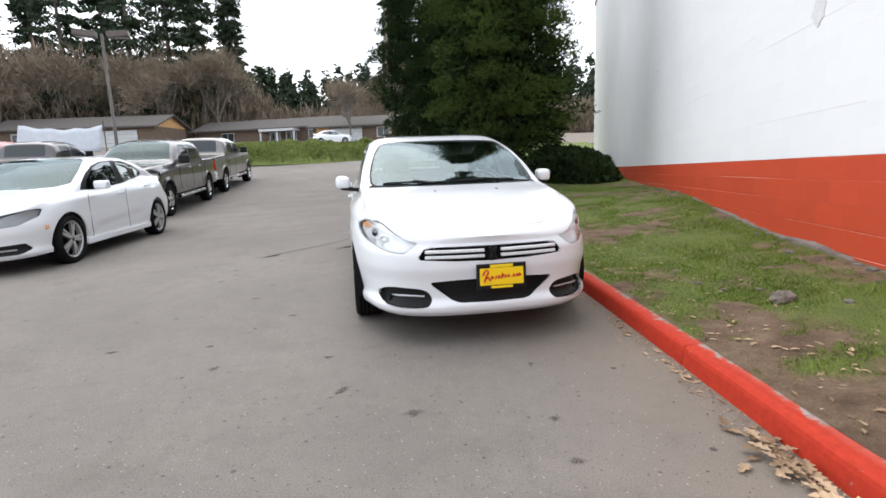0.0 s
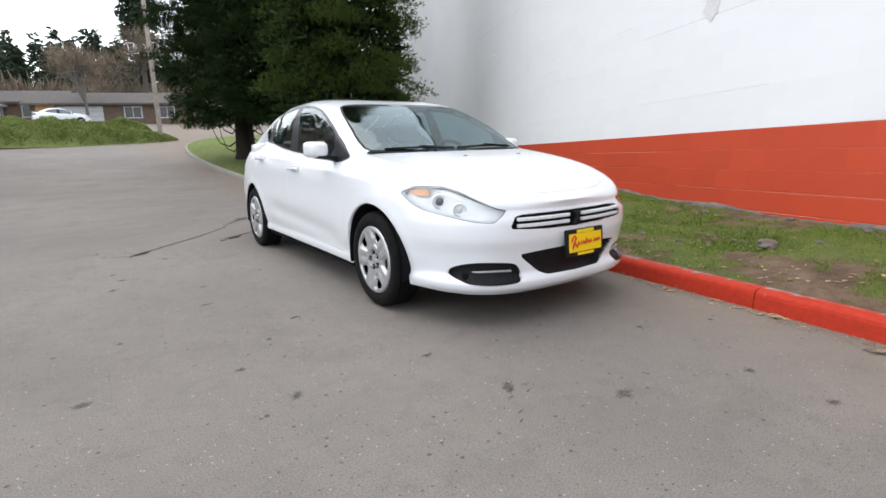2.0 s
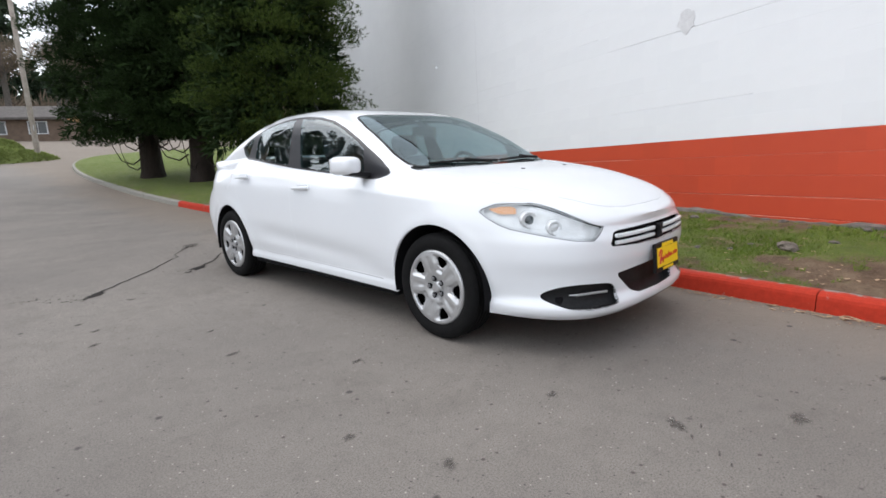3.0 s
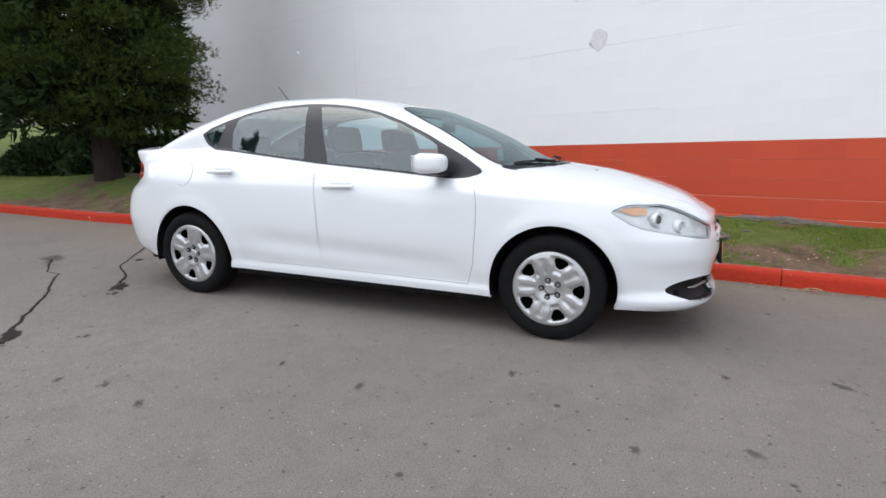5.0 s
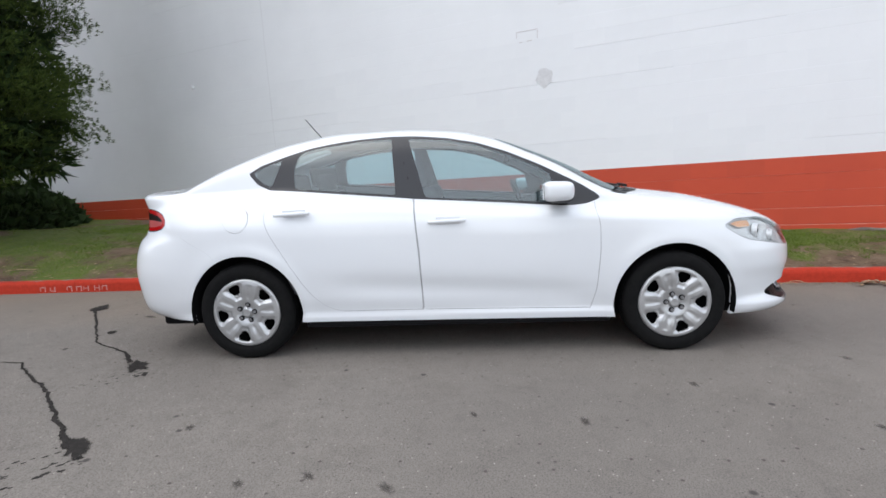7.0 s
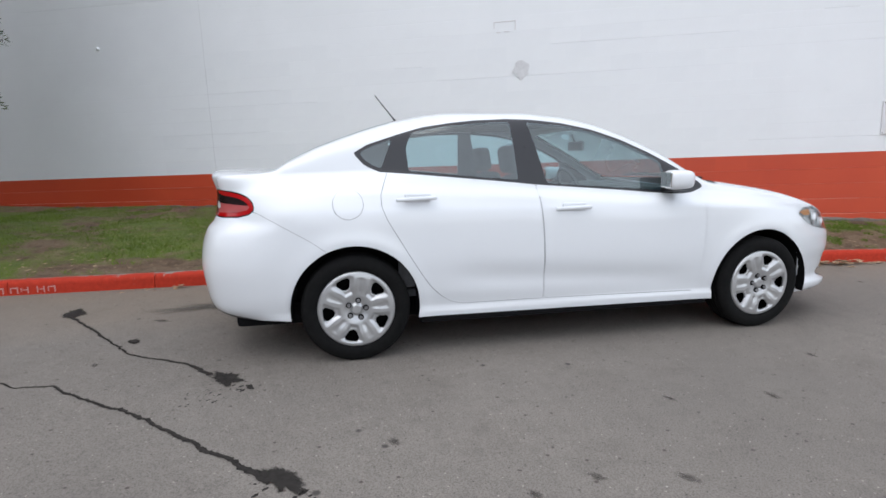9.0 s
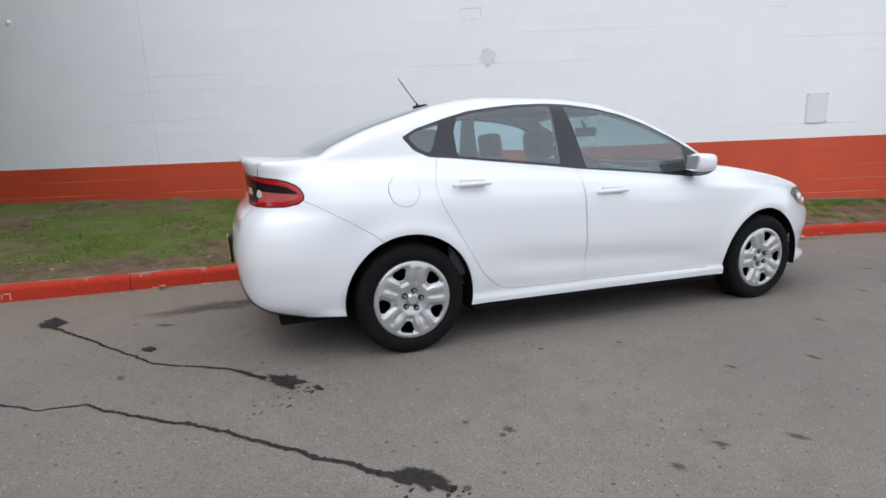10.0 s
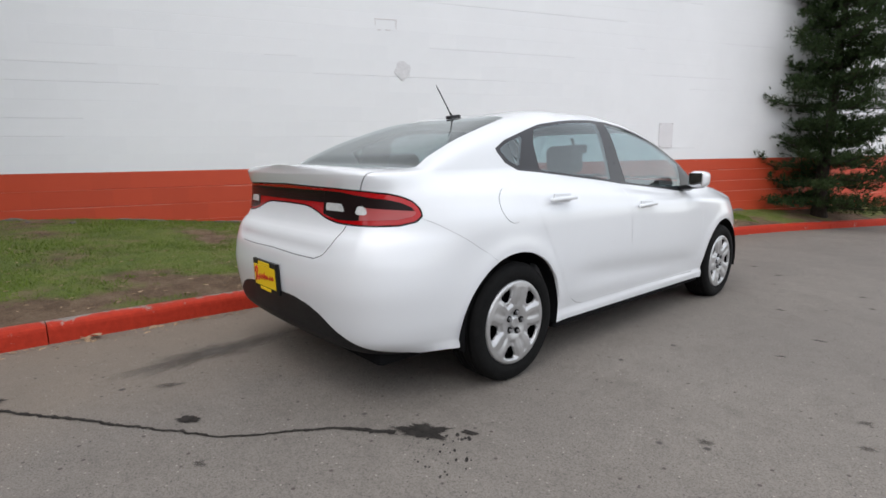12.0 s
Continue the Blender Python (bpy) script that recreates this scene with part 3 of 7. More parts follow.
def ribbon(name, path, widths, mat, lift, label, category, seed):
    """A jagged sealed crack: short straight runs that kink, with uneven edges."""
    p = np.asarray(path, float)
    along = np.r_[0, np.cumsum(np.linalg.norm(np.diff(p, axis=0), axis=1))]
    count = int(along[-1] / 0.011)
    want = np.linspace(0, along[-1], count)
    pts = np.stack([np.interp(want, along, p[:, k]) for k in (0, 1)], 1)
    verts, faces = [], []
    for i, q in enumerate(pts):
        d = pts[min(i + 4, count - 1)] - pts[max(i - 4, 0)]
        d = d / np.linalg.norm(d)
        nrm = np.array([-d[1], d[0]])
        s = want[i]
        q = q + nrm * (0.016 * noise.noise((s * 9, seed, 0)) + 0.009 * noise.noise((s * 28, seed, 5)))
        w = np.interp(i / (count - 1), np.linspace(0, 1, len(widths)), widths) * (1 + 0.45 * noise.noise((s * 14, seed, 9)))
        a, b = (w * max(0.2, 0.85 + 0.9 * noise.noise((s * 60, seed, k))) for k in (20, 40))
        for u, v in ((q + nrm * a, 0.0), (q, 0.0015), (q - nrm * b, 0.0)):
            verts.append((u[0], u[1], lift + v + float(road_height(u[1]))))
    for i in range(count - 1):
        k = i * 3
        faces += [(k, k + 1, k + 4, k + 3), (k + 1, k + 2, k + 5, k + 4)]
    ob = mesh_object(name, verts, faces, mat, label=label)
    return tagged(ob, category=category)


def blot(name, x, y, rx, ry, turn, mat, seed, label, category="stain"):
    rng = random.Random(seed)
    n = 44
    ca, sa = math.cos(turn), math.sin(turn)
    verts = [(x, y, 0.0045 + float(road_height(y)))]
    for i in range(n):
        a = 2 * math.pi * i / n
        k = 1 + 0.45 * noise.noise((math.cos(a) * 1.7 + seed, math.sin(a) * 1.7, seed * 0.37)) + 0.35 * noise.noise((math.cos(a) * 5 + seed, math.sin(a) * 5, seed)) + rng.uniform(-0.12, 0.12)
        u, v = rx * k * math.cos(a), ry * k * math.sin(a)
        px, py = x + u * ca - v * sa, y + u * sa + v * ca
        verts.append((px, py, 0.003 + float(road_height(py))))
    ob = mesh_object(name, verts, [(0, 1 + i, 1 + (i + 1) % n) for i in range(n)], mat, label=label)
    ob.data.attributes.new("fade", "FLOAT", "POINT").data.foreach_set("value", [1.0] + [0.0] * n)
    return tagged(ob, category=category)


# ---- car bodies: one smooth skin, cut along the outlines of its panels ----
class Skin:
    """Triangles with columns x, y, z, arc along the plan, level (under 1: sides, over 1: top), normal."""

    def __init__(self, v, t):
        self.v, self.t = v, t

    def cut(self, f):
        """Two skins: where f(columns) is negative, and the rest."""
        val = f(self.v.T)
        val = np.where(np.abs(val) < 1e-6, 1e-6, val)
        inside = val[self.t] < 0
        count = inside.sum(1)
        a, b = self.t[count == 3].tolist(), self.t[count == 0].tolist()
        extra, made, n = [], {}, len(self.v)

        def between(i, j):
            key = (i, j) if i < j else (j, i)
            if key not in made:
                w = val[i] / (val[i] - val[j])
                made[key] = n + len(extra)
                extra.append(self.v[i] * (1 - w) + self.v[j] * w)
            return made[key]

        for k in np.nonzero((count == 1) | (count == 2))[0]:
            tri, ins = self.t[k], inside[k]
            odd = int(np.argmax(ins)) if count[k] == 1 else int(np.argmin(ins))
            p, q, r = tri[odd], tri[(odd + 1) % 3], tri[(odd + 2) % 3]
            pq, pr = between(p, q), between(p, r)
            one, two = (a, b) if count[k] == 1 else (b, a)
            one.append([p, pq, pr])
            two += [[pq, q, r], [pq, r, pr]]
        v = np.vstack([self.v, np.array(extra)]) if extra else self.v
        return Skin(v, np.array(a, int).reshape(-1, 3)), Skin(v, np.array(b, int).reshape(-1, 3))

    def both(self, other):
        return Skin(np.vstack([self.v, other.v]), np.vstack([self.t, other.t + len(self.v)]))

    def runs(self):
        """The separate pieces of a skin."""
        root = {}

        def find(i):
            while root.setdefault(i, i) != i:
                root[i] = root[root[i]]
                i = root[i]
            return i

        for a, b, c in self.t.tolist():
            root[find(a)] = find(b)
            root[find(b)] = find(c)
        own = np.array([find(a) for a in self.t[:, 0].tolist()])
        return [Skin(self.v, self.t[own == k]) for k in np.unique(own) if (own == k).sum() > 6]

    def sunk(self, d):
        v = self.v.copy()
        v[:, :3] -= v[:, 5:8] * d
        return Skin(v, self.t)

    def mesh(self, name, mat, parent, sides, label="", rim=0.0):
        """Builds the skin as a mesh on the sides given: 'r' (as is), 'l' (mirrored) or 'rl'. rim: depth of the returned edge."""
        if not len(self.t):
            return None
        use, t = np.unique(self.t, return_inverse=True)
        t, v = t.reshape(-1, 3), self.v[use]
        t = t[(t[:, 0] != t[:, 1]) & (t[:, 1] != t[:, 2]) & (t[:, 0] != t[:, 2])]
        pts, nrm = v[:, :3].copy(), v[:, 5:8].copy()
        if rim:
            seen = {}
            for tri in t:
                for i in range(3):
                    e = (int(tri[i]), int(tri[(i + 1) % 3]))
                    seen[e] = seen.get(e, 0) + 1
            edge = [e for e in seen if (e[1], e[0]) not in seen and not (abs(pts[e[0], 0]) < 1e-4 and abs(pts[e[1], 0]) < 1e-4)]
            lip, ex, en = {}, [], []
            for e in edge:
                for i in e:
                    if i not in lip:
                        lip[i] = len(pts) + len(ex)
                        ex.append(pts[i] - nrm[i] * rim)
                        en.append(nrm[i])
            t = np.vstack([t, np.array([(i, lip[i], j) for i, j in edge] + [(j, lip[i], lip[j]) for i, j in edge], int).reshape(-1, 3)[:, ::-1][:, [2, 1, 0]]])
            if ex:
                pts, nrm = np.vstack([pts, ex]), np.vstack([nrm, en])
        flip = np.array([-1.0, 1, 1])
        if sides == "l":
            pts, nrm, t = pts * flip, nrm * flip, t[:, ::-1]
        elif sides == "rl":
            n = len(pts)
            on = np.abs(pts[:, 0]) < 1e-4
            other = np.arange(n) + n
            other[on] = np.arange(n)[on]
            t = np.vstack([t, other[t][:, ::-1]])
            pts, nrm = np.vstack([pts, pts * flip]), np.vstack([nrm, nrm * flip])
            use, t = np.unique(t, return_inverse=True)
            t, pts, nrm = t.reshape(-1, 3), pts[use], nrm[use]
        me = bpy.data.meshes.new(name)
        me.from_pydata(pts.tolist(), [], t.tolist())
        me.shade_smooth()
        me.normals_split_custom_set_from_vertices((nrm / np.maximum(np.linalg.norm(nrm, axis=1, keepdims=True), 1e-9)).tolist())
        me.materials.append(mat)
        ob = new(name, me)
        ob.parent = parent
        return tagged(ob, label)


def outline(points, rounded=False, count=90):
    """Signed distance to a closed outline: negative inside."""
    p = np.asarray(points, float)
    if rounded:
        p = curve_through(p, count, closed=True)[:-1]
    a, b = p, np.roll(p, -1, 0)

    def f(u, w):
        best, inside = np.full(u.shape, 1e9), np.zeros(u.shape, bool)
        for (ax, ay), (bx, by) in zip(a, b):
            dx, dy = bx - ax, by - ay
            t = np.clip(((u - ax) * dx + (w - ay) * dy) / (dx * dx + dy * dy + 1e-12), 0, 1)
            best = np.minimum(best, (u - ax - t * dx) ** 2 + (w - ay - t * dy) ** 2)
            cross = (ay > w) != (by > w)
            with np.errstate(divide="ignore", invalid="ignore"):
                inside ^= cross & (u < (bx - ax) * (w - ay) / (by - ay + 1e-12) + ax)
        return np.where(inside, -1, 1) * np.sqrt(best)
    return f


def body_skin(s, stations=250, low=46, top=46):
    plan = curve_through(s["plan"], stations)
    arc = np.r_[0, np.cumsum(np.linalg.norm(np.diff(plan, axis=0), axis=1))]
    way = np.gradient(plan, axis=0)
    way /= np.linalg.norm(way, axis=1, keepdims=True)
    out = np.stack([way[:, 1], -way[:, 0]], 1)
    out[0], out[-1] = (0, -1), (0, 1)
    y = plan[:, 1]
    front = 1 - smooth_step(*s["front_zone"], y)
    rear = smooth_step(*s["rear_zone"], y)
    side = 1 - front - rear
    ze, oe, zb = pchip(*s["edge_z"], y), pchip(*s["edge_in"], y), pchip(*s["bottom"], y)
    rows = []
    for k in np.linspace(0, 1, low):
        z = zb + (ze - zb) * k
        off = sum(w * pchip(*s[n], z) for n, w in (("front_in", front), ("side_in", side), ("rear_in", rear)))
        at_edge = sum(w * pchip(*s[n], ze) for n, w in (("front_in", front), ("side_in", side), ("rear_in", rear)))
        reach = 0.17
        off = off + (oe - at_edge) * np.clip((z - (ze - reach)) / reach, 0, 1) ** 2
        if "ledge" in s:
            lid = rear * (1 - smooth_step(0.40, 0.56, np.abs(plan[:, 0])))
            off = off + lid * s["ledge"] * (smooth_step(0.69, 0.715, z) - smooth_step(0.715, 0.775, z) * 1.25 + smooth_step(0.775, 0.84, z) * 0.25)
        if "crease" in s:
            zl = pchip(*s["crease"], y)
            off = off + side * (0.016 * np.clip((z - zl) / 0.05, 0, 1) - 0.006 * np.exp(-((z - zl) / 0.03) ** 2))
            off = off + side * 0.013 * np.exp(-((z - 0.43 - 0.06 * y) / 0.07) ** 2) * smooth_step(-0.95, -0.6, y) * (1 - smooth_step(0.5, 0.95, y))
        for wy in s["axles"]:
            r = np.hypot(y - wy, z - s["axle_z"])
            off = off - s["flare"] * np.exp(-((r - s["arch"] - 0.02) / 0.05) ** 2) * side
        p = plan - out * off[:, None]
        p[0, 0] = p[-1, 0] = 0.0
        rows.append(np.stack([p[:, 0], p[:, 1], z, arc, np.full(stations, k)], 1))
    edge = rows[-1]
    xe, ye = edge[:, 0], edge[:, 1]
    zc, bow, n = pchip(*s["centre_z"], ye), pchip(*s["bow"], ye), pchip(*s["power"], ye)
    lean = pchip(*s["lean"], ye) if "lean" in s else 0 * ye
    th = np.linspace(0, math.pi / 2, 400)
    sec = []
    for i in range(stations):
        ux, uz = np.cos(th) ** (2 / n[i]), np.sin(th) ** (2 / n[i])
        x, z = xe[i] * ux * (1 - lean[i] * uz), ze[i] + (zc[i] - ze[i]) * uz
        yy = ye[i] + bow[i] * (1 - ux**2)
        d = np.r_[0, np.cumsum(np.hypot(np.diff(x), np.diff(z)) + 1e-9)]
        w = np.linspace(0, d[-1], top)
        sec.append(np.stack([np.interp(w, d, x), np.interp(w, d, yy), np.interp(w, d, z)], 1))
    sec = np.array(sec)
    for j in range(1, top):
        rows.append(np.column_stack([sec[:, j], arc, np.full(stations, 1 + j / (top - 1))]))
    grid = np.array(rows)
    grid[-1, :, 0] = 0.0
    grid[:, 0, 0] = grid[:, -1, 0] = 0.0
    p = grid[..., :3]
    du, dv = np.gradient(p, axis=1), np.gradient(p, axis=0)
    nrm = np.cross(du, dv)
    nrm[-1, :, 0] = 0
    nrm[:, 0, 0] = nrm[:, -1, 0] = 0
    size = np.linalg.norm(nrm, axis=2, keepdims=True)
    nrm = np.where(size > 1e-9, nrm / np.maximum(size, 1e-12), (0, 0, 1))
    v = np.concatenate([grid, nrm], 2).reshape(-1, 8)
    m = stations
    t = []
    for r in range(len(grid) - 1):
        for c in range(m - 1):
            q = (r * m + c, r * m + c + 1, (r + 1) * m + c + 1, (r + 1) * m + c)
            t += [(q[0], q[1], q[2]), (q[0], q[2], q[3])]
    skin = Skin(v, np.array(t))
    skin.plan, skin.arc = plan, arc
    return skin


def panel(skin, f, gap=0.0032):
    """Splits a skin into the panel inside f, the shut line round it and the rest."""
    wide, rest = skin.cut(lambda c: f(c) - gap)
    inner, line = wide.cut(lambda c: f(c) + gap)
    return inner, line, rest


def lathe(profile, n=48, axis="x"):
    """Turned solid about x from (x, r) pairs."""
    verts, faces = [], []
    for x, r in profile:
        verts += [(x, r * math.cos(a), r * math.sin(a)) for a in np.linspace(0, 2 * math.pi, n, endpoint=False)]
    for i in range(len(profile) - 1):
        faces += [(i * n + j, i * n + (j + 1) % n, (i + 1) * n + (j + 1) % n, (i + 1) * n + j) for j in range(n)]
    return verts, faces


def build_tyre(r, rim, width, parent):
    h = width / 2
    prof = [(-h * 0.86, rim - 0.004), (-h * 0.98, rim + 0.012), (-h, rim + (r - rim) * 0.45), (-h * 0.96, rim + (r - rim) * 0.75), (-h * 0.86, r - 0.012), (-h * 0.7, r - 0.002)]
    for g in np.linspace(-0.55, 0.55, 5):
        prof += [(h * (g - 0.05), r), (h * (g - 0.04), r - 0.007), (h * (g + 0.04), r - 0.007), (h * (g + 0.05), r)]
    prof += [(-a, b) for a, b in prof[5::-1]]
    v, f = lathe(prof, 56)
    return mesh_object("tyre", v, f, M["rubber"], parent, "black rubber tyre", True)


def steel_cover(parent, r):
    """Five broad flat spokes widening outward, five wedge-shaped openings with sloping sides, a flat outer ring and five nuts. Faces +x."""
    n, rings = 240, 44
    verts, faces = [], []

    def offset(a, turn):
        """Degrees from the nearest of five directions."""
        return abs((math.degrees(a) + turn + 36) % 72 - 36)

    def half(q):
        """Half the angle of an opening at a share q of the radius."""
        return 8.5 + 5.5 * float(smooth_step(0.52, 0.82, q))

    for i in range(rings):
        q = i / (rings - 1)
        for j in range(n):
            a = 2 * math.pi * j / n
            dish = 0.014 * float(smooth_step(0.14, 0.40, q)) + 0.010 * float(smooth_step(0.34, 0.70, q)) - 0.005 * float(smooth_step(0.80, 0.97, q)) - 0.014 * float(smooth_step(0.965, 1.0, q))
            gap = offset(a, 36) - half(q)
            band = float(smooth_step(0.40, 0.50, q) * (1 - smooth_step(0.83, 0.90, q)))
            slope = -0.013 * band * float(1 - smooth_step(0.0, 9.0, gap))
            crown = -0.0045 * float(smooth_step(0.36, 0.5, q) * (1 - smooth_step(0.78, 0.86, q))) * float(1 - smooth_step(1.0, 10.0, offset(a, 0)))
            cap = 0.014 * float(1 - smooth_step(0.125, 0.155, q))
            verts.append((dish + slope + crown + cap, r * q * math.cos(a), r * q * math.sin(a)))

    def opening(q, a):
        return 0.56 < q < 0.85 and offset(a, 36) < half(q) - 5.0 * float(1 - smooth_step(0.56, 0.61, q)) - 4.0 * float(smooth_step(0.81, 0.85, q))

    for i in range(rings - 1):
        for j in range(n):
            if not opening((i + 0.5) / (rings - 1), 2 * math.pi * (j + 0.5) / n):
                faces.append((i * n + j, i * n + (j + 1) % n, (i + 1) * n + (j + 1) % n, (i + 1) * n + j))
    bm = bmesh.new()
    vs = [bm.verts.new(v) for v in verts]
    for f in faces:
        bm.faces.new([vs[k] for k in f])
    bmesh.ops.remove_doubles(bm, verts=bm.verts[:], dist=1e-5)
    bmesh.ops.delete(bm, geom=[v for v in bm.verts if not v.link_faces], context="VERTS")
    ex = bmesh.ops.extrude_edge_only(bm, edges=[e for e in bm.edges if e.is_boundary])
    bmesh.ops.translate(bm, vec=(-0.012, 0, 0), verts=[v for v in ex["geom"] if isinstance(v, bmesh.types.BMVert)])
    bmesh.ops.recalc_face_normals(bm, faces=bm.faces[:])
    cover = part("wheel_cover", bm, M["silver"], parent, "silver plastic five-spoke wheel cover", True)
    for k in range(5):
        a = 2 * math.pi * k / 5
        y, z = 0.052 * math.cos(a), 0.053 * math.sin(a)
        # black disc in place of the shade in a nut hole
        bm = bmesh.new()
        rod(bm, (0.0, y, z), (0.0125, y, z), 0.0165, 0.0165, 16)
        part("nut_recess_shade", bm, M["dark"], cover)
        bm = bmesh.new()
        rod(bm, (0.0, y, z), (0.024, y, z), 0.0125, 0.0100, 6)
        part("wheel_nut", bm, M["dull_steel"], cover)
    return cover


def spoked_rim(parent, r, spokes, mat):
    """Plain alloy rim with tapered spokes, for the cars further off. Faces +x."""
    v, f = lathe([(-0.05, r * 0.86), (0.0, r * 0.90), (0.012, r * 0.97), (0.006, r), (-0.06, r)], 40)
    k = len(v)
    for i in range(spokes):
        a = 2 * math.pi * (i // 2) / (spokes // 2) + (0.13 if i % 2 else -0.13)
        d, e = (math.cos(a), math.sin(a)), (-math.sin(a), math.cos(a))
        for rad, w, x in ((r * 0.12, 0.022, 0.014), (r * 0.92, 0.015, 0.0)):
            for s in (-1, 1):
                for x2 in (x, x - 0.03):
                    v.append((x2, d[0] * rad + e[0] * w * s, d[1] * rad + e[1] * w * s))
        f += [(k, k + 2, k + 6, k + 4), (k + 1, k + 5, k + 7, k + 3), (k, k + 4, k + 5, k + 1), (k + 2, k + 3, k + 7, k + 6)]
        k += 8
    return mesh_object("rim", v, f, mat, parent, "bright alloy rim")


def build_wheel(car, x, y, z, r, rim, width, cover, spin=0.0, mat=None):
    """A wheel with its face outward on the side of x."""
    w = new("wheel")
    w.parent = car
    w.matrix_basis = Matrix.Translation((x, y, z)) @ Matrix.Rotation(0 if x > 0 else math.pi, 4, "Z") @ Matrix.Rotation(spin, 4, "X")
    build_tyre(r, rim, width, w)
    v, f = lathe([(-0.06, 0.0), (-0.06, rim * 0.55), (-0.03, rim * 0.6), (-0.03, rim * 0.9), (0.02, rim * 0.99), (-0.05, rim)], 40)
    mesh_object("drum", v, f, M["dark"], w)
    if cover:
        c = steel_cover(w, rim)
        c.location.x = width / 2 - 0.022
    else:
        c = spoked_rim(w, rim, 10, mat or M["silver"])
        c.location.x = width / 2 - 0.03
    return w


DART = dict(
    plan=[(0, -2.29), (0.25, -2.28), (0.45, -2.245), (0.60, -2.175), (0.71, -2.06), (0.79, -1.90), (0.85, -1.70), (0.885, -1.45), (0.895, -1.2), (0.895, -0.8), (0.893, 0), (0.895, 0.8),
          (0.90, 1.2), (0.893, 1.45), (0.873, 1.70), (0.84, 1.92), (0.785, 2.075), (0.705, 2.17), (0.58, 2.228), (0.42, 2.254), (0.22, 2.266), (0, 2.27)],
    front_zone=(-2.1, -1.55), rear_zone=(1.65, 2.15),
    front_in=([0.17, 0.21, 0.235, 0.265, 0.32, 0.42, 0.52, 0.60, 0.66, 0.72, 0.9], [0.09, 0.03, 0.005, 0.0, 0.035, 0.025, 0.005, 0.01, 0.035, 0.06, 0.10]),
    side_in=([0.18, 0.215, 0.275, 0.29, 0.31, 0.40, 0.60, 0.78, 0.86, 0.90, 0.97, 1.1], [0.06, 0.036, 0.027, 0.035, 0.032, 0.014, 0.0, 0.005, 0.013, 0.028, 0.060, 0.10]),
    rear_in=([0.22, 0.26, 0.32, 0.45, 0.56, 0.66, 0.74, 0.78, 0.82, 0.90, 0.99, 1.03, 1.10], [0.20, 0.10, 0.04, 0.012, 0.0, 0.010, 0.032, 0.052, 0.088, 0.110, 0.116, 0.106, 0.095]),
    edge_z=([-2.3, -2.2, -2.05, -1.9, -1.7, -1.4, -1.1, -0.9, -0.55, 0.26, 0.74, 1.13, 1.5, 1.8, 2.1, 2.37], [0.663, 0.685, 0.735, 0.785, 0.84, 0.9, 0.941, 0.951, 0.929, 0.988, 1.046, 1.091, 1.081, 1.074, 1.062, 1.065]),
    edge_in=([-2.3, -2.0, -1.7, -1.4, -1.1, -0.8, 0.35, 0.7, 1.02, 1.3, 1.5, 1.8, 2.1, 2.37], [0.045, 0.05, 0.07, 0.085, 0.085, 0.072, 0.075, 0.10, 0.14, 0.165, 0.17, 0.15, 0.11, 0.075]),
    bottom=([-2.3, -2.0, -1.75, -1.6, -1.0, 1.0, 1.6, 1.75, 2.0, 2.37], [0.195, 0.20, 0.212, 0.218, 0.225, 0.238, 0.245, 0.255, 0.25, 0.26]),
    centre_z=([-2.3, -2.2, -2.05, -1.85, -1.5, -1.2, -1.0, -0.95, -0.85, -0.66, -0.46, -0.22, 0, 0.31, 0.73, 1.08, 1.42, 1.72, 1.8, 1.9, 2.1, 2.25, 2.37], [0.675, 0.735, 0.821, 0.887, 0.961, 0.989, 1.007, 1.024, 1.076, 1.19, 1.286, 1.383, 1.435, 1.458, 1.454, 1.402, 1.299, 1.165, 1.109, 1.101, 1.11, 1.11, 1.109]),
    bow=([-2.3, -1.9, -1.5, -1.0, -0.6, -0.2, 0.2, 1.0, 1.5, 1.8, 2.1, 2.37], [-0.017, -0.018, -0.05, -0.195, -0.126, -0.071, -0.003, -0.034, -0.031, -0.002, 0.005, 0.019]),
    power=([-2.3, -2.0, -1.7, -1.3, -1.0, -0.8, -0.5, -0.2, 0.25, 0.8, 1.1, 1.3, 1.5, 1.7, 1.9, 2.1, 2.37], [2.166, 2.392, 2.3, 2.492, 3.557, 5.848, 7.802, 7.222, 6.831, 6.669, 6.653, 6.041, 5.604, 4.133, 2.91, 2.316, 2.333]),
    crease=([-2.3, -1.0, -0.83, 0.57, 1.73, 2.0, 2.4], [0.80, 0.85, 0.86, 0.95, 0.985, 0.97, 0.95]),
    axles=(-1.3515, 1.3515), axle_z=0.315, arch=0.368, flare=0.007, ledge=0.007,
    lean=([-2.3, -1.1, -0.75, -0.45, 0.0, 0.9, 1.25, 1.6, 1.9, 2.37], [0, 0, 0.03, 0.08, 0.15, 0.15, 0.09, 0.03, 0, 0]))


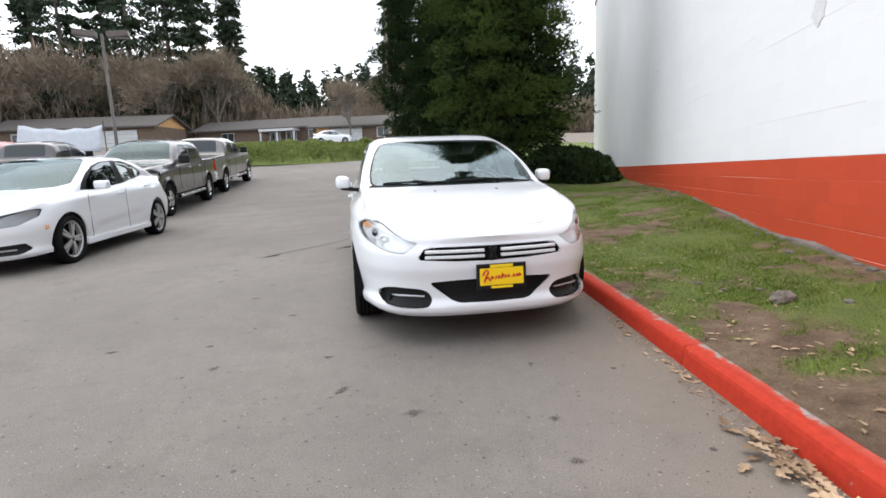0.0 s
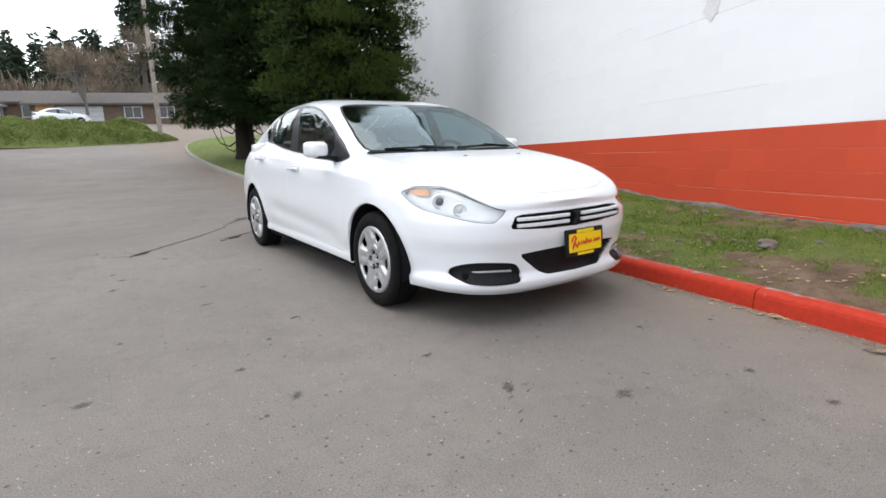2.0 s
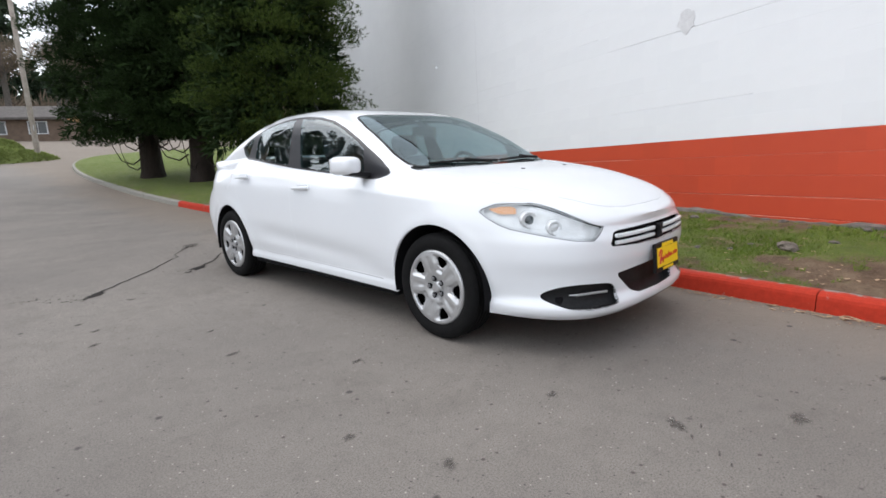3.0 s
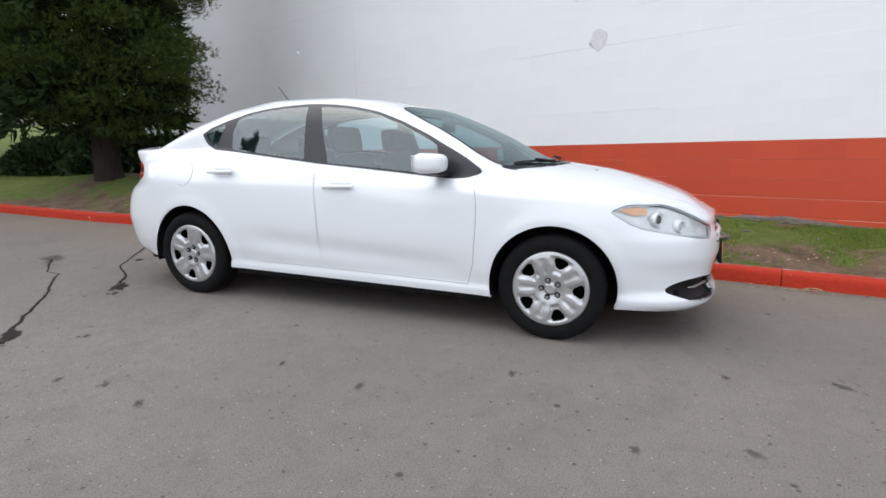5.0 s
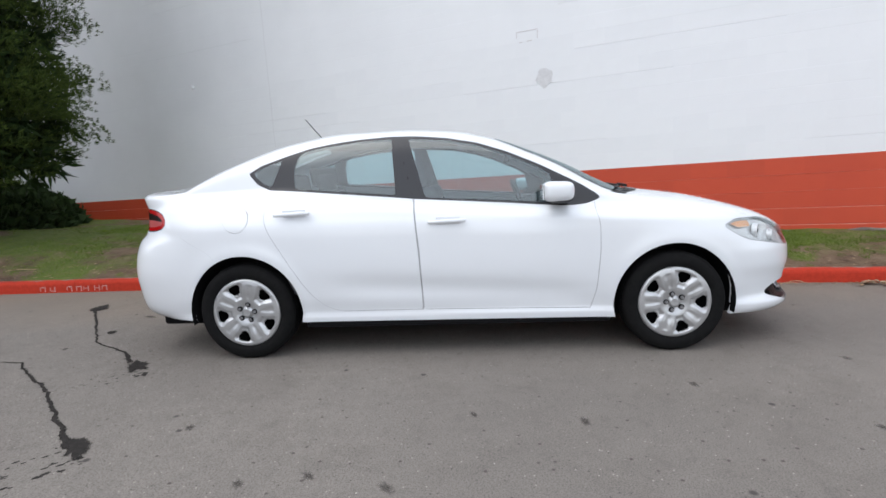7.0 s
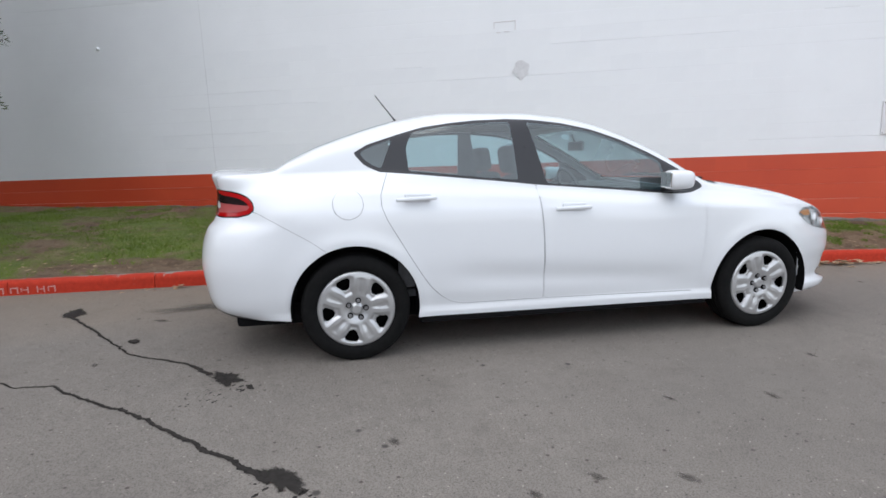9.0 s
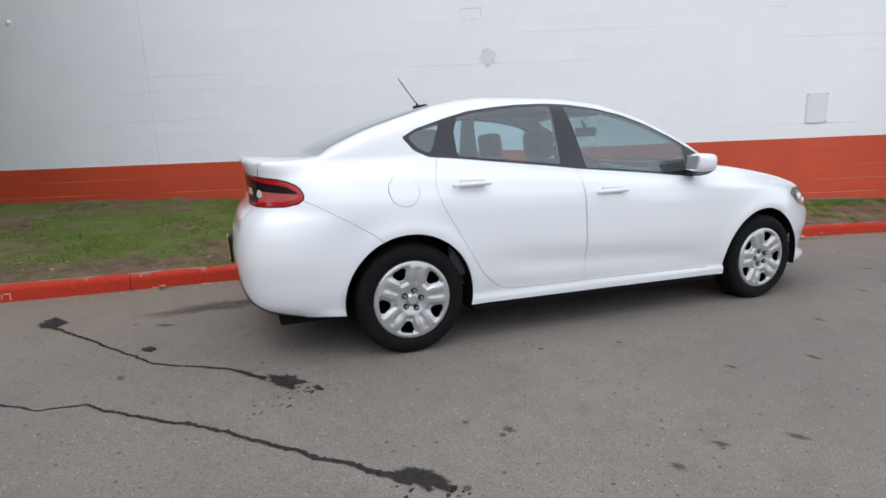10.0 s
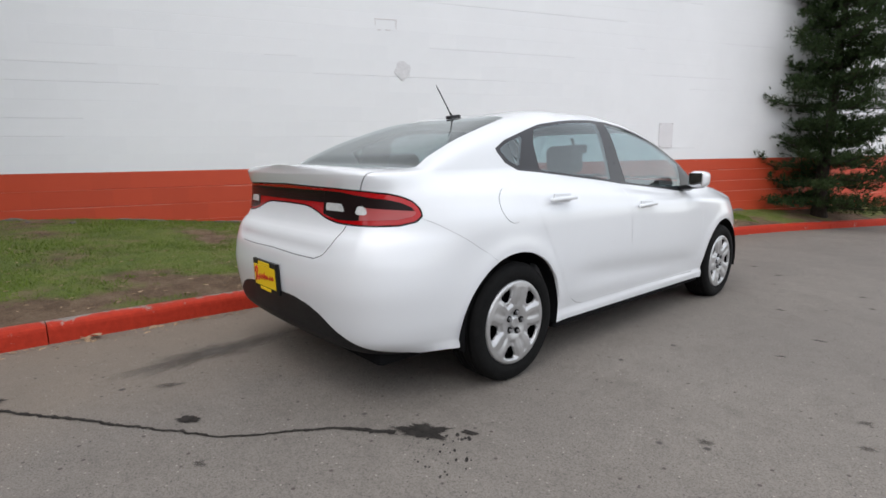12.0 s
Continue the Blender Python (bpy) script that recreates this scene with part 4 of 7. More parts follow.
def white_sedan():
    """The compact four-door saloon by the kerb; its nose points to -y."""
    car = thing("white_sedan", Matrix(), "clean white compact four-door sedan parked by a red kerb", "car")
    skin = body_skin(DART)
    A = B = A0
    for wy in DART["axles"]:
        _, skin2 = skin.cut(lambda c: np.maximum(np.hypot(c[1] - wy, c[2] - 0.315) - DART["arch"], 0.5 - c[0]))
        skin = skin2
    lines = []

    def take(f, gap=0.0):
        nonlocal skin
        if gap:
            inner, line, skin = panel(skin, f, gap)
            lines.append(line)
        else:
            inner, skin = skin.cut(f)
        return inner

    # side windows in their black frame
    dlo = outline([(1.335, 1.197), (1.27, 1.124), (1.187, 1.087), (1.015, 1.075), (0.62, 1.039), (0.42, 1.02), (0.23, 1.0), (0.03, 0.985), (-0.335, 0.957), (-0.525, 0.940), (-0.68, 0.928), (-0.75, 0.927), (-0.83, 0.935), (-0.895, 0.957), (-0.915, 0.972), (-0.90, 0.99), (-0.80, 1.055), (-0.736, 1.090), (-0.54, 1.192), (-0.35, 1.276), (-0.166, 1.339), (0.03, 1.378), (0.22, 1.397), (0.40, 1.401), (0.60, 1.390), (0.75, 1.374), (0.92, 1.348), (1.07, 1.305), (1.25, 1.246)])
    frame_skin = take(lambda c: np.maximum(dlo(c[1], c[2]), 0.5 - c[0]))
    panes = {}
    for key, pts in (("rear", [(1.017, 1.090), (1.025, 1.232), (0.988, 1.312), (0.92, 1.331), (0.75, 1.357), (0.60, 1.373), (0.38, 1.383), (0.356, 1.030)]), ("quarter", [(1.300, 1.194), (1.25, 1.228), (1.105, 1.277), (1.175, 1.108), (1.24, 1.134)]),
                     ("front", [(0.272, 1.380), (0.168, 1.008), (-0.335, 0.971), (-0.648, 0.948), (-0.612, 1.125), (-0.54, 1.170), (-0.35, 1.257), (-0.166, 1.321), (0.03, 1.361)])):
        f = outline(pts)
        panes[key], frame_skin = frame_skin.cut(lambda c: f(c[1], c[2]))
    groove = lambda c: np.abs((c[1] - 0.244) - (c[2] - 1.006) * 0.257) - 0.003
    frame_gap, frame_skin = frame_skin.cut(groove)
    # screens
    ws = outline([(-0.3, -1.265), (0.1, -1.262), (0.3, -1.235), (0.52, -1.155), (0.675, -1.045), (0.71, -0.97), (0.71, -0.85), (0.68, -0.66), (0.64, -0.47), (0.60, -0.345), (0.578, -0.30), (0.54, -0.278), (0.45, -0.282), (0.3, -0.292), (-0.3, -0.297)])
    windscreen = take(lambda c: np.maximum(ws(c[0], c[1]), 1.02 - c[4]))
    screen_edge, windscreen = windscreen.cut(lambda c: -ws(c[0], c[1]) - 0.018)
    rw = outline([(-0.3, 1.870), (-0.3, 1.06), (0.3, 1.068), (0.48, 1.083), (0.548, 1.11), (0.562, 1.20), (0.572, 1.32), (0.584, 1.53), (0.597, 1.73), (0.602, 1.79), (0.58, 1.825), (0.4, 1.855), (0.1, 1.870)])
    rear_window = take(lambda c: np.maximum(rw(c[0], c[1]), 1.02 - c[4]))
    # lamps, grilles
    hl = outline([(A(x, y), z) for x, y, z in (
        (0.834, -1.648, 0.770), (0.79, -1.735, 0.805), (0.765, -1.79, 0.806), (0.715, -1.89, 0.810), (0.674, -1.951, 0.815), (0.627, -2.012, 0.800), (0.549, -2.108, 0.760), (0.475, -2.188, 0.715), (0.468, -2.195, 0.680),
        (0.512, -2.192, 0.643), (0.560, -2.185, 0.614), (0.633, -2.129, 0.618), (0.72, -1.998, 0.644), (0.787, -1.836, 0.676), (0.814, -1.765, 0.700), (0.828, -1.69, 0.738))])
    headlight = take(lambda c: np.maximum(hl(c[3], c[2]), c[4] - pchip([-2.5, -2.19, -2.108, -2.0, -1.95, -1.89, -1.75, 3.0], [1.0, 1.004, 1.05, 1.075, 1.072, 1.06, 1.3, 1.3], c[1])), 0.0024)
    gr = outline([(-0.2, 0.6), (0, 0.650), (0.3, 0.651), (0.40, 0.650), (0.438, 0.640), (0.476, 0.588), (0.462, 0.574), (0.25, 0.560), (0, 0.554)])
    grille = take(lambda c: np.maximum(np.maximum(gr(c[0], c[2]), c[1] + 1.5), c[4] - 1.0))
    lg = outline([(-0.2, 0.35), (0, 0.44), (0.25, 0.435), (0.40, 0.425), (0.395, 0.405), (0.27, 0.305), (0.22, 0.288), (0, 0.284)])
    low_grille = take(lambda c: np.maximum(lg(c[0], c[2]), c[1] + 1.5))
    fg = outline([(0.725, 0.33), (0.69, 0.37), (0.61, 0.388), (0.47, 0.38), (0.42, 0.36), (0.395, 0.315), (0.42, 0.275), (0.47, 0.262), (0.63, 0.258), (0.70, 0.285)], True)
    fog = take(lambda c: np.maximum(fg(c[0], c[2]), c[1] + 1.5))
    end = DART_PLAN[1][-1]
    tl = outline([(end + 0.2, 0.975), (end + 0.2, 1.012), (end, 1.012), (5.324, 1.003), (5.108, 0.995), (4.95, 0.986), (4.876, 0.974), (4.815, 0.952), (4.784, 0.917), (4.780, 0.890), (4.810, 0.864), (4.892, 0.848), (5.02, 0.845), (5.20, 0.846), (5.316, 0.850),
                  (5.37, 0.858), (5.424, 0.868), (5.515, 0.897), (5.56, 0.908), (5.62, 0.915), (end, 0.918), (end + 0.2, 0.918)])
    tail = take(lambda c: np.maximum(np.maximum(tl(c[3], c[2]), 1.5 - c[1]), c[4] - 1.0), 0.004)
    tail_gap = lines.pop()
    df = outline([(-0.3, 0.1), (-0.3, 0.485), (0, 0.485), (0.24, 0.48), (0.36, 0.462), (0.45, 0.43), (0.54, 0.372), (0.62, 0.325), (0.70, 0.285), (0.77, 0.25), (0.79, 0.1)])
    diffuser = take(lambda c: np.maximum(df(c[0], c[2]), 1.9 - c[1]))
    # panels
    fd = outline([(0.243, 1.03), (0.232, 0.90), (0.212, 0.66), (0.200, 0.302), (-0.845, 0.288), (-0.88, 0.42), (-0.90, 0.66), (-0.898, 0.80), (-0.88, 0.90), (-0.875, 0.99)])
    front_door = take(lambda c: np.maximum(fd(c[1], c[2]), 0.5 - c[0]), 0.0018)
    rd = outline([(1.13, 1.14), (1.15, 1.07), (1.192, 0.965), (1.192, 0.90), (1.162, 0.82), (1.10, 0.715), (1.035, 0.605), (0.98, 0.515), (0.92, 0.425), (0.85, 0.355), (0.79, 0.318), (0.72, 0.302), (0.2055, 0.302), (0.2175, 0.66), (0.2375, 0.90), (0.2485, 1.03)])
    rear_door = take(lambda c: np.maximum(rd(c[1], c[2]), 0.5 - c[0]), 0.0018)
    fu = lambda c: np.maximum(np.hypot(c[1] - 1.378, c[2] - 0.915) - 0.085, 0.5 - c[0])
    fuel = take(fu, 0.0015)
    hd = outline([(-0.3, -2.19), (-0.01, -2.192), (0.22, -2.178), (0.36, -2.145), (0.46, -2.085), (0.56, -1.96), (0.64, -1.76), (0.70, -1.48), (0.728, -1.2), (0.72, -1.085), (0.54, -1.205), (0.3, -1.285), (0.1, -1.31), (-0.3, -1.312)])
    hood = take(lambda c: np.maximum(hd(c[0], c[1]), 1.005 - c[4]), 0.0008)
    cw = outline([(-0.3, -1.33), (0.1, -1.328), (0.3, -1.30), (0.54, -1.22), (0.73, -1.09), (0.722, -1.0), (0.70, -1.0), (0.52, -1.13), (0.3, -1.21), (-0.3, -1.24)])
    cowl_skin = take(lambda c: np.maximum(cw(c[0], c[1]), 1.02 - c[4]))
    tk = outline([(-0.3, 1.2), (-0.3, 0.692), (0, 0.692), (0.26, 0.686), (0.42, 0.687), (0.475, 0.71), (0.515, 0.76), (0.54, 0.84), (0.60, 1.0), (0.638, 1.07), (0.65, 1.2)])
    trunk = take(lambda c: np.maximum(tk(c[0], c[2]), 1.9 - c[1]), 0.0022)
    bu = outline([(1.50, 0.648), (1.57, 0.699), (1.70, 0.777), (1.83, 0.849), (1.90, 0.880), (2.6, 0.882), (2.6, 0.0), (1.50, 0.0)])
    bumper = take(lambda c: bu(c[1], c[2]), 0.0013)
    bumper.mesh("rear_bumper", M["white_paint"], car, "rl", rim=0.015)
    skin.mesh("body_shell", M["white_paint"], car, "rl", "glossy white painted body", rim=0.02)
    hood.mesh("hood", M["white_paint"], car, "rl")
    trunk.mesh("trunk_lid", M["white_paint"], car, "rl", "white trunk lid with a lip spoiler")
    for gap in lines:
        for run in gap.runs():
            if run.v[:, 0][run.t].min() < 0.01:
                run.sunk(0.005).mesh("shut_line", M["seam"], car, "rl")
            else:
                for sd in "rl":
                    run.sunk(0.005).mesh("shut_line", M["seam"], car, sd)
    windscreen.mesh("windscreen", M["screen_glass"], car, "rl", "clear sloping windscreen reflecting the sky")
    screen_edge.mesh("screen_border", M["black_trim"], car, "rl")
    rear_window.mesh("rear_window", M["rear_glass"], car, "rl", "dark sloping rear window")
    handle_at = {"front": (0.035, 0.862), "rear": (0.997, 0.938)}
    for sgn, sd in ((1, "r"), (-1, "l")):
        for key, dskin in (("front", front_door), ("rear", rear_door)):
            door = dskin.mesh("door", M["white_paint"], car, sd, f"white {key} door", rim=0.02)
            panes[key].mesh("window_pane", M["glass"], door, sd)
            hy, hz = handle_at[key]
            bm = bmesh.new()
            box(bm, 0.020, 0.235, 0.023, Matrix.Translation((sgn * 0.899, hy, hz)) @ Matrix.Rotation(radians(-2.0), 4, "X"), 0.010, 3)
            part("door_handle", bm, M["white_paint"], door, smooth=True)
            bm = bmesh.new()
            box(bm, 0.012, 0.15, 0.05, Matrix.Translation((sgn * 0.878, hy - 0.01, hz + 0.004)), 0.005)
            part("handle_recess", bm, M["white_paint"], door)
        panes["quarter"].mesh("quarter_window", M["glass"], car, sd)
        frame_gap.sunk(0.006).mesh("shut_line", M["dark"], car, sd)
        frame_skin.mesh("window_frame", M["frame_black"], car, sd, "black side window frame", rim=0.02)
        fuel.mesh("fuel_door", M["white_paint"], car, sd) if sgn < 0 else fuel.mesh("quarter_disc", M["white_paint"], car, sd)
        lamp = headlight.mesh("headlight", M["lens"], car, sd, "clear headlight with an amber corner", rim=0.03)
        headlight.sunk(0.024).mesh("lamp_bowl", M["reflector"], lamp, sd)
        amb = outline([(1.165, 0.778), (1.09, 0.790), (1.005, 0.790), (1.000, 0.752), (1.09, 0.750)])
        marker, _ = headlight.sunk(0.010).cut(lambda c: amb(c[3], c[2]))
        marker.mesh("side_marker", M["amber"], lamp, sd, "amber side marker")
        for ta, tz, r in ((0.925, 0.728, 0.046), (0.79, 0.690, 0.040)):
            at = headlight.v[np.argmin((headlight.v[:, 3] - ta) ** 2 + (headlight.v[:, 2] - tz) ** 2)]
            seat = Vector(at[:3] - at[5:8] * 0.020)
            v, f = lathe([(0.006, 0.0), (0.004, r * 0.5), (0.0, r * 0.62), (0.012, r * 0.75), (0.010, r * 0.95), (-0.02, r)], 28)
            ob = mesh_object("projector", v, f, M["reflector"], lamp, smooth=True)
            ob.matrix_basis = Matrix.Translation((sgn * seat.x, seat.y, seat.z)) @ Matrix.Rotation(radians(-90 + 36 * sgn), 4, "Z")
            if r > 0.042:
                v, f = lathe([(0.014, 0.0), (0.012, r * 0.30), (0.007, r * 0.52)], 24)
                eye = mesh_object("projector_lens", v, f, M["far_glass"], lamp, smooth=True)
                eye.matrix_basis = ob.matrix_basis.copy()
        strip, _ = headlight.sunk(0.006).cut(lambda c: -hl(c[3], c[2]) - 0.009)
        strip.mesh("lamp_rim", M["silver"], lamp, sd)
        rear_lamp, _ = tail.cut(lambda c: 0.36 - c[0])
        tlamp = rear_lamp.mesh("tail_light", M["red_lens"], car, sd, "red wrap-round tail light with smoked middle", rim=0.02)
        hollow, _ = rear_lamp.sunk(-0.0015).cut(lambda c: tl(c[3], c[2]) + 0.013 + 0.013 * smooth_step(0.45, 0.7, c[0]))
        pale, dark = hollow.cut(lambda c: np.maximum(c[2] - 0.925 - 0.10 * (0.62 - c[0]), 0.60 - c[0]))
        dark.mesh("smoked_lens", M["smoke"], tlamp, sd)
        pale.mesh("pale_lens", M["pinkish"], tlamp, sd, "pale red lens")
        for x0, x1, z0, z1 in ((0.576, 0.636, 0.892, 0.930), (0.375, 0.515, 0.902, 0.937)):
            chip = outline([(x0, z0), (x1, z0), (x1 - 0.012, z1), (x0 + 0.012, z1)])
            bright, _ = rear_lamp.sunk(-0.003).cut(lambda c: chip(c[0], c[2]))
            bright.mesh("reversing_lens", M["reflector"], tlamp, sd, "clear reversing lens")
        fog.sunk(0.04).mesh("fog_surround", M["black_trim"], car, sd, "black fog lamp recess", rim=-0.04)
        bm = bmesh.new()
        rod(bm, (sgn * 0.44, -2.193, 0.328), (sgn * 0.61, -2.118, 0.332), 0.007, n=8)
        rod(bm, (sgn * 0.61, -2.118, 0.332), (sgn * 0.64, -2.088, 0.333), 0.007, 0.003, 8)
        part("fog_strip", bm, M["silver"], car, "thin bright fog lamp strip")
        # door mirror
        mir = new("door_mirror")
        mir.parent = car
        bm = bmesh.new()
        box(bm, 0.124, 0.19, 0.12, Matrix.Translation((sgn * 0.952, -0.635, 1.022)), 0.052, 6)
        for v in bm.verts:
            back = max(0.0, -0.635 - v.co.y)
            v.co.z = 1.022 + (v.co.z - 1.022) * (1 - 1.2 * back)
            v.co.x = sgn * (abs(v.co.x) - 0.25 * back)
        shell = part("mirror_shell", bm, M["white_paint"], mir, "white mirror shell", True)
        bm = bmesh.new()
        box(bm, 0.100, 0.012, 0.092, Matrix.Translation((sgn * 0.952, -0.542, 1.022)), 0.005)
        part("mirror_glass", bm, M["mirror"], mir)
        bm = bmesh.new()
        box(bm, 0.16, 0.11, 0.035, Matrix.Translation((sgn * 0.88, -0.66, 0.965)) @ Matrix.Rotation(radians(-8 * sgn), 4, "Y"), 0.012)
        part("mirror_arm", bm, M["black_trim"], mir)
    bar = tail.cut(lambda c: 0.36 - c[0])[1]
    tail_gap.sunk(0.004).mesh("tail_light_seal", M["dark"], car, "rl", "black seal round the tail lights")
    bar.mesh("tail_light_bar", M["red_lens"], car, "rl", "red bar between the tail lights")
    middle, _ = bar.sunk(-0.0015).cut(lambda c: np.maximum(0.936 - c[2], c[2] - 0.992))
    middle.mesh("smoked_bar", M["smoke"], car, "rl", "smoked centre of the tail light bar")
    grille.sunk(0.05).mesh("grille_backing", M["dark"], car, "rl", "dark grille opening", rim=-0.05)
    low_grille.sunk(0.05).mesh("lower_grille", M["black_trim"], car, "rl", "black lower air intake", rim=-0.05)
    diffuser.mesh("rear_diffuser", M["black_trim"], car, "rl", "black lower rear bumper")
    for z, h in ((0.624, 0.020), (0.588, 0.020)):
        for sgn in (-1, 1):
            bm = bmesh.new()
            n = 9
            for i in range(n - 1):
                x0, x1 = 0.055 + i * 0.375 / (n - 1), 0.055 + (i + 1) * 0.375 / (n - 1)
                yy = lambda x: float(np.interp(x, DART_PLAN[0][:60, 0], DART_PLAN[0][:60, 1])) - 0.0
                a, b = Vector((sgn * x0, yy(x0) + 0.018, z - 0.002 + 0.006 * x0)), Vector((sgn * x1, yy(x1) + 0.018, z - 0.002 + 0.006 * x1))
                m = Matrix.Translation((a + b) / 2) @ Matrix.Rotation(math.atan2((b - a).y, (b - a).x), 4, "Z")
                box(bm, (b - a).length + 0.002, 0.022, h, m, 0.004, 1)
            part("grille_bar", bm, M["white_paint"], car, "white grille bar")
    bm = bmesh.new()
    for a in (28, -28):
        box(bm, 0.018, 0.02, 0.088, Matrix.Translation((0, -2.283, 0.603)) @ Matrix.Rotation(radians(a), 4, "Y"), 0.004, 1)
    part("grille_cross", bm, M["black_trim"], car, "dark crosshair at the middle of the grille")
    # plates
    for y, z, tilt, d in ((-2.305, 0.455, -4, -1), (2.279, 0.538, -3, 1)):
        plate = new("dealer_plate")
        plate.parent = car
        plate.matrix_basis = Matrix.Translation((0.045 if d < 0 else 0.02, y, z)) @ Matrix.Rotation(radians(tilt), 4, "X") @ Matrix.Rotation(0 if d < 0 else math.pi, 4, "Z") @ Matrix.Diagonal((1 if d < 0 else 0.88, 1, 0.95, 1))
        bm = bmesh.new()
        box(bm, 0.325, 0.018, 0.172, None, 0.006)
        part("plate_frame", bm, M["black_trim"], plate, "black plate frame")
        bm = bmesh.new()
        box(bm, 0.285, 0.004, 0.115, Matrix.Translation((0, -0.0105, 0)), 0.001, 1)
        box(bm, 0.15, 0.004, 0.020, Matrix.Translation((0, -0.0115, 0.070)), 0.001, 1)
        box(bm, 0.14, 0.004, 0.016, Matrix.Translation((0, -0.0115, -0.071)), 0.001, 1)
        part("plate_face", bm, M["plate_yellow"], plate, "yellow plate")
        bm = bmesh.new()
        pen = curve_through([(-0.125, 0.01), (-0.105, 0.045), (-0.085, 0.03), (-0.10, 0.008), (-0.118, -0.04), (-0.095, -0.002), (-0.075, -0.03)], 16)
        for a, b in zip(pen[:-1], pen[1:]):
            rod(bm, (a[0], -0.0135, a[1]), (b[0], -0.0135, b[1]), 0.0052, n=5)
        for k, (x, w, h) in enumerate([(-0.062, 0.018, 0.03), (-0.038, 0.010, 0.034), (-0.018, 0.016, 0.028), (0.004, 0.017, 0.044), (0.026, 0.016, 0.028), (0.046, 0.014, 0.028), (0.064, 0.006, 0.008), (0.079, 0.014, 0.026), (0.098, 0.015, 0.026), (0.118, 0.02, 0.026)]):
            box(bm, w, 0.003, h * 0.5, Matrix.Translation((x, -0.0135, -0.012 + h * 0.3 + x * 0.06)) @ Matrix.Rotation(radians(14), 4, "Y"), 0.001, 1)
            box(bm, w * 0.45, 0.003, h, Matrix.Translation((x - w * 0.25, -0.0135, -0.012 + h * 0.3 + x * 0.06)) @ Matrix.Rotation(radians(14), 4, "Y"), 0.001, 1)
        part("plate_print", bm, M["plate_red"], plate, "red unreadable bars")
    # small bright bars across the tail light bar
    for k in range(5):
        bm = bmesh.new()
        box(bm, 0.024, 0.012, 0.012, Matrix.Translation((-0.12 + k * 0.06, 2.150, 0.966)), 0.002, 1)
        part("badge_bar", bm, M["silver"], car)
    # wipers, washer jets, antenna
    near = np.vstack([windscreen.v, cowl_skin.v])
    for x0, x1, y0, y1 in ((0.50, -0.08, -1.12, -1.215), (-0.12, -0.60, -1.22, -1.06)):
        bm = bmesh.new()
        spots = []
        for q in np.linspace(0, 1, 7):
            px, py = x0 + (x1 - x0) * q, y0 + (y1 - y0) * q
            z = near[np.argmin((near[:, 0] - abs(px)) ** 2 + (near[:, 1] - py) ** 2), 2]
            spots.append(Vector((px, py, z + 0.012)))
        rings = [[bm.verts.new(p + Vector((0, 0.009 * math.cos(k * math.pi / 3), 0.009 * math.sin(k * math.pi / 3)))) for k in range(6)] for p in spots]
        for a, b in zip(rings[:-1], rings[1:]):
            for k in range(6):
                bm.faces.new((a[k], a[(k + 1) % 6], b[(k + 1) % 6], b[k]))
        bm.faces.new(rings[0])
        bm.faces.new(rings[-1])
        bmesh.ops.recalc_face_normals(bm, faces=bm.faces)
        rod(bm, spots[1] + Vector((0, -0.05, -0.005)), spots[3] + Vector((0, 0, 0.012)), 0.011, 0.008, 6)
        part("wiper", bm, M["black_trim"], car, "black wiper at the foot of the windscreen")
    cowl_skin.sunk(0.006).mesh("cowl", M["black_trim"], car, "rl", "black cowl below the windscreen")
    for x in (-0.24, 0.24):
        bm = bmesh.new()
        box(bm, 0.022, 0.02, 0.008, Matrix.Translation((x, -1.52, 0.962)), 0.003)
        part("washer_jet", bm, M["black_trim"], car)
    bm = bmesh.new()
    box(bm, 0.045, 0.10, 0.022, Matrix.Translation((0, 0.985, 1.424)) @ Matrix.Rotation(radians(-8), 4, "X"), 0.009, 2)
    rod(bm, (0, 1.0, 1.428), (0, 1.015, 1.45), 0.009, 0.005, 8)
    rod(bm, (0, 1.015, 1.448), (-0.01, 1.142, 1.605), 0.0042, 0.003, 8)
    part("antenna", bm, M["black_trim"], car, "short black raked antenna")
    # under the skin
    bm = bmesh.new()
    box(bm, 1.32, 4.1, 0.14, Matrix.Translation((0, 0.0, 0.25)), 0.03)
    # lower, wider box added to deepen the shadow beneath the car
    box(bm, 1.70, 1.95, 0.13, Matrix.Translation((0, 0.0, 0.255)), 0.02)
    part("underbody", bm, M["dark"], car)
    for wy in DART["axles"]:
        for sgn in (1, -1):
            v, f = [], []
            for i, a in enumerate(np.linspace(-0.22, math.pi + 0.22, 25)):
                for x in (0.60, 0.878):
                    v.append((sgn * x, wy + 0.367 * math.cos(a), 0.315 + 0.367 * math.sin(a)))
            for i in range(24):
                f.append((2 * i, 2 * i + 1, 2 * i + 3, 2 * i + 2))
            mesh_object("arch_liner", v, f, M["dark"], car)
            m = bmesh.new()
            box(m, 0.02, 0.70, 0.45, Matrix.Translation((sgn * 0.6, wy, 0.475)))
            part("arch_liner", m, M["dark"], car)
    for sgn in (1, -1):
        for wy, spin in ((-1.3515, 0.61), (1.3515, 0.12)):
            build_wheel(car, sgn * 0.785, wy, 0.312, 0.314, 0.224, 0.205, True, spin)
    cabin(car)
    return car


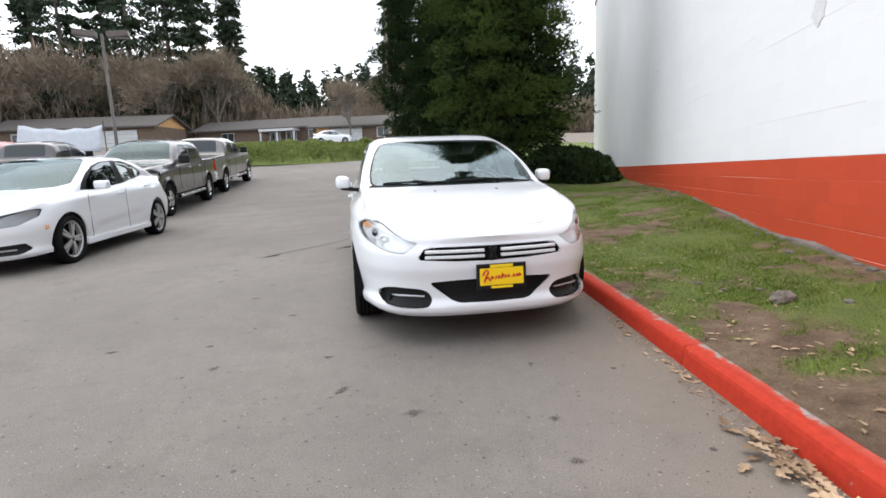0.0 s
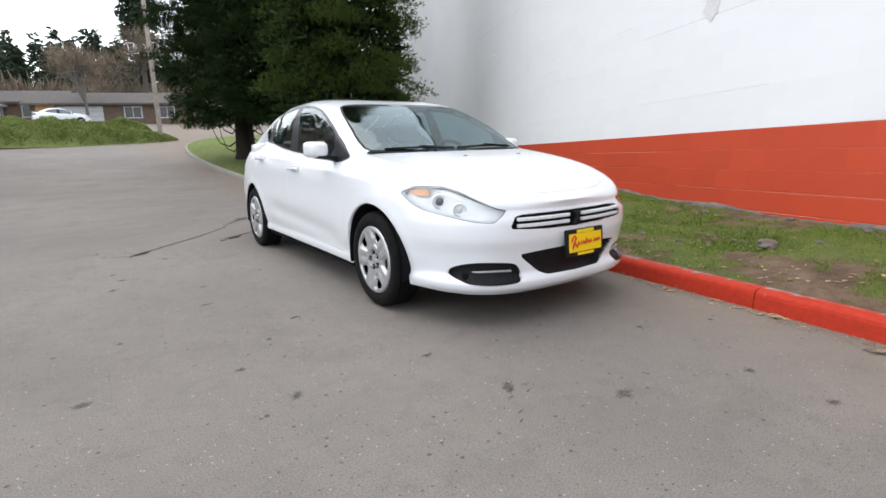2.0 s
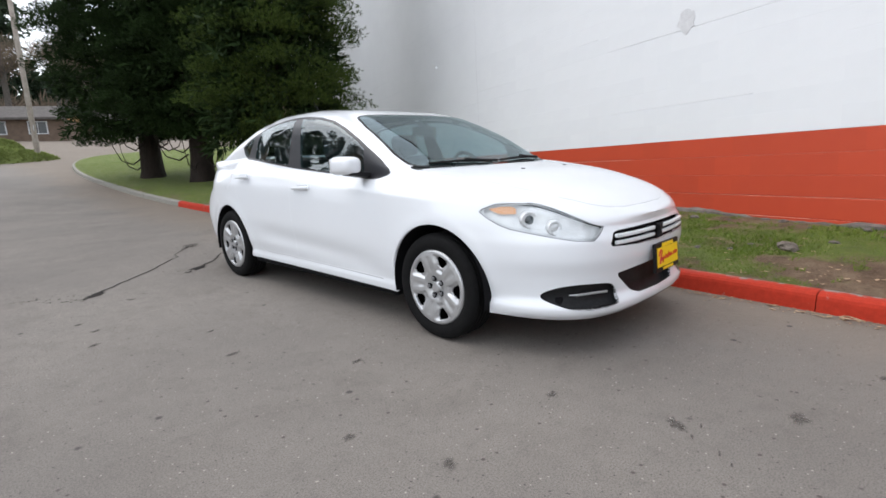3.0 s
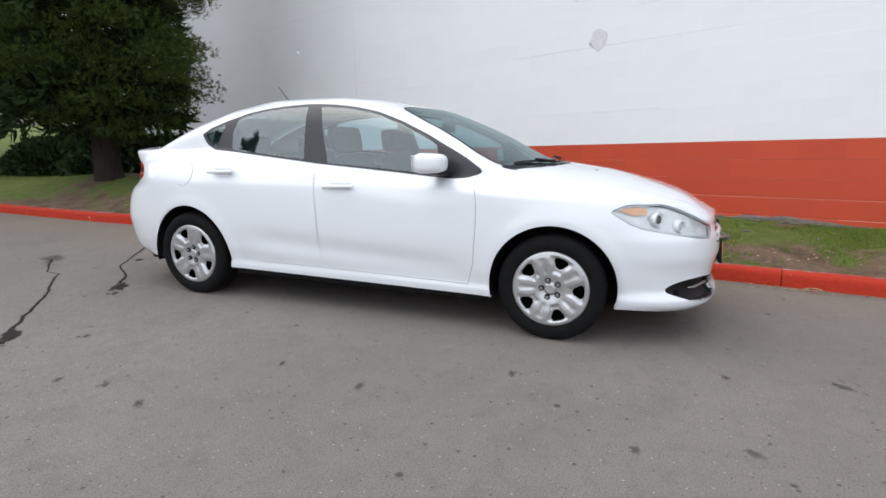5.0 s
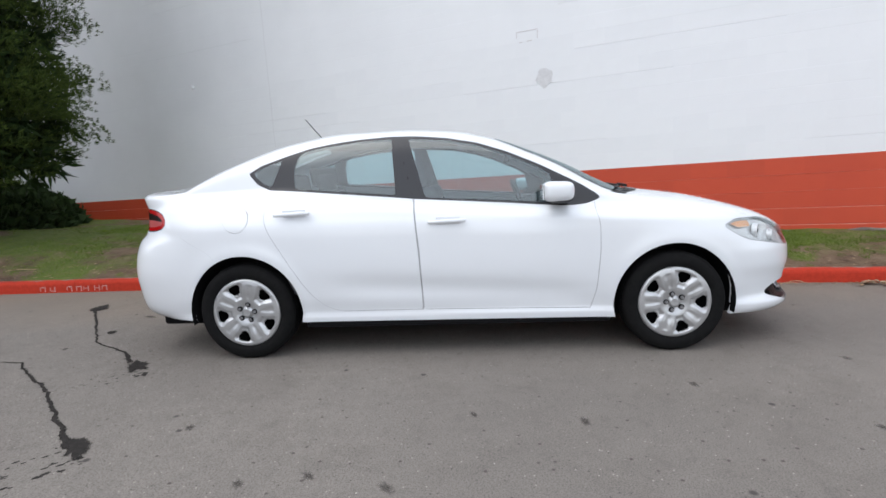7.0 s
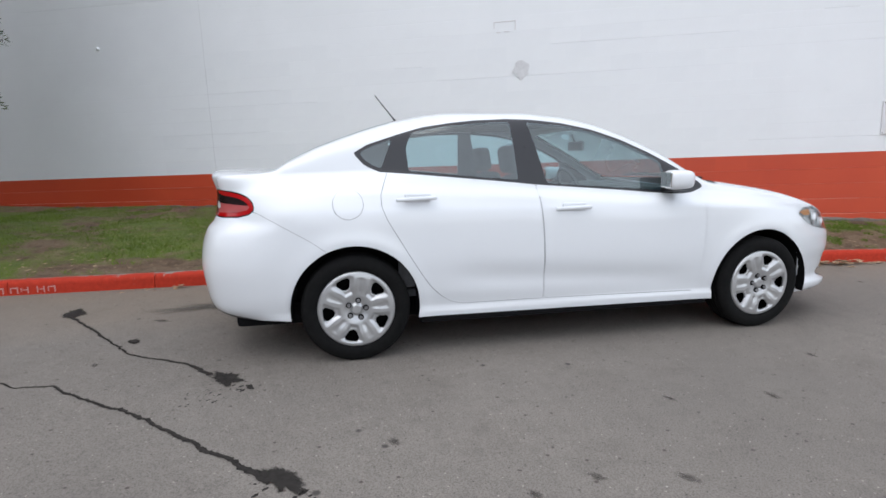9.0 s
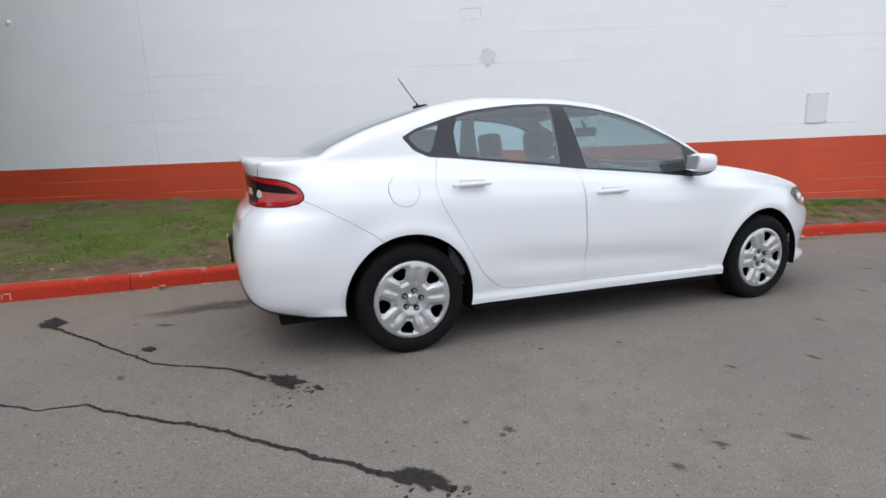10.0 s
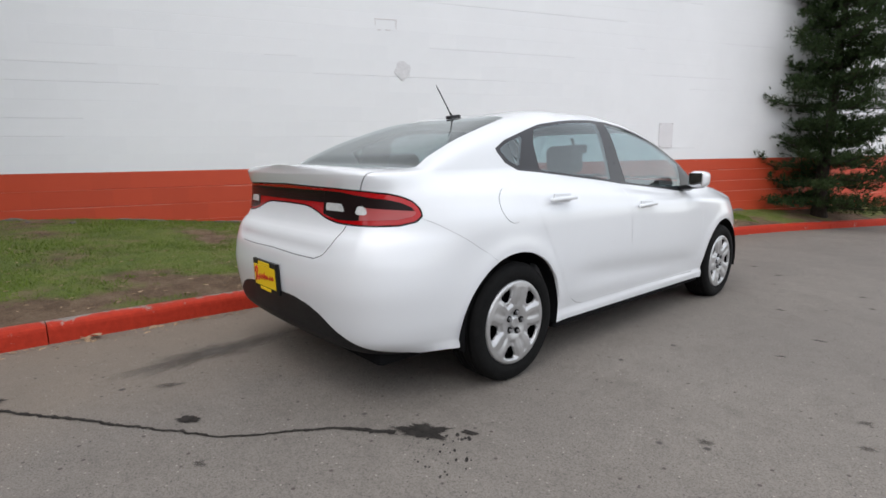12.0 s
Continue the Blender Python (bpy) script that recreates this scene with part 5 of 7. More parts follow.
def cabin(car):
    """Seats, dashboard, wheel, shelf and trim seen through the glass."""
    def seat(x, y, name="front_seat", rear=False):
        s = new(name)
        s.parent = car
        w = 0.50 if not rear else 1.22
        bm = bmesh.new()
        box(bm, w, 0.5, 0.16, Matrix.Translation((x, y - 0.18, 0.46)), 0.05, 3)
        part("cushion", bm, M["cloth"], s, smooth=True)
        bm = bmesh.new()
        box(bm, w, 0.15, 0.60, Matrix.Translation((x, y + 0.16, 0.76)) @ Matrix.Rotation(radians(-16), 4, "X"), 0.055, 3)
        for v in bm.verts:
            if not rear:
                v.co.x = x + (v.co.x - x) * (1 - 0.28 * max(0, (v.co.z - 0.78) / 0.3))
        part("backrest", bm, M["cloth"], s, smooth=True)
        for hx in ((x,) if not rear else (x - 0.36, x + 0.36)):
            bm = bmesh.new()
            box(bm, 0.26, 0.115, 0.19, Matrix.Translation((hx, y + 0.28, 1.155 if not rear else 1.09)) @ Matrix.Rotation(radians(-10), 4, "X"), 0.055, 5)
            part("headrest", bm, M["cloth"], s, smooth=True)
    seat(-0.37, -0.02)
    seat(0.37, -0.02)
    seat(0.0, 0.83, "rear_seat", True)
    bm = bmesh.new()
    box(bm, 1.36, 0.42, 0.24, Matrix.Translation((0, -0.86, 0.84)), 0.07, 3)
    part("dashboard", bm, M["interior"], car, "dark dashboard", True)
    bm = bmesh.new()
    pts = [Vector((0.185 * math.cos(a), 0.185 * math.sin(a), 0)) for a in np.linspace(0, 2 * math.pi, 27)]
    for a, b in zip(pts[:-1], pts[1:]):
        rod(bm, a, b, 0.015, n=6)
    rod(bm, (-0.18, 0, 0), (0.18, 0, 0), 0.014, n=6)
    rod(bm, (0, 0, 0), (0, -0.18, 0), 0.014, n=6)
    w = part("steering_wheel", bm, M["interior"], car)
    w.matrix_basis = Matrix.Translation((0.37, -0.54, 0.90)) @ Matrix.Rotation(radians(66), 4, "X")
    bm = bmesh.new()
    box(bm, 1.2, 0.52, 0.03, Matrix.Translation((0, 1.36, 1.03)), 0.01)
    part("parcel_shelf", bm, M["interior"], car)
    bm = bmesh.new()
    box(bm, 1.5, 2.0, 0.05, Matrix.Translation((0, 0.1, 0.36)))
    part("cabin_floor", bm, M["interior"], car)
    for sgn in (1, -1):
        bm = bmesh.new()
        box(bm, 0.05, 1.95, 0.52, Matrix.Translation((sgn * 0.775, 0.12, 0.66)), 0.02)
        part("door_lining", bm, M["interior"], car)
        bm = bmesh.new()
        box(bm, 0.04, 0.24, 0.18, Matrix.Translation((sgn * 0.59, 1.20, 1.16)) @ Matrix.Rotation(radians(-sgn * 24), 4, "Y"), 0.02)
        part("pillar_trim", bm, M["interior"], car)
    bm = bmesh.new()
    box(bm, 0.80, 1.05, 0.02, Matrix.Translation((0, 0.50, 1.385)), 0.008)
    part("headlining", bm, mottled("pale_headlining", (0.30, 0.30, 0.29), (0.36, 0.36, 0.35), 30, 0.9), car)
    bm = bmesh.new()
    box(bm, 0.24, 0.03, 0.07, Matrix.Translation((0, -0.40, 1.25)), 0.012, 2)
    rod(bm, (0, -0.40, 1.28), (0, -0.36, 1.34), 0.012, n=8)
    part("inner_mirror", bm, M["interior"], car)


_plan = curve_through(DART["plan"], 250)
DART_PLAN = (_plan, np.r_[0, np.cumsum(np.linalg.norm(np.diff(_plan, axis=0), axis=1))])


def A0(x, y):
    return float(DART_PLAN[1][np.argmin((_plan[:, 0] - x) ** 2 + (_plan[:, 1] - y) ** 2)])


# ---- plants ----
def leaf_cloud(name, centres, ways, size, leaves, mat, parent, seed, narrow=0.22, kind="", spread=0.8):
    """Many small tufts of pointed leaves: each leaf two triangles, folded along its rib."""
    rng = np.random.default_rng(seed)
    n = len(centres)
    size = np.broadcast_to(np.asarray(size, float), (n,))
    way = np.repeat(np.asarray(ways, float), leaves, 0) + rng.normal(0, spread, (n * leaves, 3))
    way /= np.maximum(np.linalg.norm(way, axis=1, keepdims=True), 1e-6)
    base = np.repeat(np.asarray(centres, float), leaves, 0)
    length = np.repeat(size, leaves) * rng.uniform(0.6, 1.25, n * leaves)
    base = base + rng.normal(0, 0.22, base.shape) * length[:, None]
    across = np.cross(way, rng.normal(0, 1, way.shape))
    across /= np.maximum(np.linalg.norm(across, axis=1, keepdims=True), 1e-6)
    up = np.cross(across, way)
    w = (length * narrow)[:, None]
    tip = base + way * length[:, None]
    mid = base + way * length[:, None] * 0.45
    a, b = mid + across * w + up * w * 0.35, mid - across * w + up * w * 0.35
    verts = np.stack([base, a, tip, b], 1).reshape(-1, 3)
    return tagged(fast_mesh(name, verts, 4, mat, parent), kind=kind)


def trunk_mesh(name, points, radii, mat, parent, n=12, flute=0.0, seed=0):
    verts, faces = [], []
    for i, (p, r) in enumerate(zip(points, radii)):
        for j in range(n):
            a = 2 * math.pi * j / n
            k = r * (1 + flute * noise.noise((math.cos(a) * 2 + seed, math.sin(a) * 2, p[2] * 0.7)))
            verts.append((p[0] + k * math.cos(a), p[1] + k * math.sin(a), p[2]))
    for i in range(len(points) - 1):
        faces += [(i * n + j, i * n + (j + 1) % n, (i + 1) * n + (j + 1) % n, (i + 1) * n + j) for j in range(n)]
    faces.append(tuple((len(points) - 1) * n + j for j in range(n)))
    return mesh_object(name, verts, faces, mat, parent, smooth=True)


def dense_conifer(m, height, radius, skirt, seed, label, boughs=420, leaf=0.07, limbs=9, mat="sequoia", thick=1.0, narrow=0.55, fine=11, clump=1.0):
    """A broad evergreen: many separate lumpy boughs of fine upturned sprays on an uneven cone, over a tapered trunk with a few low bent limbs."""
    rng = np.random.default_rng(seed)
    tree = thing("evergreen_tree", m, label, "tree", "evergreens by the lot")
    zs = [-0.15, 0.0, 0.25, 0.8, 2, 5, height * 0.95]
    trunk_mesh("trunk", [(0, 0, z) for z in zs], [r * thick for r in (0.54, 0.46, 0.40, 0.36, 0.30, 0.19, 0.02)], M["bark"], tree, 16, 0.25, seed)
    for k in range(limbs):
        bm = bmesh.new()
        a = rng.uniform(0, 2 * math.pi)
        d = Vector((math.cos(a), math.sin(a), 0))
        z = rng.uniform(0.45, 1.2)
        p = [d * 0.33 + Vector((0, 0, z)), d * 0.6 + Vector((0, 0, z - 0.18)), d * 0.95 + Vector((0, 0, z - 0.05)), d * 1.15 + Vector((0, 0, z + 0.4)), d * 1.3 + Vector((0, 0, z + 1.3))]
        for i in range(4):
            rod(bm, p[i], p[i + 1], 0.026 - i * 0.005, 0.021 - i * 0.005, 6)
        part("low_limb", bm, M["bark"], tree)
    pts, ways = [], []
    for k in range(boughs):
        q = rng.uniform(0, 1) ** 0.95
        z = skirt + q * (height - skirt)
        shape = min(1.0, q / 0.10 * 0.35 + 0.65) * (1 - max(0, q - 0.12) / 0.88) ** narrow
        a = rng.uniform(0, 2 * math.pi)
        lobe = 1 + 0.20 * noise.noise((math.cos(a) * 1.6 + seed, math.sin(a) * 1.6, z * 0.6)) + rng.uniform(-0.22, 0.0)
        d = np.array([math.cos(a), math.sin(a), 0.0])
        side = np.array([-d[1], d[0], 0.0])
        c = d * (radius * shape * lobe) + np.array([0, 0, z])
        size = rng.uniform(0.30, 0.56) * clump
        n = int(66 * (size / 0.34) ** 2)
        ball = rng.normal(0, 1, (n, 3))
        ball /= np.linalg.norm(ball, axis=1, keepdims=True)
        ball *= rng.uniform(0.35, 1.0, n)[:, None]
        ball[:, 2] = np.abs(ball[:, 2]) * 1.1 - 0.35
        pts.append(c + (ball[:, :1] * d * 1.15 + ball[:, 1:2] * side * 0.9 + ball[:, 2:3] * np.array([0, 0, 0.75])) * size)
        ways.append(ball[:, :1] * d + ball[:, 1:2] * side + d * 0.55 + np.array([0, 0, 0.55]) + ball[:, 2:3] * np.array([0, 0, 0.5]))
    pts, ways = np.vstack(pts), np.vstack(ways)
    ways /= np.linalg.norm(ways, axis=1, keepdims=True)
    leaf_cloud("crown", pts, ways, leaf, fine, M[mat], tree, seed, 0.10, spread=0.38)
    # inner boughs; the dark foliage colour paints the near tree's inner shade
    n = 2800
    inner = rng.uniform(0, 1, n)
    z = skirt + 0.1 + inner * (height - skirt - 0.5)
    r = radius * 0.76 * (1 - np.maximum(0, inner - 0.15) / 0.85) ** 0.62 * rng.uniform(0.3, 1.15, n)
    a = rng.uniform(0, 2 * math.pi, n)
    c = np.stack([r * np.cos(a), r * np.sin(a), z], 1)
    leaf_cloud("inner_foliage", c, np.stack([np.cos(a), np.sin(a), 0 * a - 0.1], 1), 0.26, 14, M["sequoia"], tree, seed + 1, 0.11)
    return tree


def layered_pine(m, height, seed, label):
    """A pine with heavy layered boughs turned up at their ends, dense with narrow gaps."""
    rng = np.random.default_rng(seed)
    tree = thing("pine_tree", m, label, "tree")
    trunk_mesh("trunk", [(0.03 * math.sin(z * 2), 0, z) for z in (-0.15, 0.1, 0.6, 1.5, 3, height)], [0.17, 0.13, 0.11, 0.09, 0.07, 0.01], M["bark"], tree, 12, 0.2, seed)
    pts, ways = [], []
    whorls = [rng.uniform(0.72, 1.12) for _ in range(14)]
    for k in range(112):
        z = 0.28 + (height - 0.5) * (k // 8) / 13.5 + rng.uniform(-0.12, 0.12)
        reach = (1.42 - 0.45 * z / height) * whorls[k // 8] * rng.uniform(0.72, 1.12)
        a = k * 2.4 + rng.uniform(-0.4, 0.4)
        d = np.array([math.cos(a), math.sin(a), 0.0])
        side = np.array([-d[1], d[0], 0.0])
        base = np.array([0, 0, z])
        mid = base + d * reach * 0.6 + np.array([0, 0, rng.uniform(-0.12, 0.05)])
        tip = base + d * reach + np.array([0, 0, rng.uniform(0.02, 0.30)])
        bm = bmesh.new()
        rod(bm, base, mid, 0.020, 0.013, 5)
        rod(bm, mid, tip, 0.013, 0.005, 5)
        part("limb", bm, M["bark"], tree)
        n = 110
        s = rng.uniform(0.1, 1.0, n)[:, None]
        c = np.where(s < 0.6, base + (mid - base) * s / 0.6, mid + (tip - mid) * (s - 0.6) / 0.4)
        c = c + side * rng.normal(0, 0.19, (n, 1)) * (1.2 - 0.7 * s) + np.array([0, 0, 1.0]) * rng.normal(0.02, 0.050, (n, 1))
        pts.append(c)
        ways.append(np.tile(d * 0.75 + np.array([0, 0, 0.6]), (n, 1)) + rng.normal(0, 0.3, (n, 3)))
    leaf_cloud("crown", np.vstack(pts), np.vstack(ways), 0.082, 11, M["pine"], tree, seed, 0.085, spread=0.6)
    return tree


def tall_fir(name, m, height, radius, seed, label, mat, bare=0.25, tiers=34, leaves=22):
    """A tall fir seen far off: tiers of drooping boughs, ragged and open."""
    rng = np.random.default_rng(seed)
    tree = thing(name, m, label, "tree", "far firs")
    trunk_mesh("trunk", [(0, 0, z) for z in (-1.0, 0, height * 0.4, height)], [0.55, 0.42, 0.28, 0.03], M["grey_bark"], tree, 8)
    pts, ways = [], []
    for k in range(tiers):
        q = bare + (1 - bare) * (k + rng.uniform(0, 1)) / tiers
        z = q * height
        reach = radius * min(1, (q - bare) * 8 + 0.5) * (1 - q) ** 0.7 + 0.3
        for j in range(9):
            a = rng.uniform(0, 2 * math.pi)
            rr = reach * rng.uniform(0.6, 1.1)
            d = np.array([math.cos(a), math.sin(a), -0.28])
            s = rng.uniform(0.1, 1.0, leaves)
            c = np.array([0, 0, z]) + d * (rr * s)[:, None] + rng.normal(0, 0.22, (leaves, 3)) * np.array([1.2, 1.2, 0.5])
            pts.append(c)
            ways.append(np.tile(d + np.array([0, 0, -0.2]), (leaves, 1)))
    leaf_cloud("crown", np.vstack(pts), np.vstack(ways), 0.62, 3, mat, tree, seed, 0.20, spread=0.5)
    return tree


def bare_tree(name, m, height, spread, seed, label, twigs=1500, girth=0.0105):
    """A leafless tree: limbs that fork, and a haze of thin twigs."""
    rng = np.random.default_rng(seed)
    tree = thing(name, m, label, "tree", "bare trees")
    bm = bmesh.new()
    ends = []

    def grow(p, d, length, r, level):
        q = p + d * length
        rod(bm, p, q, r, r * 0.7, 6 if level < 2 else 4)
        if level == 4:
            ends.append((np.array(q), np.array(d)))
            return
        for _ in range(3 if level else 4):
            e = (d + Vector(rng.normal(0, 0.42, 3)) * spread + Vector((0, 0, 0.12))).normalized()
            grow(q, e, length * rng.uniform(0.62, 0.8), r * 0.62, level + 1)
    grow(Vector((0, 0, -0.3)), Vector((0, 0, 1)), height * 0.30, height * girth, 0)
    part("trunk", bm, M["grey_bark"], tree)
    k = rng.integers(0, len(ends), twigs)
    c = np.array([ends[i][0] for i in k]) + rng.normal(0, height * 0.045, (twigs, 3))
    w = np.array([ends[i][1] for i in k])
    leaf_cloud("twig_haze", c, w, height * 0.085, 3, M["twig"], tree, seed, 0.028, spread=0.6)
    return tree


def mound_bush(name, m, rx, ry, h, seed, mat, label, category, tufts=1500, size=0.16, kind="", leaves=5):
    """A low mounded shrub or bank of ground cover on its own soil."""
    rng = np.random.default_rng(seed)
    ob = thing(name, m, label, category)
    a = rng.uniform(0, 2 * math.pi, tufts)
    r = np.sqrt(rng.uniform(0, 1, tufts))
    x, y = r * np.cos(a), r * np.sin(a)
    lump = np.array([noise.noise((u * rx * 0.8 + seed, v * ry * 0.8, 0)) + 0.5 * noise.noise((u * rx * 2.6 + seed, v * ry * 2.6, 7)) for u, v in zip(x, y)])
    z = h * np.sqrt(np.maximum(0, 1 - r**2)) * (1 + 0.25 * lump)
    c = np.stack([x * rx, y * ry, z], 1)
    w = np.stack([x / rx, y / ry, z / h**2 * 0.4 + 0.35], 1)
    leaf_cloud("foliage", c, w / np.linalg.norm(w, axis=1, keepdims=True), size, leaves, mat, ob, seed, 0.34)
    v = [(0, 0, h * 0.88)]
    f = []
    for i in range(1, 9):
        q = i / 8
        for j in range(24):
            t = 2 * math.pi * j / 24
            v.append((rx * q * math.cos(t), ry * q * math.sin(t), h * 0.9 * math.sqrt(max(0, 1 - q * q)) * (1 + 0.25 * noise.noise((math.cos(t) * rx * q * 0.8 + seed, math.sin(t) * ry * q * 0.8, 0))) - 0.06))
    f += [(0, 1 + j, 1 + (j + 1) % 24) for j in range(24)]
    for i in range(7):
        f += [(1 + i * 24 + j, 1 + (i + 1) * 24 + j, 1 + (i + 1) * 24 + (j + 1) % 24, 1 + i * 24 + (j + 1) % 24) for j in range(24)]
    mesh_object("inner_mass", v, f, mat, ob, smooth=True)
    return ob


# ---- run: the near place ----
build_ground()
build_verge()
build_kerb()
white_sedan()
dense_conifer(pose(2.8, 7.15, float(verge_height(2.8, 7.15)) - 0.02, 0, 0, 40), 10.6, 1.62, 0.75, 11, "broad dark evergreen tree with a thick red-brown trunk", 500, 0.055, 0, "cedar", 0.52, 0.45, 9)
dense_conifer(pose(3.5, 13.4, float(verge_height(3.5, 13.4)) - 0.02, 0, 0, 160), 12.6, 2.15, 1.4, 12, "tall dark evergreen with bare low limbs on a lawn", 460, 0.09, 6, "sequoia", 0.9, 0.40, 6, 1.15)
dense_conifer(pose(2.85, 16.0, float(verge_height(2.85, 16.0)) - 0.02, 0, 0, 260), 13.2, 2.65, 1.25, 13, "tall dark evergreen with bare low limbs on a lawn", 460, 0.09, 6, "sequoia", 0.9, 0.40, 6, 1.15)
layered_pine(pose(0.0, -8.7, float(verge_height(0.0, -8.7)), 0, 0, 20), 5.4, 21, "dark pine with layered boughs close to a wall")
wall = build_wall()
wall_things(wall)


# ---- marks and litter on the ground ----
ribbon("pavement_crack", [(0.63, 3.47), (0.45, 3.42), (0.30, 3.30), (0.05, 3.10), (-0.07, 3.02), (-0.27, 2.86), (-0.48, 2.71), (-0.56, 2.58), (-0.62, 2.47), (-0.70, 2.34), (-0.80, 2.24), (-0.92, 2.16)], [0.022, 0.013, 0.012, 0.011, 0.009, 0.008, 0.008, 0.012, 0.018], M["tar"], 0.003, "dark sealed crack in grey asphalt", "crack", 1)
ribbon("pavement_crack", [(-0.50, 3.62), (-0.68, 3.38), (-0.86, 3.12), (-0.885, 2.93), (-0.975, 2.84), (-1.09, 2.70), (-1.23, 2.52), (-1.31, 2.40), (-1.44, 2.275), (-1.53, 2.18), (-1.62, 2.09), (-1.73, 1.98), (-1.82, 1.87), (-1.91, 1.79), (-1.99, 1.72)], [0.018, 0.010, 0.005, 0.009, 0.011, 0.011, 0.012, 0.013, 0.020], M["tar"], 0.003, "long dark sealed crack in grey asphalt", "crack", 2)
for k, (x, y, rx, ry, turn, key) in enumerate([
        (0.56, 3.45, 0.12, 0.06, 0.4, "tar"), (-0.98, 2.06, 0.10, 0.05, 0.7, "tar"), (-1.98, 1.68, 0.10, 0.045, 0.7, "tar"), (-0.5, 3.62, 0.2, 0.09, 1.0, "wet"), (0.55, 2.40, 0.40, 0.13, 1.68, "wet"),
        (0.21, 2.73, 0.06, 0.03, 1.0, "wet"), (-0.23, 2.77, 0.05, 0.03, 0.6, "tar"), (-0.62, 2.84, 0.03, 0.02, 0.2, "wet"), (-0.63, -3.10, 0.045, 0.03, 0.3, "wet"), (-0.04, -3.65, 0.03, 0.022, 0.1, "wet"),
        (-1.74, -2.27, 0.035, 0.022, 0.9, "wet"), (-2.5, -1.8, 0.04, 0.025, 0.2, "wet"), (-0.97, -2.76, 0.05, 0.025, 0.9, "wet"), (-1.07, -2.26, 0.03, 0.02, 0.2, "wet"),
        (-1.79, -0.61, 0.035, 0.02, 0.1, "wet"), (-2.29, 0.23, 0.04, 0.02, 0.5, "wet"), (-2.26, 0.81, 0.03, 0.02, 0.5, "wet"), (-1.4, -1.26, 0.035, 0.02, 0.1, "wet"), (-1.87, -1.85, 0.03, 0.02, 0.1, "wet"),
        (-2.21, 0.55, 0.03, 0.02, 0.7, "wet"), (-1.81, 1.25, 0.03, 0.02, 0.3, "wet"), (0.0, -3.31, 0.03, 0.02, 0.3, "wet"), (-1.71, -0.1, 0.03, 0.015, 0.4, "wet"), (-1.12, 1.92, 0.03, 0.015, 0.4, "tar")]):
    blot("ground_stain" if key == "wet" else "tar_spot", x, y, rx * 1.35, ry * 1.35, turn, M["wet" if key == "wet" else "tar_blot"], k + 3, "dark oily stain on worn asphalt" if key == "wet" else "small black tar spot on asphalt")


def kerb_stencil():
    """Faded white stencilled marks on the face of the red kerb, too worn to read."""
    rng = random.Random(17)
    white = mottled("worn_white_stencil_paint", (0.40, 0.05, 0.03), (0.62, 0.50, 0.46), 30, 0.8, 0.2)
    for k, y in enumerate((3.96, 4.045, 4.17, 4.25, 4.36, 4.55, 4.66, 5.63)):
        mark = thing("stencil_mark", Matrix.Translation((float(kerb_x(y)), y, 0.0)), "faded white stencil bars on a red kerb", "marking", "stencil marks on the kerb")
        for j, (dy, dz, sy, sz) in enumerate(((-0.026, 0.052, 0.010, 0.056), (0.0, 0.052 + rng.choice((-0.02, 0.0, 0.02)), 0.044, 0.010), (0.026, 0.052, 0.010, 0.056 * rng.uniform(0.5, 1.0)))):
            bm = bmesh.new()
            box(bm, 0.004, sy, sz, Matrix.Translation((0.012 * (dz + 0.06) / 0.145 - 0.003, dy, dz)) @ Matrix.Rotation(radians(4.7), 4, "Y"))
            part("bar", bm, white, mark)


def leaf_litter():
    """Dry oak leaves blown against the kerb and over the lawn."""
    rng = random.Random(8)
    verts, faces = [], []

    def leaf(x, y, z, size):
        a = rng.uniform(0, 6.3)
        tilt = rng.uniform(-0.5, 0.5)
        prof = [(0, 0.0), (0.2, 0.14), (0.32, 0.07), (0.45, 0.27), (0.58, 0.12), (0.7, 0.28), (0.8, 0.12), (1.0, 0.03)]
        k = len(verts)
        for u, w in prof:
            for s in (1, 0, -1):
                px, py = size * (u - 0.5), size * w * s
                pz = size * (0.12 * (1 - abs(2 * u - 1)) * (1 if s else 0) + 0.22 * (u - 0.5) ** 2 + 0.15 * abs(s) * w + tilt * (u - 0.3) * 0.35)
                verts.append((x + px * math.cos(a) - py * math.sin(a), y + px * math.sin(a) + py * math.cos(a), z + 0.003 + 0.7 * abs(pz)))
        for i in range(len(prof) - 1):
            for j in (0, 1):
                faces.append((k + i * 3 + j, k + i * 3 + j + 1, k + i * 3 + 4 + j, k + i * 3 + 3 + j))

    for _ in range(46):      # pile in the gutter
        y = rng.gauss(-3.9, 0.16)
        x = float(kerb_x(y)) - abs(rng.gauss(0.0, 0.09)) - 0.03
        leaf(x, y, rng.uniform(0, 0.035), rng.uniform(0.05, 0.11))
    for _ in range(60):      # along the kerb
        y = rng.choice([rng.uniform(-3.2, -1.6), rng.uniform(-6.5, -1.5), rng.uniform(1.5, 3.6)])
        leaf(float(kerb_x(y)) - abs(rng.gauss(0, 0.05)) - 0.025, y, 0.0, rng.uniform(0.03, 0.07))
    leaf(1.31, 2.93, 0.0, 0.13)
    leaf(1.29, 2.88, 0.02, 0.10)
    for _ in range(760):     # on the lawn
        y = rng.uniform(-6.5, 6)
        k, w = float(kerb_x(y)), float(wall_x(y))
        x = k + 0.16 + abs(rng.gauss(0, 0.28)) * (w - k)
        if x < w - 0.05:
            leaf(x, y, float(verge_height(x, y)) + 0.002, rng.uniform(0.015, 0.06))
    ob = mesh_object("leaf_litter", verts, faces, M["litter"], label="dry brown oak leaves along a kerb and lawn")
    tagged(ob, category="leaves", kind="stuff")


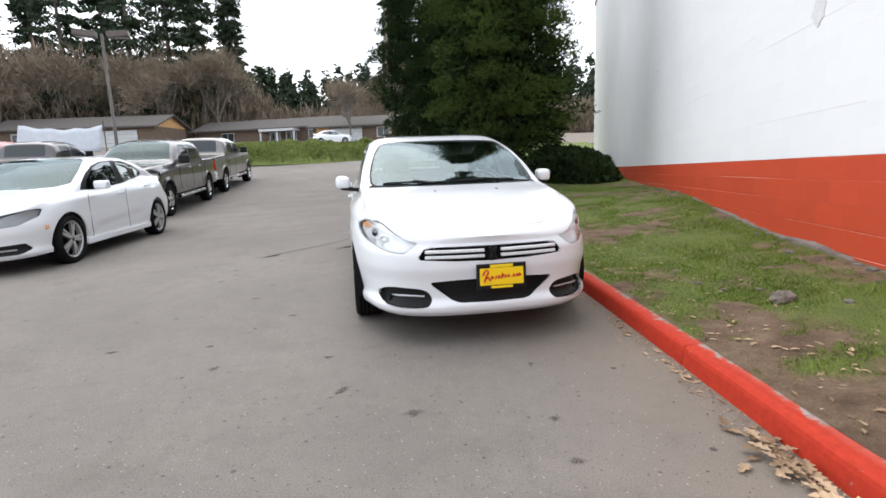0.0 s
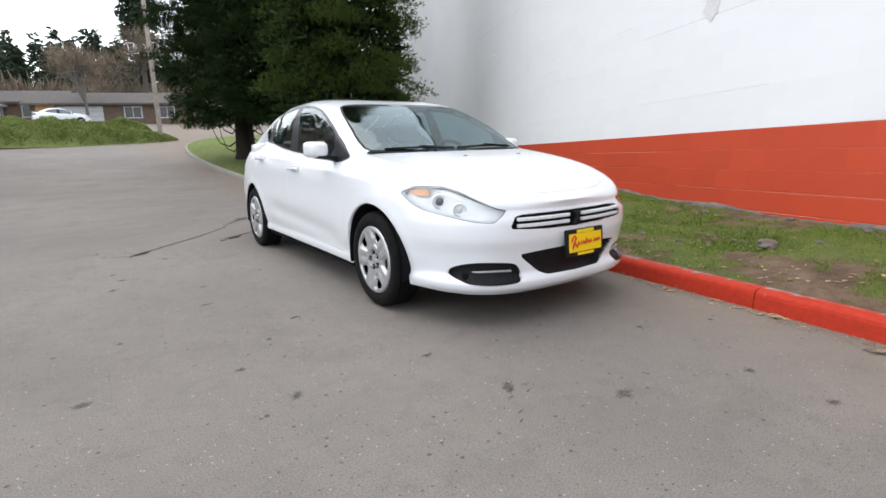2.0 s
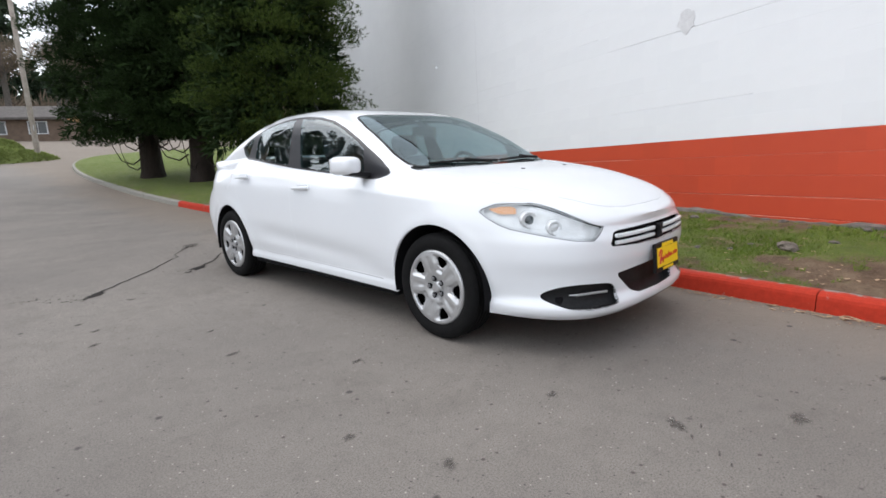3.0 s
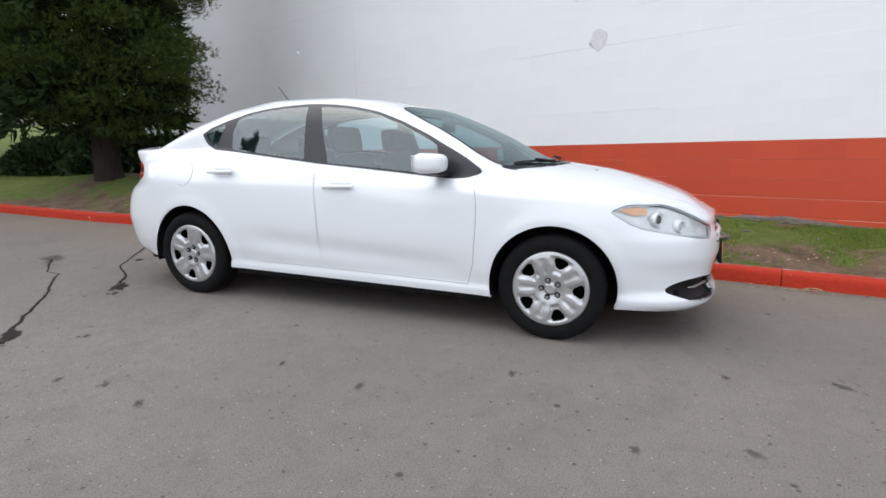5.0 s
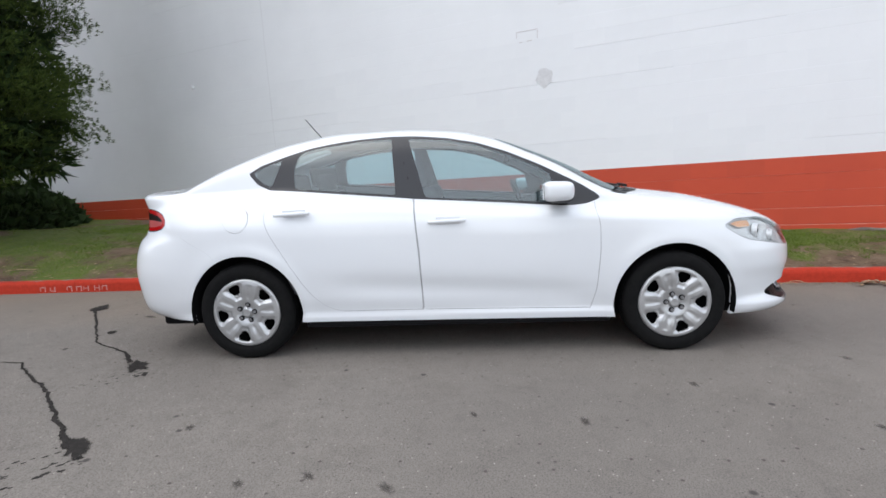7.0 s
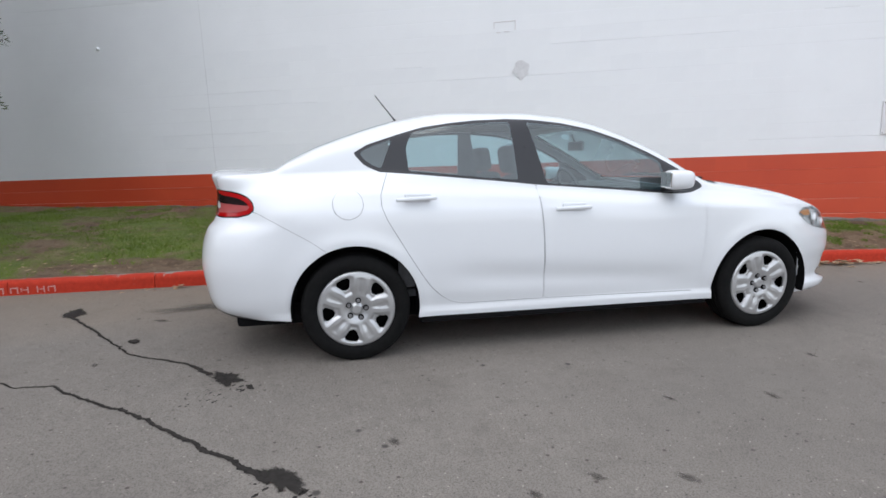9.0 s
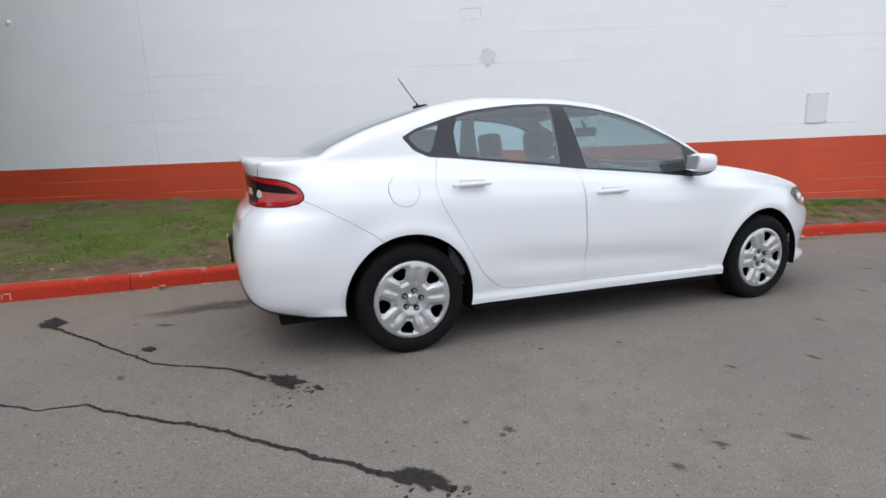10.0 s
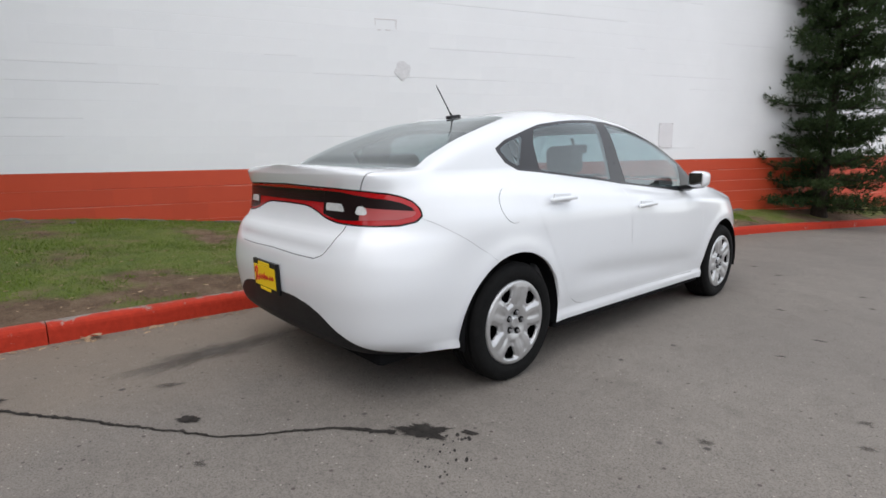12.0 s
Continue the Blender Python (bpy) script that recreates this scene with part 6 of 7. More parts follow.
def grass_blades():
    """Short uneven blades where the lawn is green."""
    rng = np.random.default_rng(5)
    n = 210000
    y = np.where(rng.uniform(0, 1, n) < 0.75, rng.uniform(-7, 6, n), rng.uniform(6, 24, n))
    k = kerb_x(y) + 0.15
    w = np.where(y < 12, wall_x(y), k + 8)
    x = k + (w - k) * rng.uniform(0, 1, n)
    keep = np.array([bare_soil(a, b) < 0.52 + 0.32 * noise.noise((a * 7, b * 7, 1.0)) for a, b in zip(x, y)])
    x, y = x[keep], y[keep]
    z = verge_height(x, y) - 0.005
    m = len(x)
    a = rng.uniform(0, 6.28, m)
    h = rng.uniform(0.010, 0.032, m)
    lean = rng.normal(0, 0.6, (m, 2)) * h[:, None]
    wx, wy = np.cos(a) * 0.0032, np.sin(a) * 0.0032
    verts = np.stack([np.stack([x - wx, y - wy, z], 1), np.stack([x + wx, y + wy, z], 1), np.stack([x + lean[:, 0], y + lean[:, 1], z + h], 1)], 1).reshape(-1, 3)
    tagged(fast_mesh("grass", verts, 3, M["blade"]), "short patchy green grass blades", "grass", kind="stuff")


def wall_footing():
    """Rough grey footing that shows where the soil has sunk along the wall."""
    verts, faces = [], []
    n = 260
    for i in range(n):
        y = -7.5 + 15 * i / (n - 1)
        x = float(wall_x(y))
        show = 0.02 + 0.05 * noise.noise((y * 1.1, 3, 0)) + 0.03 * noise.noise((y * 6, 1, 0)) - 0.03 * float(smooth_step(0, 4, y))
        g = float(verge_height(x - 0.03, y))
        for d, z in ((0.07 + 0.03 * noise.noise((y * 7, 0, 2)), -0.05), (0.05 + 0.02 * noise.noise((y * 9, 0, 4)), 0.6 * show), (0.012, show), (-0.03, show)):
            verts.append((x - d * 0.938, y + d * 0.347, g + z))
    for i in range(n - 1):
        faces += [(i * 4 + j, (i + 1) * 4 + j, (i + 1) * 4 + j + 1, i * 4 + j + 1) for j in range(3)]
    ob = mesh_object("wall_footing", verts, faces, M["stone"], label="rough grey concrete footing under a red wall")
    tagged(ob, category="footing", kind="structure")


def lumpy(name, m, sx, sy, sz, seed, mat, label, category, rough=0.35):
    bm = bmesh.new()
    bmesh.ops.create_icosphere(bm, subdivisions=3, radius=1.0)
    for v in bm.verts:
        k = 1 + rough * noise.noise(v.co * 1.7 + Vector((seed, 0, 0))) + rough * 0.4 * noise.noise(v.co * 5 + Vector((seed, 3, 0)))
        v.co = Vector((v.co.x * sx * k, v.co.y * sy * k, v.co.z * sz * k))
    ob = part(name, bm, mat)
    ob.matrix_world = m
    return tagged(ob, label, category)


kerb_stencil()
leaf_litter()
grass_blades()
wall_footing()
lumpy("tree_stump", pose(1.88, -2.55, float(verge_height(1.88, -2.55)) + 0.012, 0, 0, 30), 0.12, 0.07, 0.04, 4, M["stump"], "low weathered tree stump in grass", "stump")
rng_s = random.Random(12)
for k in range(26):
    yy = rng_s.choice([rng_s.uniform(-4, 1), rng_s.uniform(2.5, 6.5)])
    xx = float(wall_x(yy)) - rng_s.uniform(0.08, 0.3)
    if k < 8:
        yy = rng_s.uniform(-3.4, -0.5)
        xx = float(kerb_x(yy)) + rng_s.uniform(0.6, 1.7)
    r = rng_s.uniform(0.012, 0.034)
    lumpy("stone", pose(xx, yy, float(verge_height(xx, yy)) + r * 0.2, 0, 0, k * 40), r * 1.4, r, r * 0.6, k, M["stone"], "small pale broken stone on the ground", "stone")
for x, y, l, a in ((1.75, 5.3, 0.32, 0.35), (0.80, -3.1, 0.12, 0.2)):
    bm = bmesh.new()
    p = [Vector((l * (t - 0.5), 0.03 * math.sin(t * 5), 0.012 + 0.02 * math.sin(t * 3.1))) for t in np.linspace(0, 1, 6)]
    for q, r in zip(p[:-1], p[1:]):
        rod(bm, q, r, 0.005, 0.004, 6)
    ob = part("fallen_twig", bm, M["litter"])
    ob.matrix_world = Matrix.Translation((x, y, (float(verge_height(x, y)) if x > 1 else 0.0) + 0.008)) @ Matrix.Rotation(a + math.pi / 2, 4, "Z")
    tagged(ob, "pale dry fallen twig on the lawn", "twig")
mound_bush("shrub", pose(5.1, 9.0, float(verge_height(5.1, 9.0)) - 0.05), 1.6, 1.35, 0.66, 31, M["shrub"], "low dark evergreen shrub beside a wall", "shrub", 2600, 0.19)
mound_bush("shrub", pose(6.6, 12.3, float(verge_height(6.6, 12.3)) - 0.05), 1.9, 1.5, 0.85, 32, M["shrub"], "low dark evergreen shrub beside a wall", "shrub", 3600, 0.13)
mound_bush("shrub", pose(4.6, 11.2, float(verge_height(4.6, 11.2)) - 0.05), 1.1, 1.0, 0.7, 33, M["shrub"], "low dark evergreen shrub under trees", "shrub", 3600, 0.13)


def splash(x, y, turn, length, width, count, seed):
    """Small dark spatters beside the end of a sealed crack."""
    rng = random.Random(seed)
    verts, faces = [], []
    for _ in range(count):
        u, v = length * rng.random() ** 1.5, width * (rng.random() - 0.35)
        px, py = x + u * math.cos(turn) - v * math.sin(turn), y + u * math.sin(turn) + v * math.cos(turn)
        r, st = rng.uniform(0.003, 0.011), rng.uniform(1.0, 2.6)
        k = len(verts)
        verts.append((px, py, 0.0035))
        for i in range(7):
            a = 2 * math.pi * i / 7
            ru, rv = r * st * math.cos(a) * rng.uniform(0.7, 1.2), r * math.sin(a) * rng.uniform(0.7, 1.2)
            verts.append((px + ru * math.cos(turn) - rv * math.sin(turn), py + ru * math.sin(turn) + rv * math.cos(turn), 0.0025))
        faces += [(k, k + 1 + i, k + 1 + (i + 1) % 7) for i in range(7)]
    ob = mesh_object("tar_spatter", verts, faces, M["tar"], label="fine black tar spatter at the end of a crack")
    tagged(ob, category="stain", kind="stuff")


splash(-1.03, 2.02, 2.3, 0.55, 0.24, 60, 1)
splash(-2.0, 1.66, 2.3, 0.7, 0.28, 70, 2)
# worn tread prints
for k, (x, y) in enumerate([(-0.95, -2.74), (-0.99, -2.79), (-1.03, -2.84), (-0.93, -2.84), (-1.08, -2.95), (-1.12, -3.0)]):
    blot("ground_stain", x, y, 0.026, 0.006, 0.35, M["wet"], 90 + k, "faint dark tread print on asphalt")


def gutter_grit():
    """Broken leaf bits, twigs and grit lying along the kerb."""
    rng = random.Random(31)
    verts, faces = [], []
    for _ in range(900):
        y = rng.choice([rng.uniform(-6.0, -1.2), rng.uniform(-4.6, -2.0), rng.uniform(1.4, 4.2)])
        x = float(kerb_x(y)) - 0.004 - abs(rng.gauss(0, 0.07))
        l, w, a = rng.uniform(0.003, 0.012), rng.uniform(0.0015, 0.005), rng.uniform(0, 3.2)
        c, s = math.cos(a), math.sin(a)
        k, z = len(verts), rng.uniform(0.003, 0.006)
        for u, v, dz in ((-l, -w, 0), (l, -w * 0.6, 0.003), (l * 0.8, w, 0.001), (-l * 0.9, w * 0.7, 0.004)):
            verts.append((x + u * c - v * s, y + u * s + v * c, z + dz))
        faces.append((k, k + 1, k + 2, k + 3))
    ob = mesh_object("gutter_grit", verts, faces, M["litter"], label="dry leaf crumbs and grit along a kerb")
    tagged(ob, category="debris", kind="stuff")


gutter_grit()


# ---- parked vehicles across the lot ----
def scaled(spec, sx, sy, sz, **change):
    s = dict(spec)
    s["plan"] = [(x * sx, y * sy) for x, y in spec["plan"]]
    s["front_zone"], s["rear_zone"] = tuple(v * sy for v in spec["front_zone"]), tuple(v * sy for v in spec["rear_zone"])
    for key in ("front_in", "side_in", "rear_in"):
        s[key] = ([z * sz for z in spec[key][0]], spec[key][1])
    for key in ("edge_z", "centre_z", "bottom"):
        s[key] = ([y * sy for y in spec[key][0]], [z * sz for z in spec[key][1]])
    for key in ("edge_in", "bow", "power", "lean"):
        s[key] = ([y * sy for y in spec[key][0]], spec[key][1])
    s["axles"] = tuple(y * sy for y in spec["axles"])
    s.update(change)
    return s


def parked_saloon(name, m, paint, label, sx, sy, sz, rim=0.225, stations=130):
    """A simpler saloon for the far side of the lot; nose to -y."""
    car = thing(name, m, label, "car", "parked cars")
    spec = scaled(DART, sx, sy, sz)
    skin = body_skin(spec, stations, 22, 30)
    for wy in spec["axles"]:
        _, skin = skin.cut(lambda c: np.maximum(np.hypot(c[1] - wy, c[2] - 0.32) - 0.365, 0.5 - c[0]))
    P = lambda pts: outline([(a * sy, b * sz) for a, b in pts])
    dlo = P([(1.25, 1.165), (1.13, 1.105), (0.74, 1.06), (0.26, 1.0), (-0.55, 0.95), (-0.9, 0.96), (-0.79, 1.06), (-0.57, 1.195), (-0.32, 1.30), (-0.06, 1.36), (0.31, 1.385), (0.62, 1.375), (0.94, 1.33), (1.12, 1.25)])
    frame_skin, skin = skin.cut(lambda c: np.maximum(dlo(c[1], c[2]), 0.5 - c[0]))
    fr = P([(0.228, 1.365), (0.178, 1.015), (-0.32, 0.972), (-0.72, 0.965), (-0.65, 1.1), (-0.32, 1.275), (-0.04, 1.345)])
    rr = P([(1.16, 1.165), (1.05, 1.105), (0.385, 1.03), (0.375, 1.365), (0.83, 1.32), (1.05, 1.25)])
    front_pane, frame_skin = frame_skin.cut(lambda c: fr(c[1], c[2]))
    rear_pane, frame_skin = frame_skin.cut(lambda c: rr(c[1], c[2]))
    T = lambda pts: outline([(a * sx, b * sy) for a, b in pts])
    ws = T([(-0.3, -1.22), (0.3, -1.18), (0.55, -1.06), (0.70, -0.90), (0.66, -0.60), (0.56, -0.25), (0.50, -0.13), (-0.3, -0.10)])
    screen, skin = skin.cut(lambda c: np.maximum(ws(c[0], c[1]), 1.02 - c[4]))
    rw = T([(-0.3, 1.86), (-0.3, 1.13), (0.49, 1.15), (0.58, 1.45), (0.64, 1.74), (0.4, 1.84)])
    back, skin = skin.cut(lambda c: np.maximum(rw(c[0], c[1]), 1.02 - c[4]))
    hl = outline([(0.42 * sx, 0.70 * sz), (0.62 * sx, 0.76 * sz), (0.80 * sx, 0.79 * sz), (0.80 * sx, 0.70 * sz), (0.70 * sx, 0.60 * sz), (0.46 * sx, 0.575 * sz)])
    lamp, skin = skin.cut(lambda c: np.maximum(np.maximum(hl(c[0], c[2]), c[1] + 1.4), c[4] - 1.3))
    gr = outline([(-0.3, 0.50 * sz), (-0.3, 0.68 * sz), (0.30, 0.67 * sz), (0.26, 0.50 * sz)])
    grille, skin = skin.cut(lambda c: np.maximum(np.maximum(gr(c[0], c[2]), c[1] + 1.9), c[4] - 1.0))
    lg = outline([(-0.3, 0.24 * sz), (-0.3, 0.38 * sz), (0.34, 0.37 * sz), (0.30, 0.25 * sz)])
    low, skin = skin.cut(lambda c: np.maximum(lg(c[0], c[2]), c[1] + 1.5))
    fg = outline([(0.44, 0.25 * sz), (0.44, 0.37 * sz), (0.70, 0.38 * sz), (0.74, 0.30 * sz), (0.68, 0.25 * sz)])
    fog, skin = skin.cut(lambda c: np.maximum(fg(c[0], c[2]), c[1] + 1.5))
    tl = outline([(0.5 * sx, 0.86 * sz), (0.5 * sx, 1.0 * sz), (0.9 * sx, 0.98 * sz), (0.9 * sx, 0.86 * sz)])
    tail, skin = skin.cut(lambda c: np.maximum(np.maximum(tl(c[0], c[2]), 1.95 * sy - c[1]), c[4] - 1.0))
    skin.mesh("body_shell", paint, car, "rl", rim=0.02)
    screen.mesh("windscreen", M["far_screen"], car, "rl")
    back.mesh("rear_window", M["far_screen"], car, "rl")
    grille.sunk(0.02).mesh("grille", M["black_trim"], car, "rl", "dark grille")
    low.sunk(0.03).mesh("air_intake", M["black_trim"], car, "rl")
    for z in (0.54, 0.60, 0.65):
        bm = bmesh.new()
        box(bm, 0.52, 0.012, 0.014, Matrix.Translation((0, -2.265 * sy, z * sz)), 0.004, 1)
        part("grille_bar", bm, M["chrome"], car)
    for sgn, sd in ((1, "r"), (-1, "l")):
        frame_skin.mesh("window_frame", M["black_trim"], car, sd, rim=0.02)
        front_pane.mesh("window_pane", M["dark_glass"], car, sd)
        rear_pane.mesh("window_pane", M["dark_glass"], car, sd)
        h = lamp.mesh("headlight", M["lens"], car, sd)
        lamp.sunk(0.05).mesh("lamp_bowl", M["dull_steel"], h, sd)
        fog.sunk(0.03).mesh("fog_surround", M["black_trim"], car, sd)
        tail.mesh("tail_light", M["red_lens"], car, sd, "red tail light")
        bm = bmesh.new()
        box(bm, 0.2, 0.12, 0.12, Matrix.Translation((sgn * 0.98 * sx, -0.64 * sy, 1.02 * sz)), 0.04, 3)
        part("door_mirror", bm, paint, car, smooth=True)
        bm = bmesh.new()
        box(bm, 0.014, 0.13, 0.055, Matrix.Translation((sgn * 0.842 * sx, -1.76 * sy, 0.545 * sz)) @ Matrix.Rotation(radians(14 * sgn), 4, "Z"), 0.003, 1)
        part("side_marker", bm, M["amber"], car, "amber side marker")
        bm = bmesh.new()
        rod(bm, (sgn * 0.46 * sx, -2.21 * sy, 0.31 * sz), (sgn * 0.66 * sx, -2.09 * sy, 0.315 * sz), 0.010, n=6)
        part("fog_strip", bm, M["silver"], car)
        bm = bmesh.new()
        box(bm, 0.05, 2.0 * sy, 0.09, Matrix.Translation((sgn * 0.862 * sx, 0.0, 0.235 * sz)), 0.02, 2)
        part("side_skirt", bm, paint, car)
        for hy, hz in ((0.055, 0.86), (0.98, 0.93)):
            bm = bmesh.new()
            box(bm, 0.02, 0.22, 0.025, Matrix.Translation((sgn * 0.90 * sx, hy * sy, hz * sz)), 0.008)
            part("door_handle", bm, paint, car)
        for hy, z0 in ((0.22, 0.3), (-0.87, 0.3)):
            bm = bmesh.new()
            box(bm, 0.004, 0.007, 0.62 * sz, Matrix.Translation((sgn * 0.893 * sx, hy * sy, 0.6 * sz)))
            part("shut_line", bm, M["seam"], car)
    bm = bmesh.new()
    box(bm, 1.3 * sx, 4.0 * sy, 0.14, Matrix.Translation((0, 0, 0.27)), 0.03)
    part("underbody", bm, M["dark"], car)
    bm = bmesh.new()
    box(bm, 1.4 * sx, 2.6 * sy, 0.55, Matrix.Translation((0, 0.2, 0.65)), 0.05)
    part("cabin_floor", bm, M["interior"], car)
    for x in (-0.36, 0.36):
        bm = bmesh.new()
        box(bm, 0.5, 0.16, 0.5, Matrix.Translation((x * sx, 0.15, 1.0 * sz)) @ Matrix.Rotation(radians(-14), 4, "X"), 0.05, 2)
        box(bm, 0.26, 0.1, 0.18, Matrix.Translation((x * sx, 0.22, 1.2 * sz)), 0.04, 2)
        part("seat_back", bm, M["cloth"], car)
    for sgn in (1, -1):
        for wy in spec["axles"]:
            build_wheel(car, sgn * 0.79 * sx, wy, 0.32, 0.322, rim, 0.215, False)
            bm = bmesh.new()
            box(bm, 0.02, 0.76, 0.6, Matrix.Translation((sgn * 0.6 * sx, wy, 0.45)))
            part("arch_liner", bm, M["dark"], car)
    return car


PICKUP = dict(
    plan=[(0, -2.86), (0.45, -2.85), (0.75, -2.80), (0.90, -2.66), (0.96, -2.35), (0.985, -1.8), (0.985, -0.5), (0.985, 0.9), (0.985, 2.0), (0.975, 2.6), (0.955, 2.78), (0.88, 2.86), (0.5, 2.875), (0, 2.88)],
    front_zone=(-2.7, -2.3), rear_zone=(2.4, 2.75),
    front_in=([0.4, 0.5, 0.62, 0.75, 0.9, 1.05, 1.2], [0.06, 0.0, 0.0, 0.05, 0.06, 0.07, 0.12]),
    side_in=([0.4, 0.5, 0.6, 0.85, 1.0, 1.12, 1.25, 1.4], [0.06, 0.03, 0.01, 0.0, 0.005, 0.015, 0.04, 0.06]),
    rear_in=([0.4, 0.5, 0.6, 0.72, 0.8, 1.1, 1.4], [0.06, 0.0, 0.0, 0.02, 0.06, 0.06, 0.08]),
    edge_z=([-2.86, -2.6, -2.0, -1.2, 0, 1.2, 2.88], [1.10, 1.17, 1.21, 1.23, 1.25, 1.28, 1.28]),
    edge_in=([-2.86, -2.2, -1.2, 0, 1.2, 2.88], [0.10, 0.08, 0.07, 0.06, 0.05, 0.05]),
    bottom=([-2.86, -2.0, 2.0, 2.88], [0.48, 0.50, 0.50, 0.55]),
    centre_z=([-2.86, -2.6, -2.0, -1.3, -1.12, -0.75, -0.4, 0.0, 0.5, 0.95, 1.12, 1.34, 1.42, 1.5, 2.88], [1.12, 1.22, 1.29, 1.32, 1.35, 1.62, 1.81, 1.88, 1.90, 1.88, 1.84, 1.40, 1.31, 1.30, 1.30]),
    bow=([-2.86, -2.2, -1.2, -0.5, 0.2, 1.0, 2.88], [0, 0, -0.12, -0.10, 0, 0, 0]),
    power=([-2.86, -1.4, -0.9, 1.0, 1.5, 2.88], [3.0, 3.2, 3.6, 3.8, 4.0, 4.0]),
    axles=(-1.85, 1.72), axle_z=0.40, arch=0.47, flare=0.03)


def pickup(name, m, paint, label, steps=True):
    """A crew-cab pickup with a covered bed; nose to -y."""
    car = thing(name, m, label, "pickup", "parked cars")
    skin = body_skin(PICKUP, 170, 22, 30)
    for wy in PICKUP["axles"]:
        _, skin = skin.cut(lambda c: np.maximum(np.hypot(c[1] - wy, c[2] - 0.42) - 0.475, 0.5 - c[0]))
    panes = []
    for pts in ([(-0.80, 1.31), (-0.50, 1.62), (-0.30, 1.73), (0.12, 1.76), (0.12, 1.33)], [(0.22, 1.33), (0.22, 1.765), (0.85, 1.75), (0.95, 1.35)]):
        f = outline(pts)
        p, skin = skin.cut(lambda c: np.maximum(f(c[1], c[2]), 0.5 - c[0]))
        panes.append(p)
    ws = outline([(-0.3, -1.20), (0.5, -1.16), (0.80, -1.02), (0.70, -0.6), (0.66, -0.40), (-0.3, -0.46)])
    screen, skin = skin.cut(lambda c: np.maximum(ws(c[0], c[1]), 1.02 - c[4]))
    rw = outline([(-0.3, 1.16), (0.62, 1.16), (0.66, 1.34), (-0.3, 1.34)])
    back, skin = skin.cut(lambda c: np.maximum(rw(c[0], c[1]), 1.02 - c[4]))
    bed = outline([(-0.3, 1.48), (0.86, 1.48), (0.86, 2.80), (-0.3, 2.80)])
    cover, skin = skin.cut(lambda c: np.maximum(bed(c[0], c[1]), 1.02 - c[4]))
    gr = outline([(-0.3, 0.76), (-0.3, 1.07), (0.48, 1.07), (0.42, 0.76)])
    grille, skin = skin.cut(lambda c: np.maximum(np.maximum(gr(c[0], c[2]), c[1] + 2.3), c[4] - 1.0))
    bp = outline([(-0.3, 0.3), (-0.3, 0.70), (1.2, 0.70), (1.2, 0.3)])
    bumper, skin = skin.cut(lambda c: np.maximum(bp(c[0], c[2]), c[1] + 2.45))
    rb, skin = skin.cut(lambda c: np.maximum(bp(c[0], c[2]), 2.6 - c[1]))
    hl = outline([(0.52, 0.82), (0.52, 1.06), (0.95, 1.10), (0.97, 0.95), (0.85, 0.83)])
    lamp, skin = skin.cut(lambda c: np.maximum(np.maximum(hl(c[0], c[2]), c[1] + 2.2), c[4] - 1.0))
    tl = outline([(0.80, 0.85), (0.80, 1.22), (1.0, 1.22), (1.0, 0.85)])
    tail, skin = skin.cut(lambda c: np.maximum(np.maximum(tl(c[0], c[2]), 2.62 - c[1]), c[4] - 1.0))
    skin.mesh("body_shell", paint, car, "rl", rim=0.02)
    cover.mesh("bed_cover", M["black_trim"], car, "rl", "black bed cover")
    screen.mesh("windscreen", M["far_screen"], car, "rl")
    back.mesh("rear_window", M["far_glass"], car, "rl")
    grille.sunk(0.02).mesh("grille", M["black_trim"], car, "rl")
    for k in range(4):
        bm = bmesh.new()
        box(bm, 0.86, 0.02, 0.025, Matrix.Translation((0, -2.82, 0.80 + k * 0.075)), 0.006, 1)
        part("grille_bar", bm, M["chrome"], car)
    bumper.mesh("bumper", M["chrome"], car, "rl", "bright front bumper")
    rb.mesh("rear_bumper", M["chrome"], car, "rl", "bright rear bumper")
    for sgn, sd in ((1, "r"), (-1, "l")):
        for p in panes:
            p.mesh("window_pane", M["far_glass"], car, sd)
        h = lamp.mesh("headlight", M["lens"], car, sd)
        lamp.sunk(0.05).mesh("lamp_bowl", M["reflector"], h, sd)
        tail.mesh("tail_light", M["red_lens"], car, sd, "tall red tail light")
        bm = bmesh.new()
        box(bm, 0.24, 0.12, 0.22, Matrix.Translation((sgn * 1.10, -0.82, 1.36)), 0.04, 3)
        rod(bm, (sgn * 0.94, -0.82, 1.30), (sgn * 1.05, -0.82, 1.32), 0.03, n=8)
        part("door_mirror", bm, M["black_trim"], car)
        if steps:
            bm = bmesh.new()
            rod(bm, (sgn * 0.99, -1.2, 0.42), (sgn * 0.99, 1.1, 0.42), 0.045, n=10)
            part("side_step", bm, M["chrome"], car, "bright side step")
        for y in (-0.95, 0.17, 1.05, 1.40):
            bm = bmesh.new()
            box(bm, 0.006, 0.010, 0.62, Matrix.Translation((sgn * 0.984, y, 0.90)))
            part("shut_line", bm, M["dark"], car)
        for y in (-0.02, 0.92):
            bm = bmesh.new()
            box(bm, 0.03, 0.18, 0.035, Matrix.Translation((sgn * 0.99, y, 1.12)), 0.01)
            part("door_handle", bm, M["chrome"], car)
        for wy in PICKUP["axles"]:
            build_wheel(car, sgn * 0.86, wy, 0.40, 0.40, 0.245, 0.265, False, 0.2, M["chrome"])
            bm = bmesh.new()
            box(bm, 0.02, 1.0, 0.8, Matrix.Translation((sgn * 0.66, wy, 0.6)))
            part("arch_liner", bm, M["dark"], car)
    bm = bmesh.new()
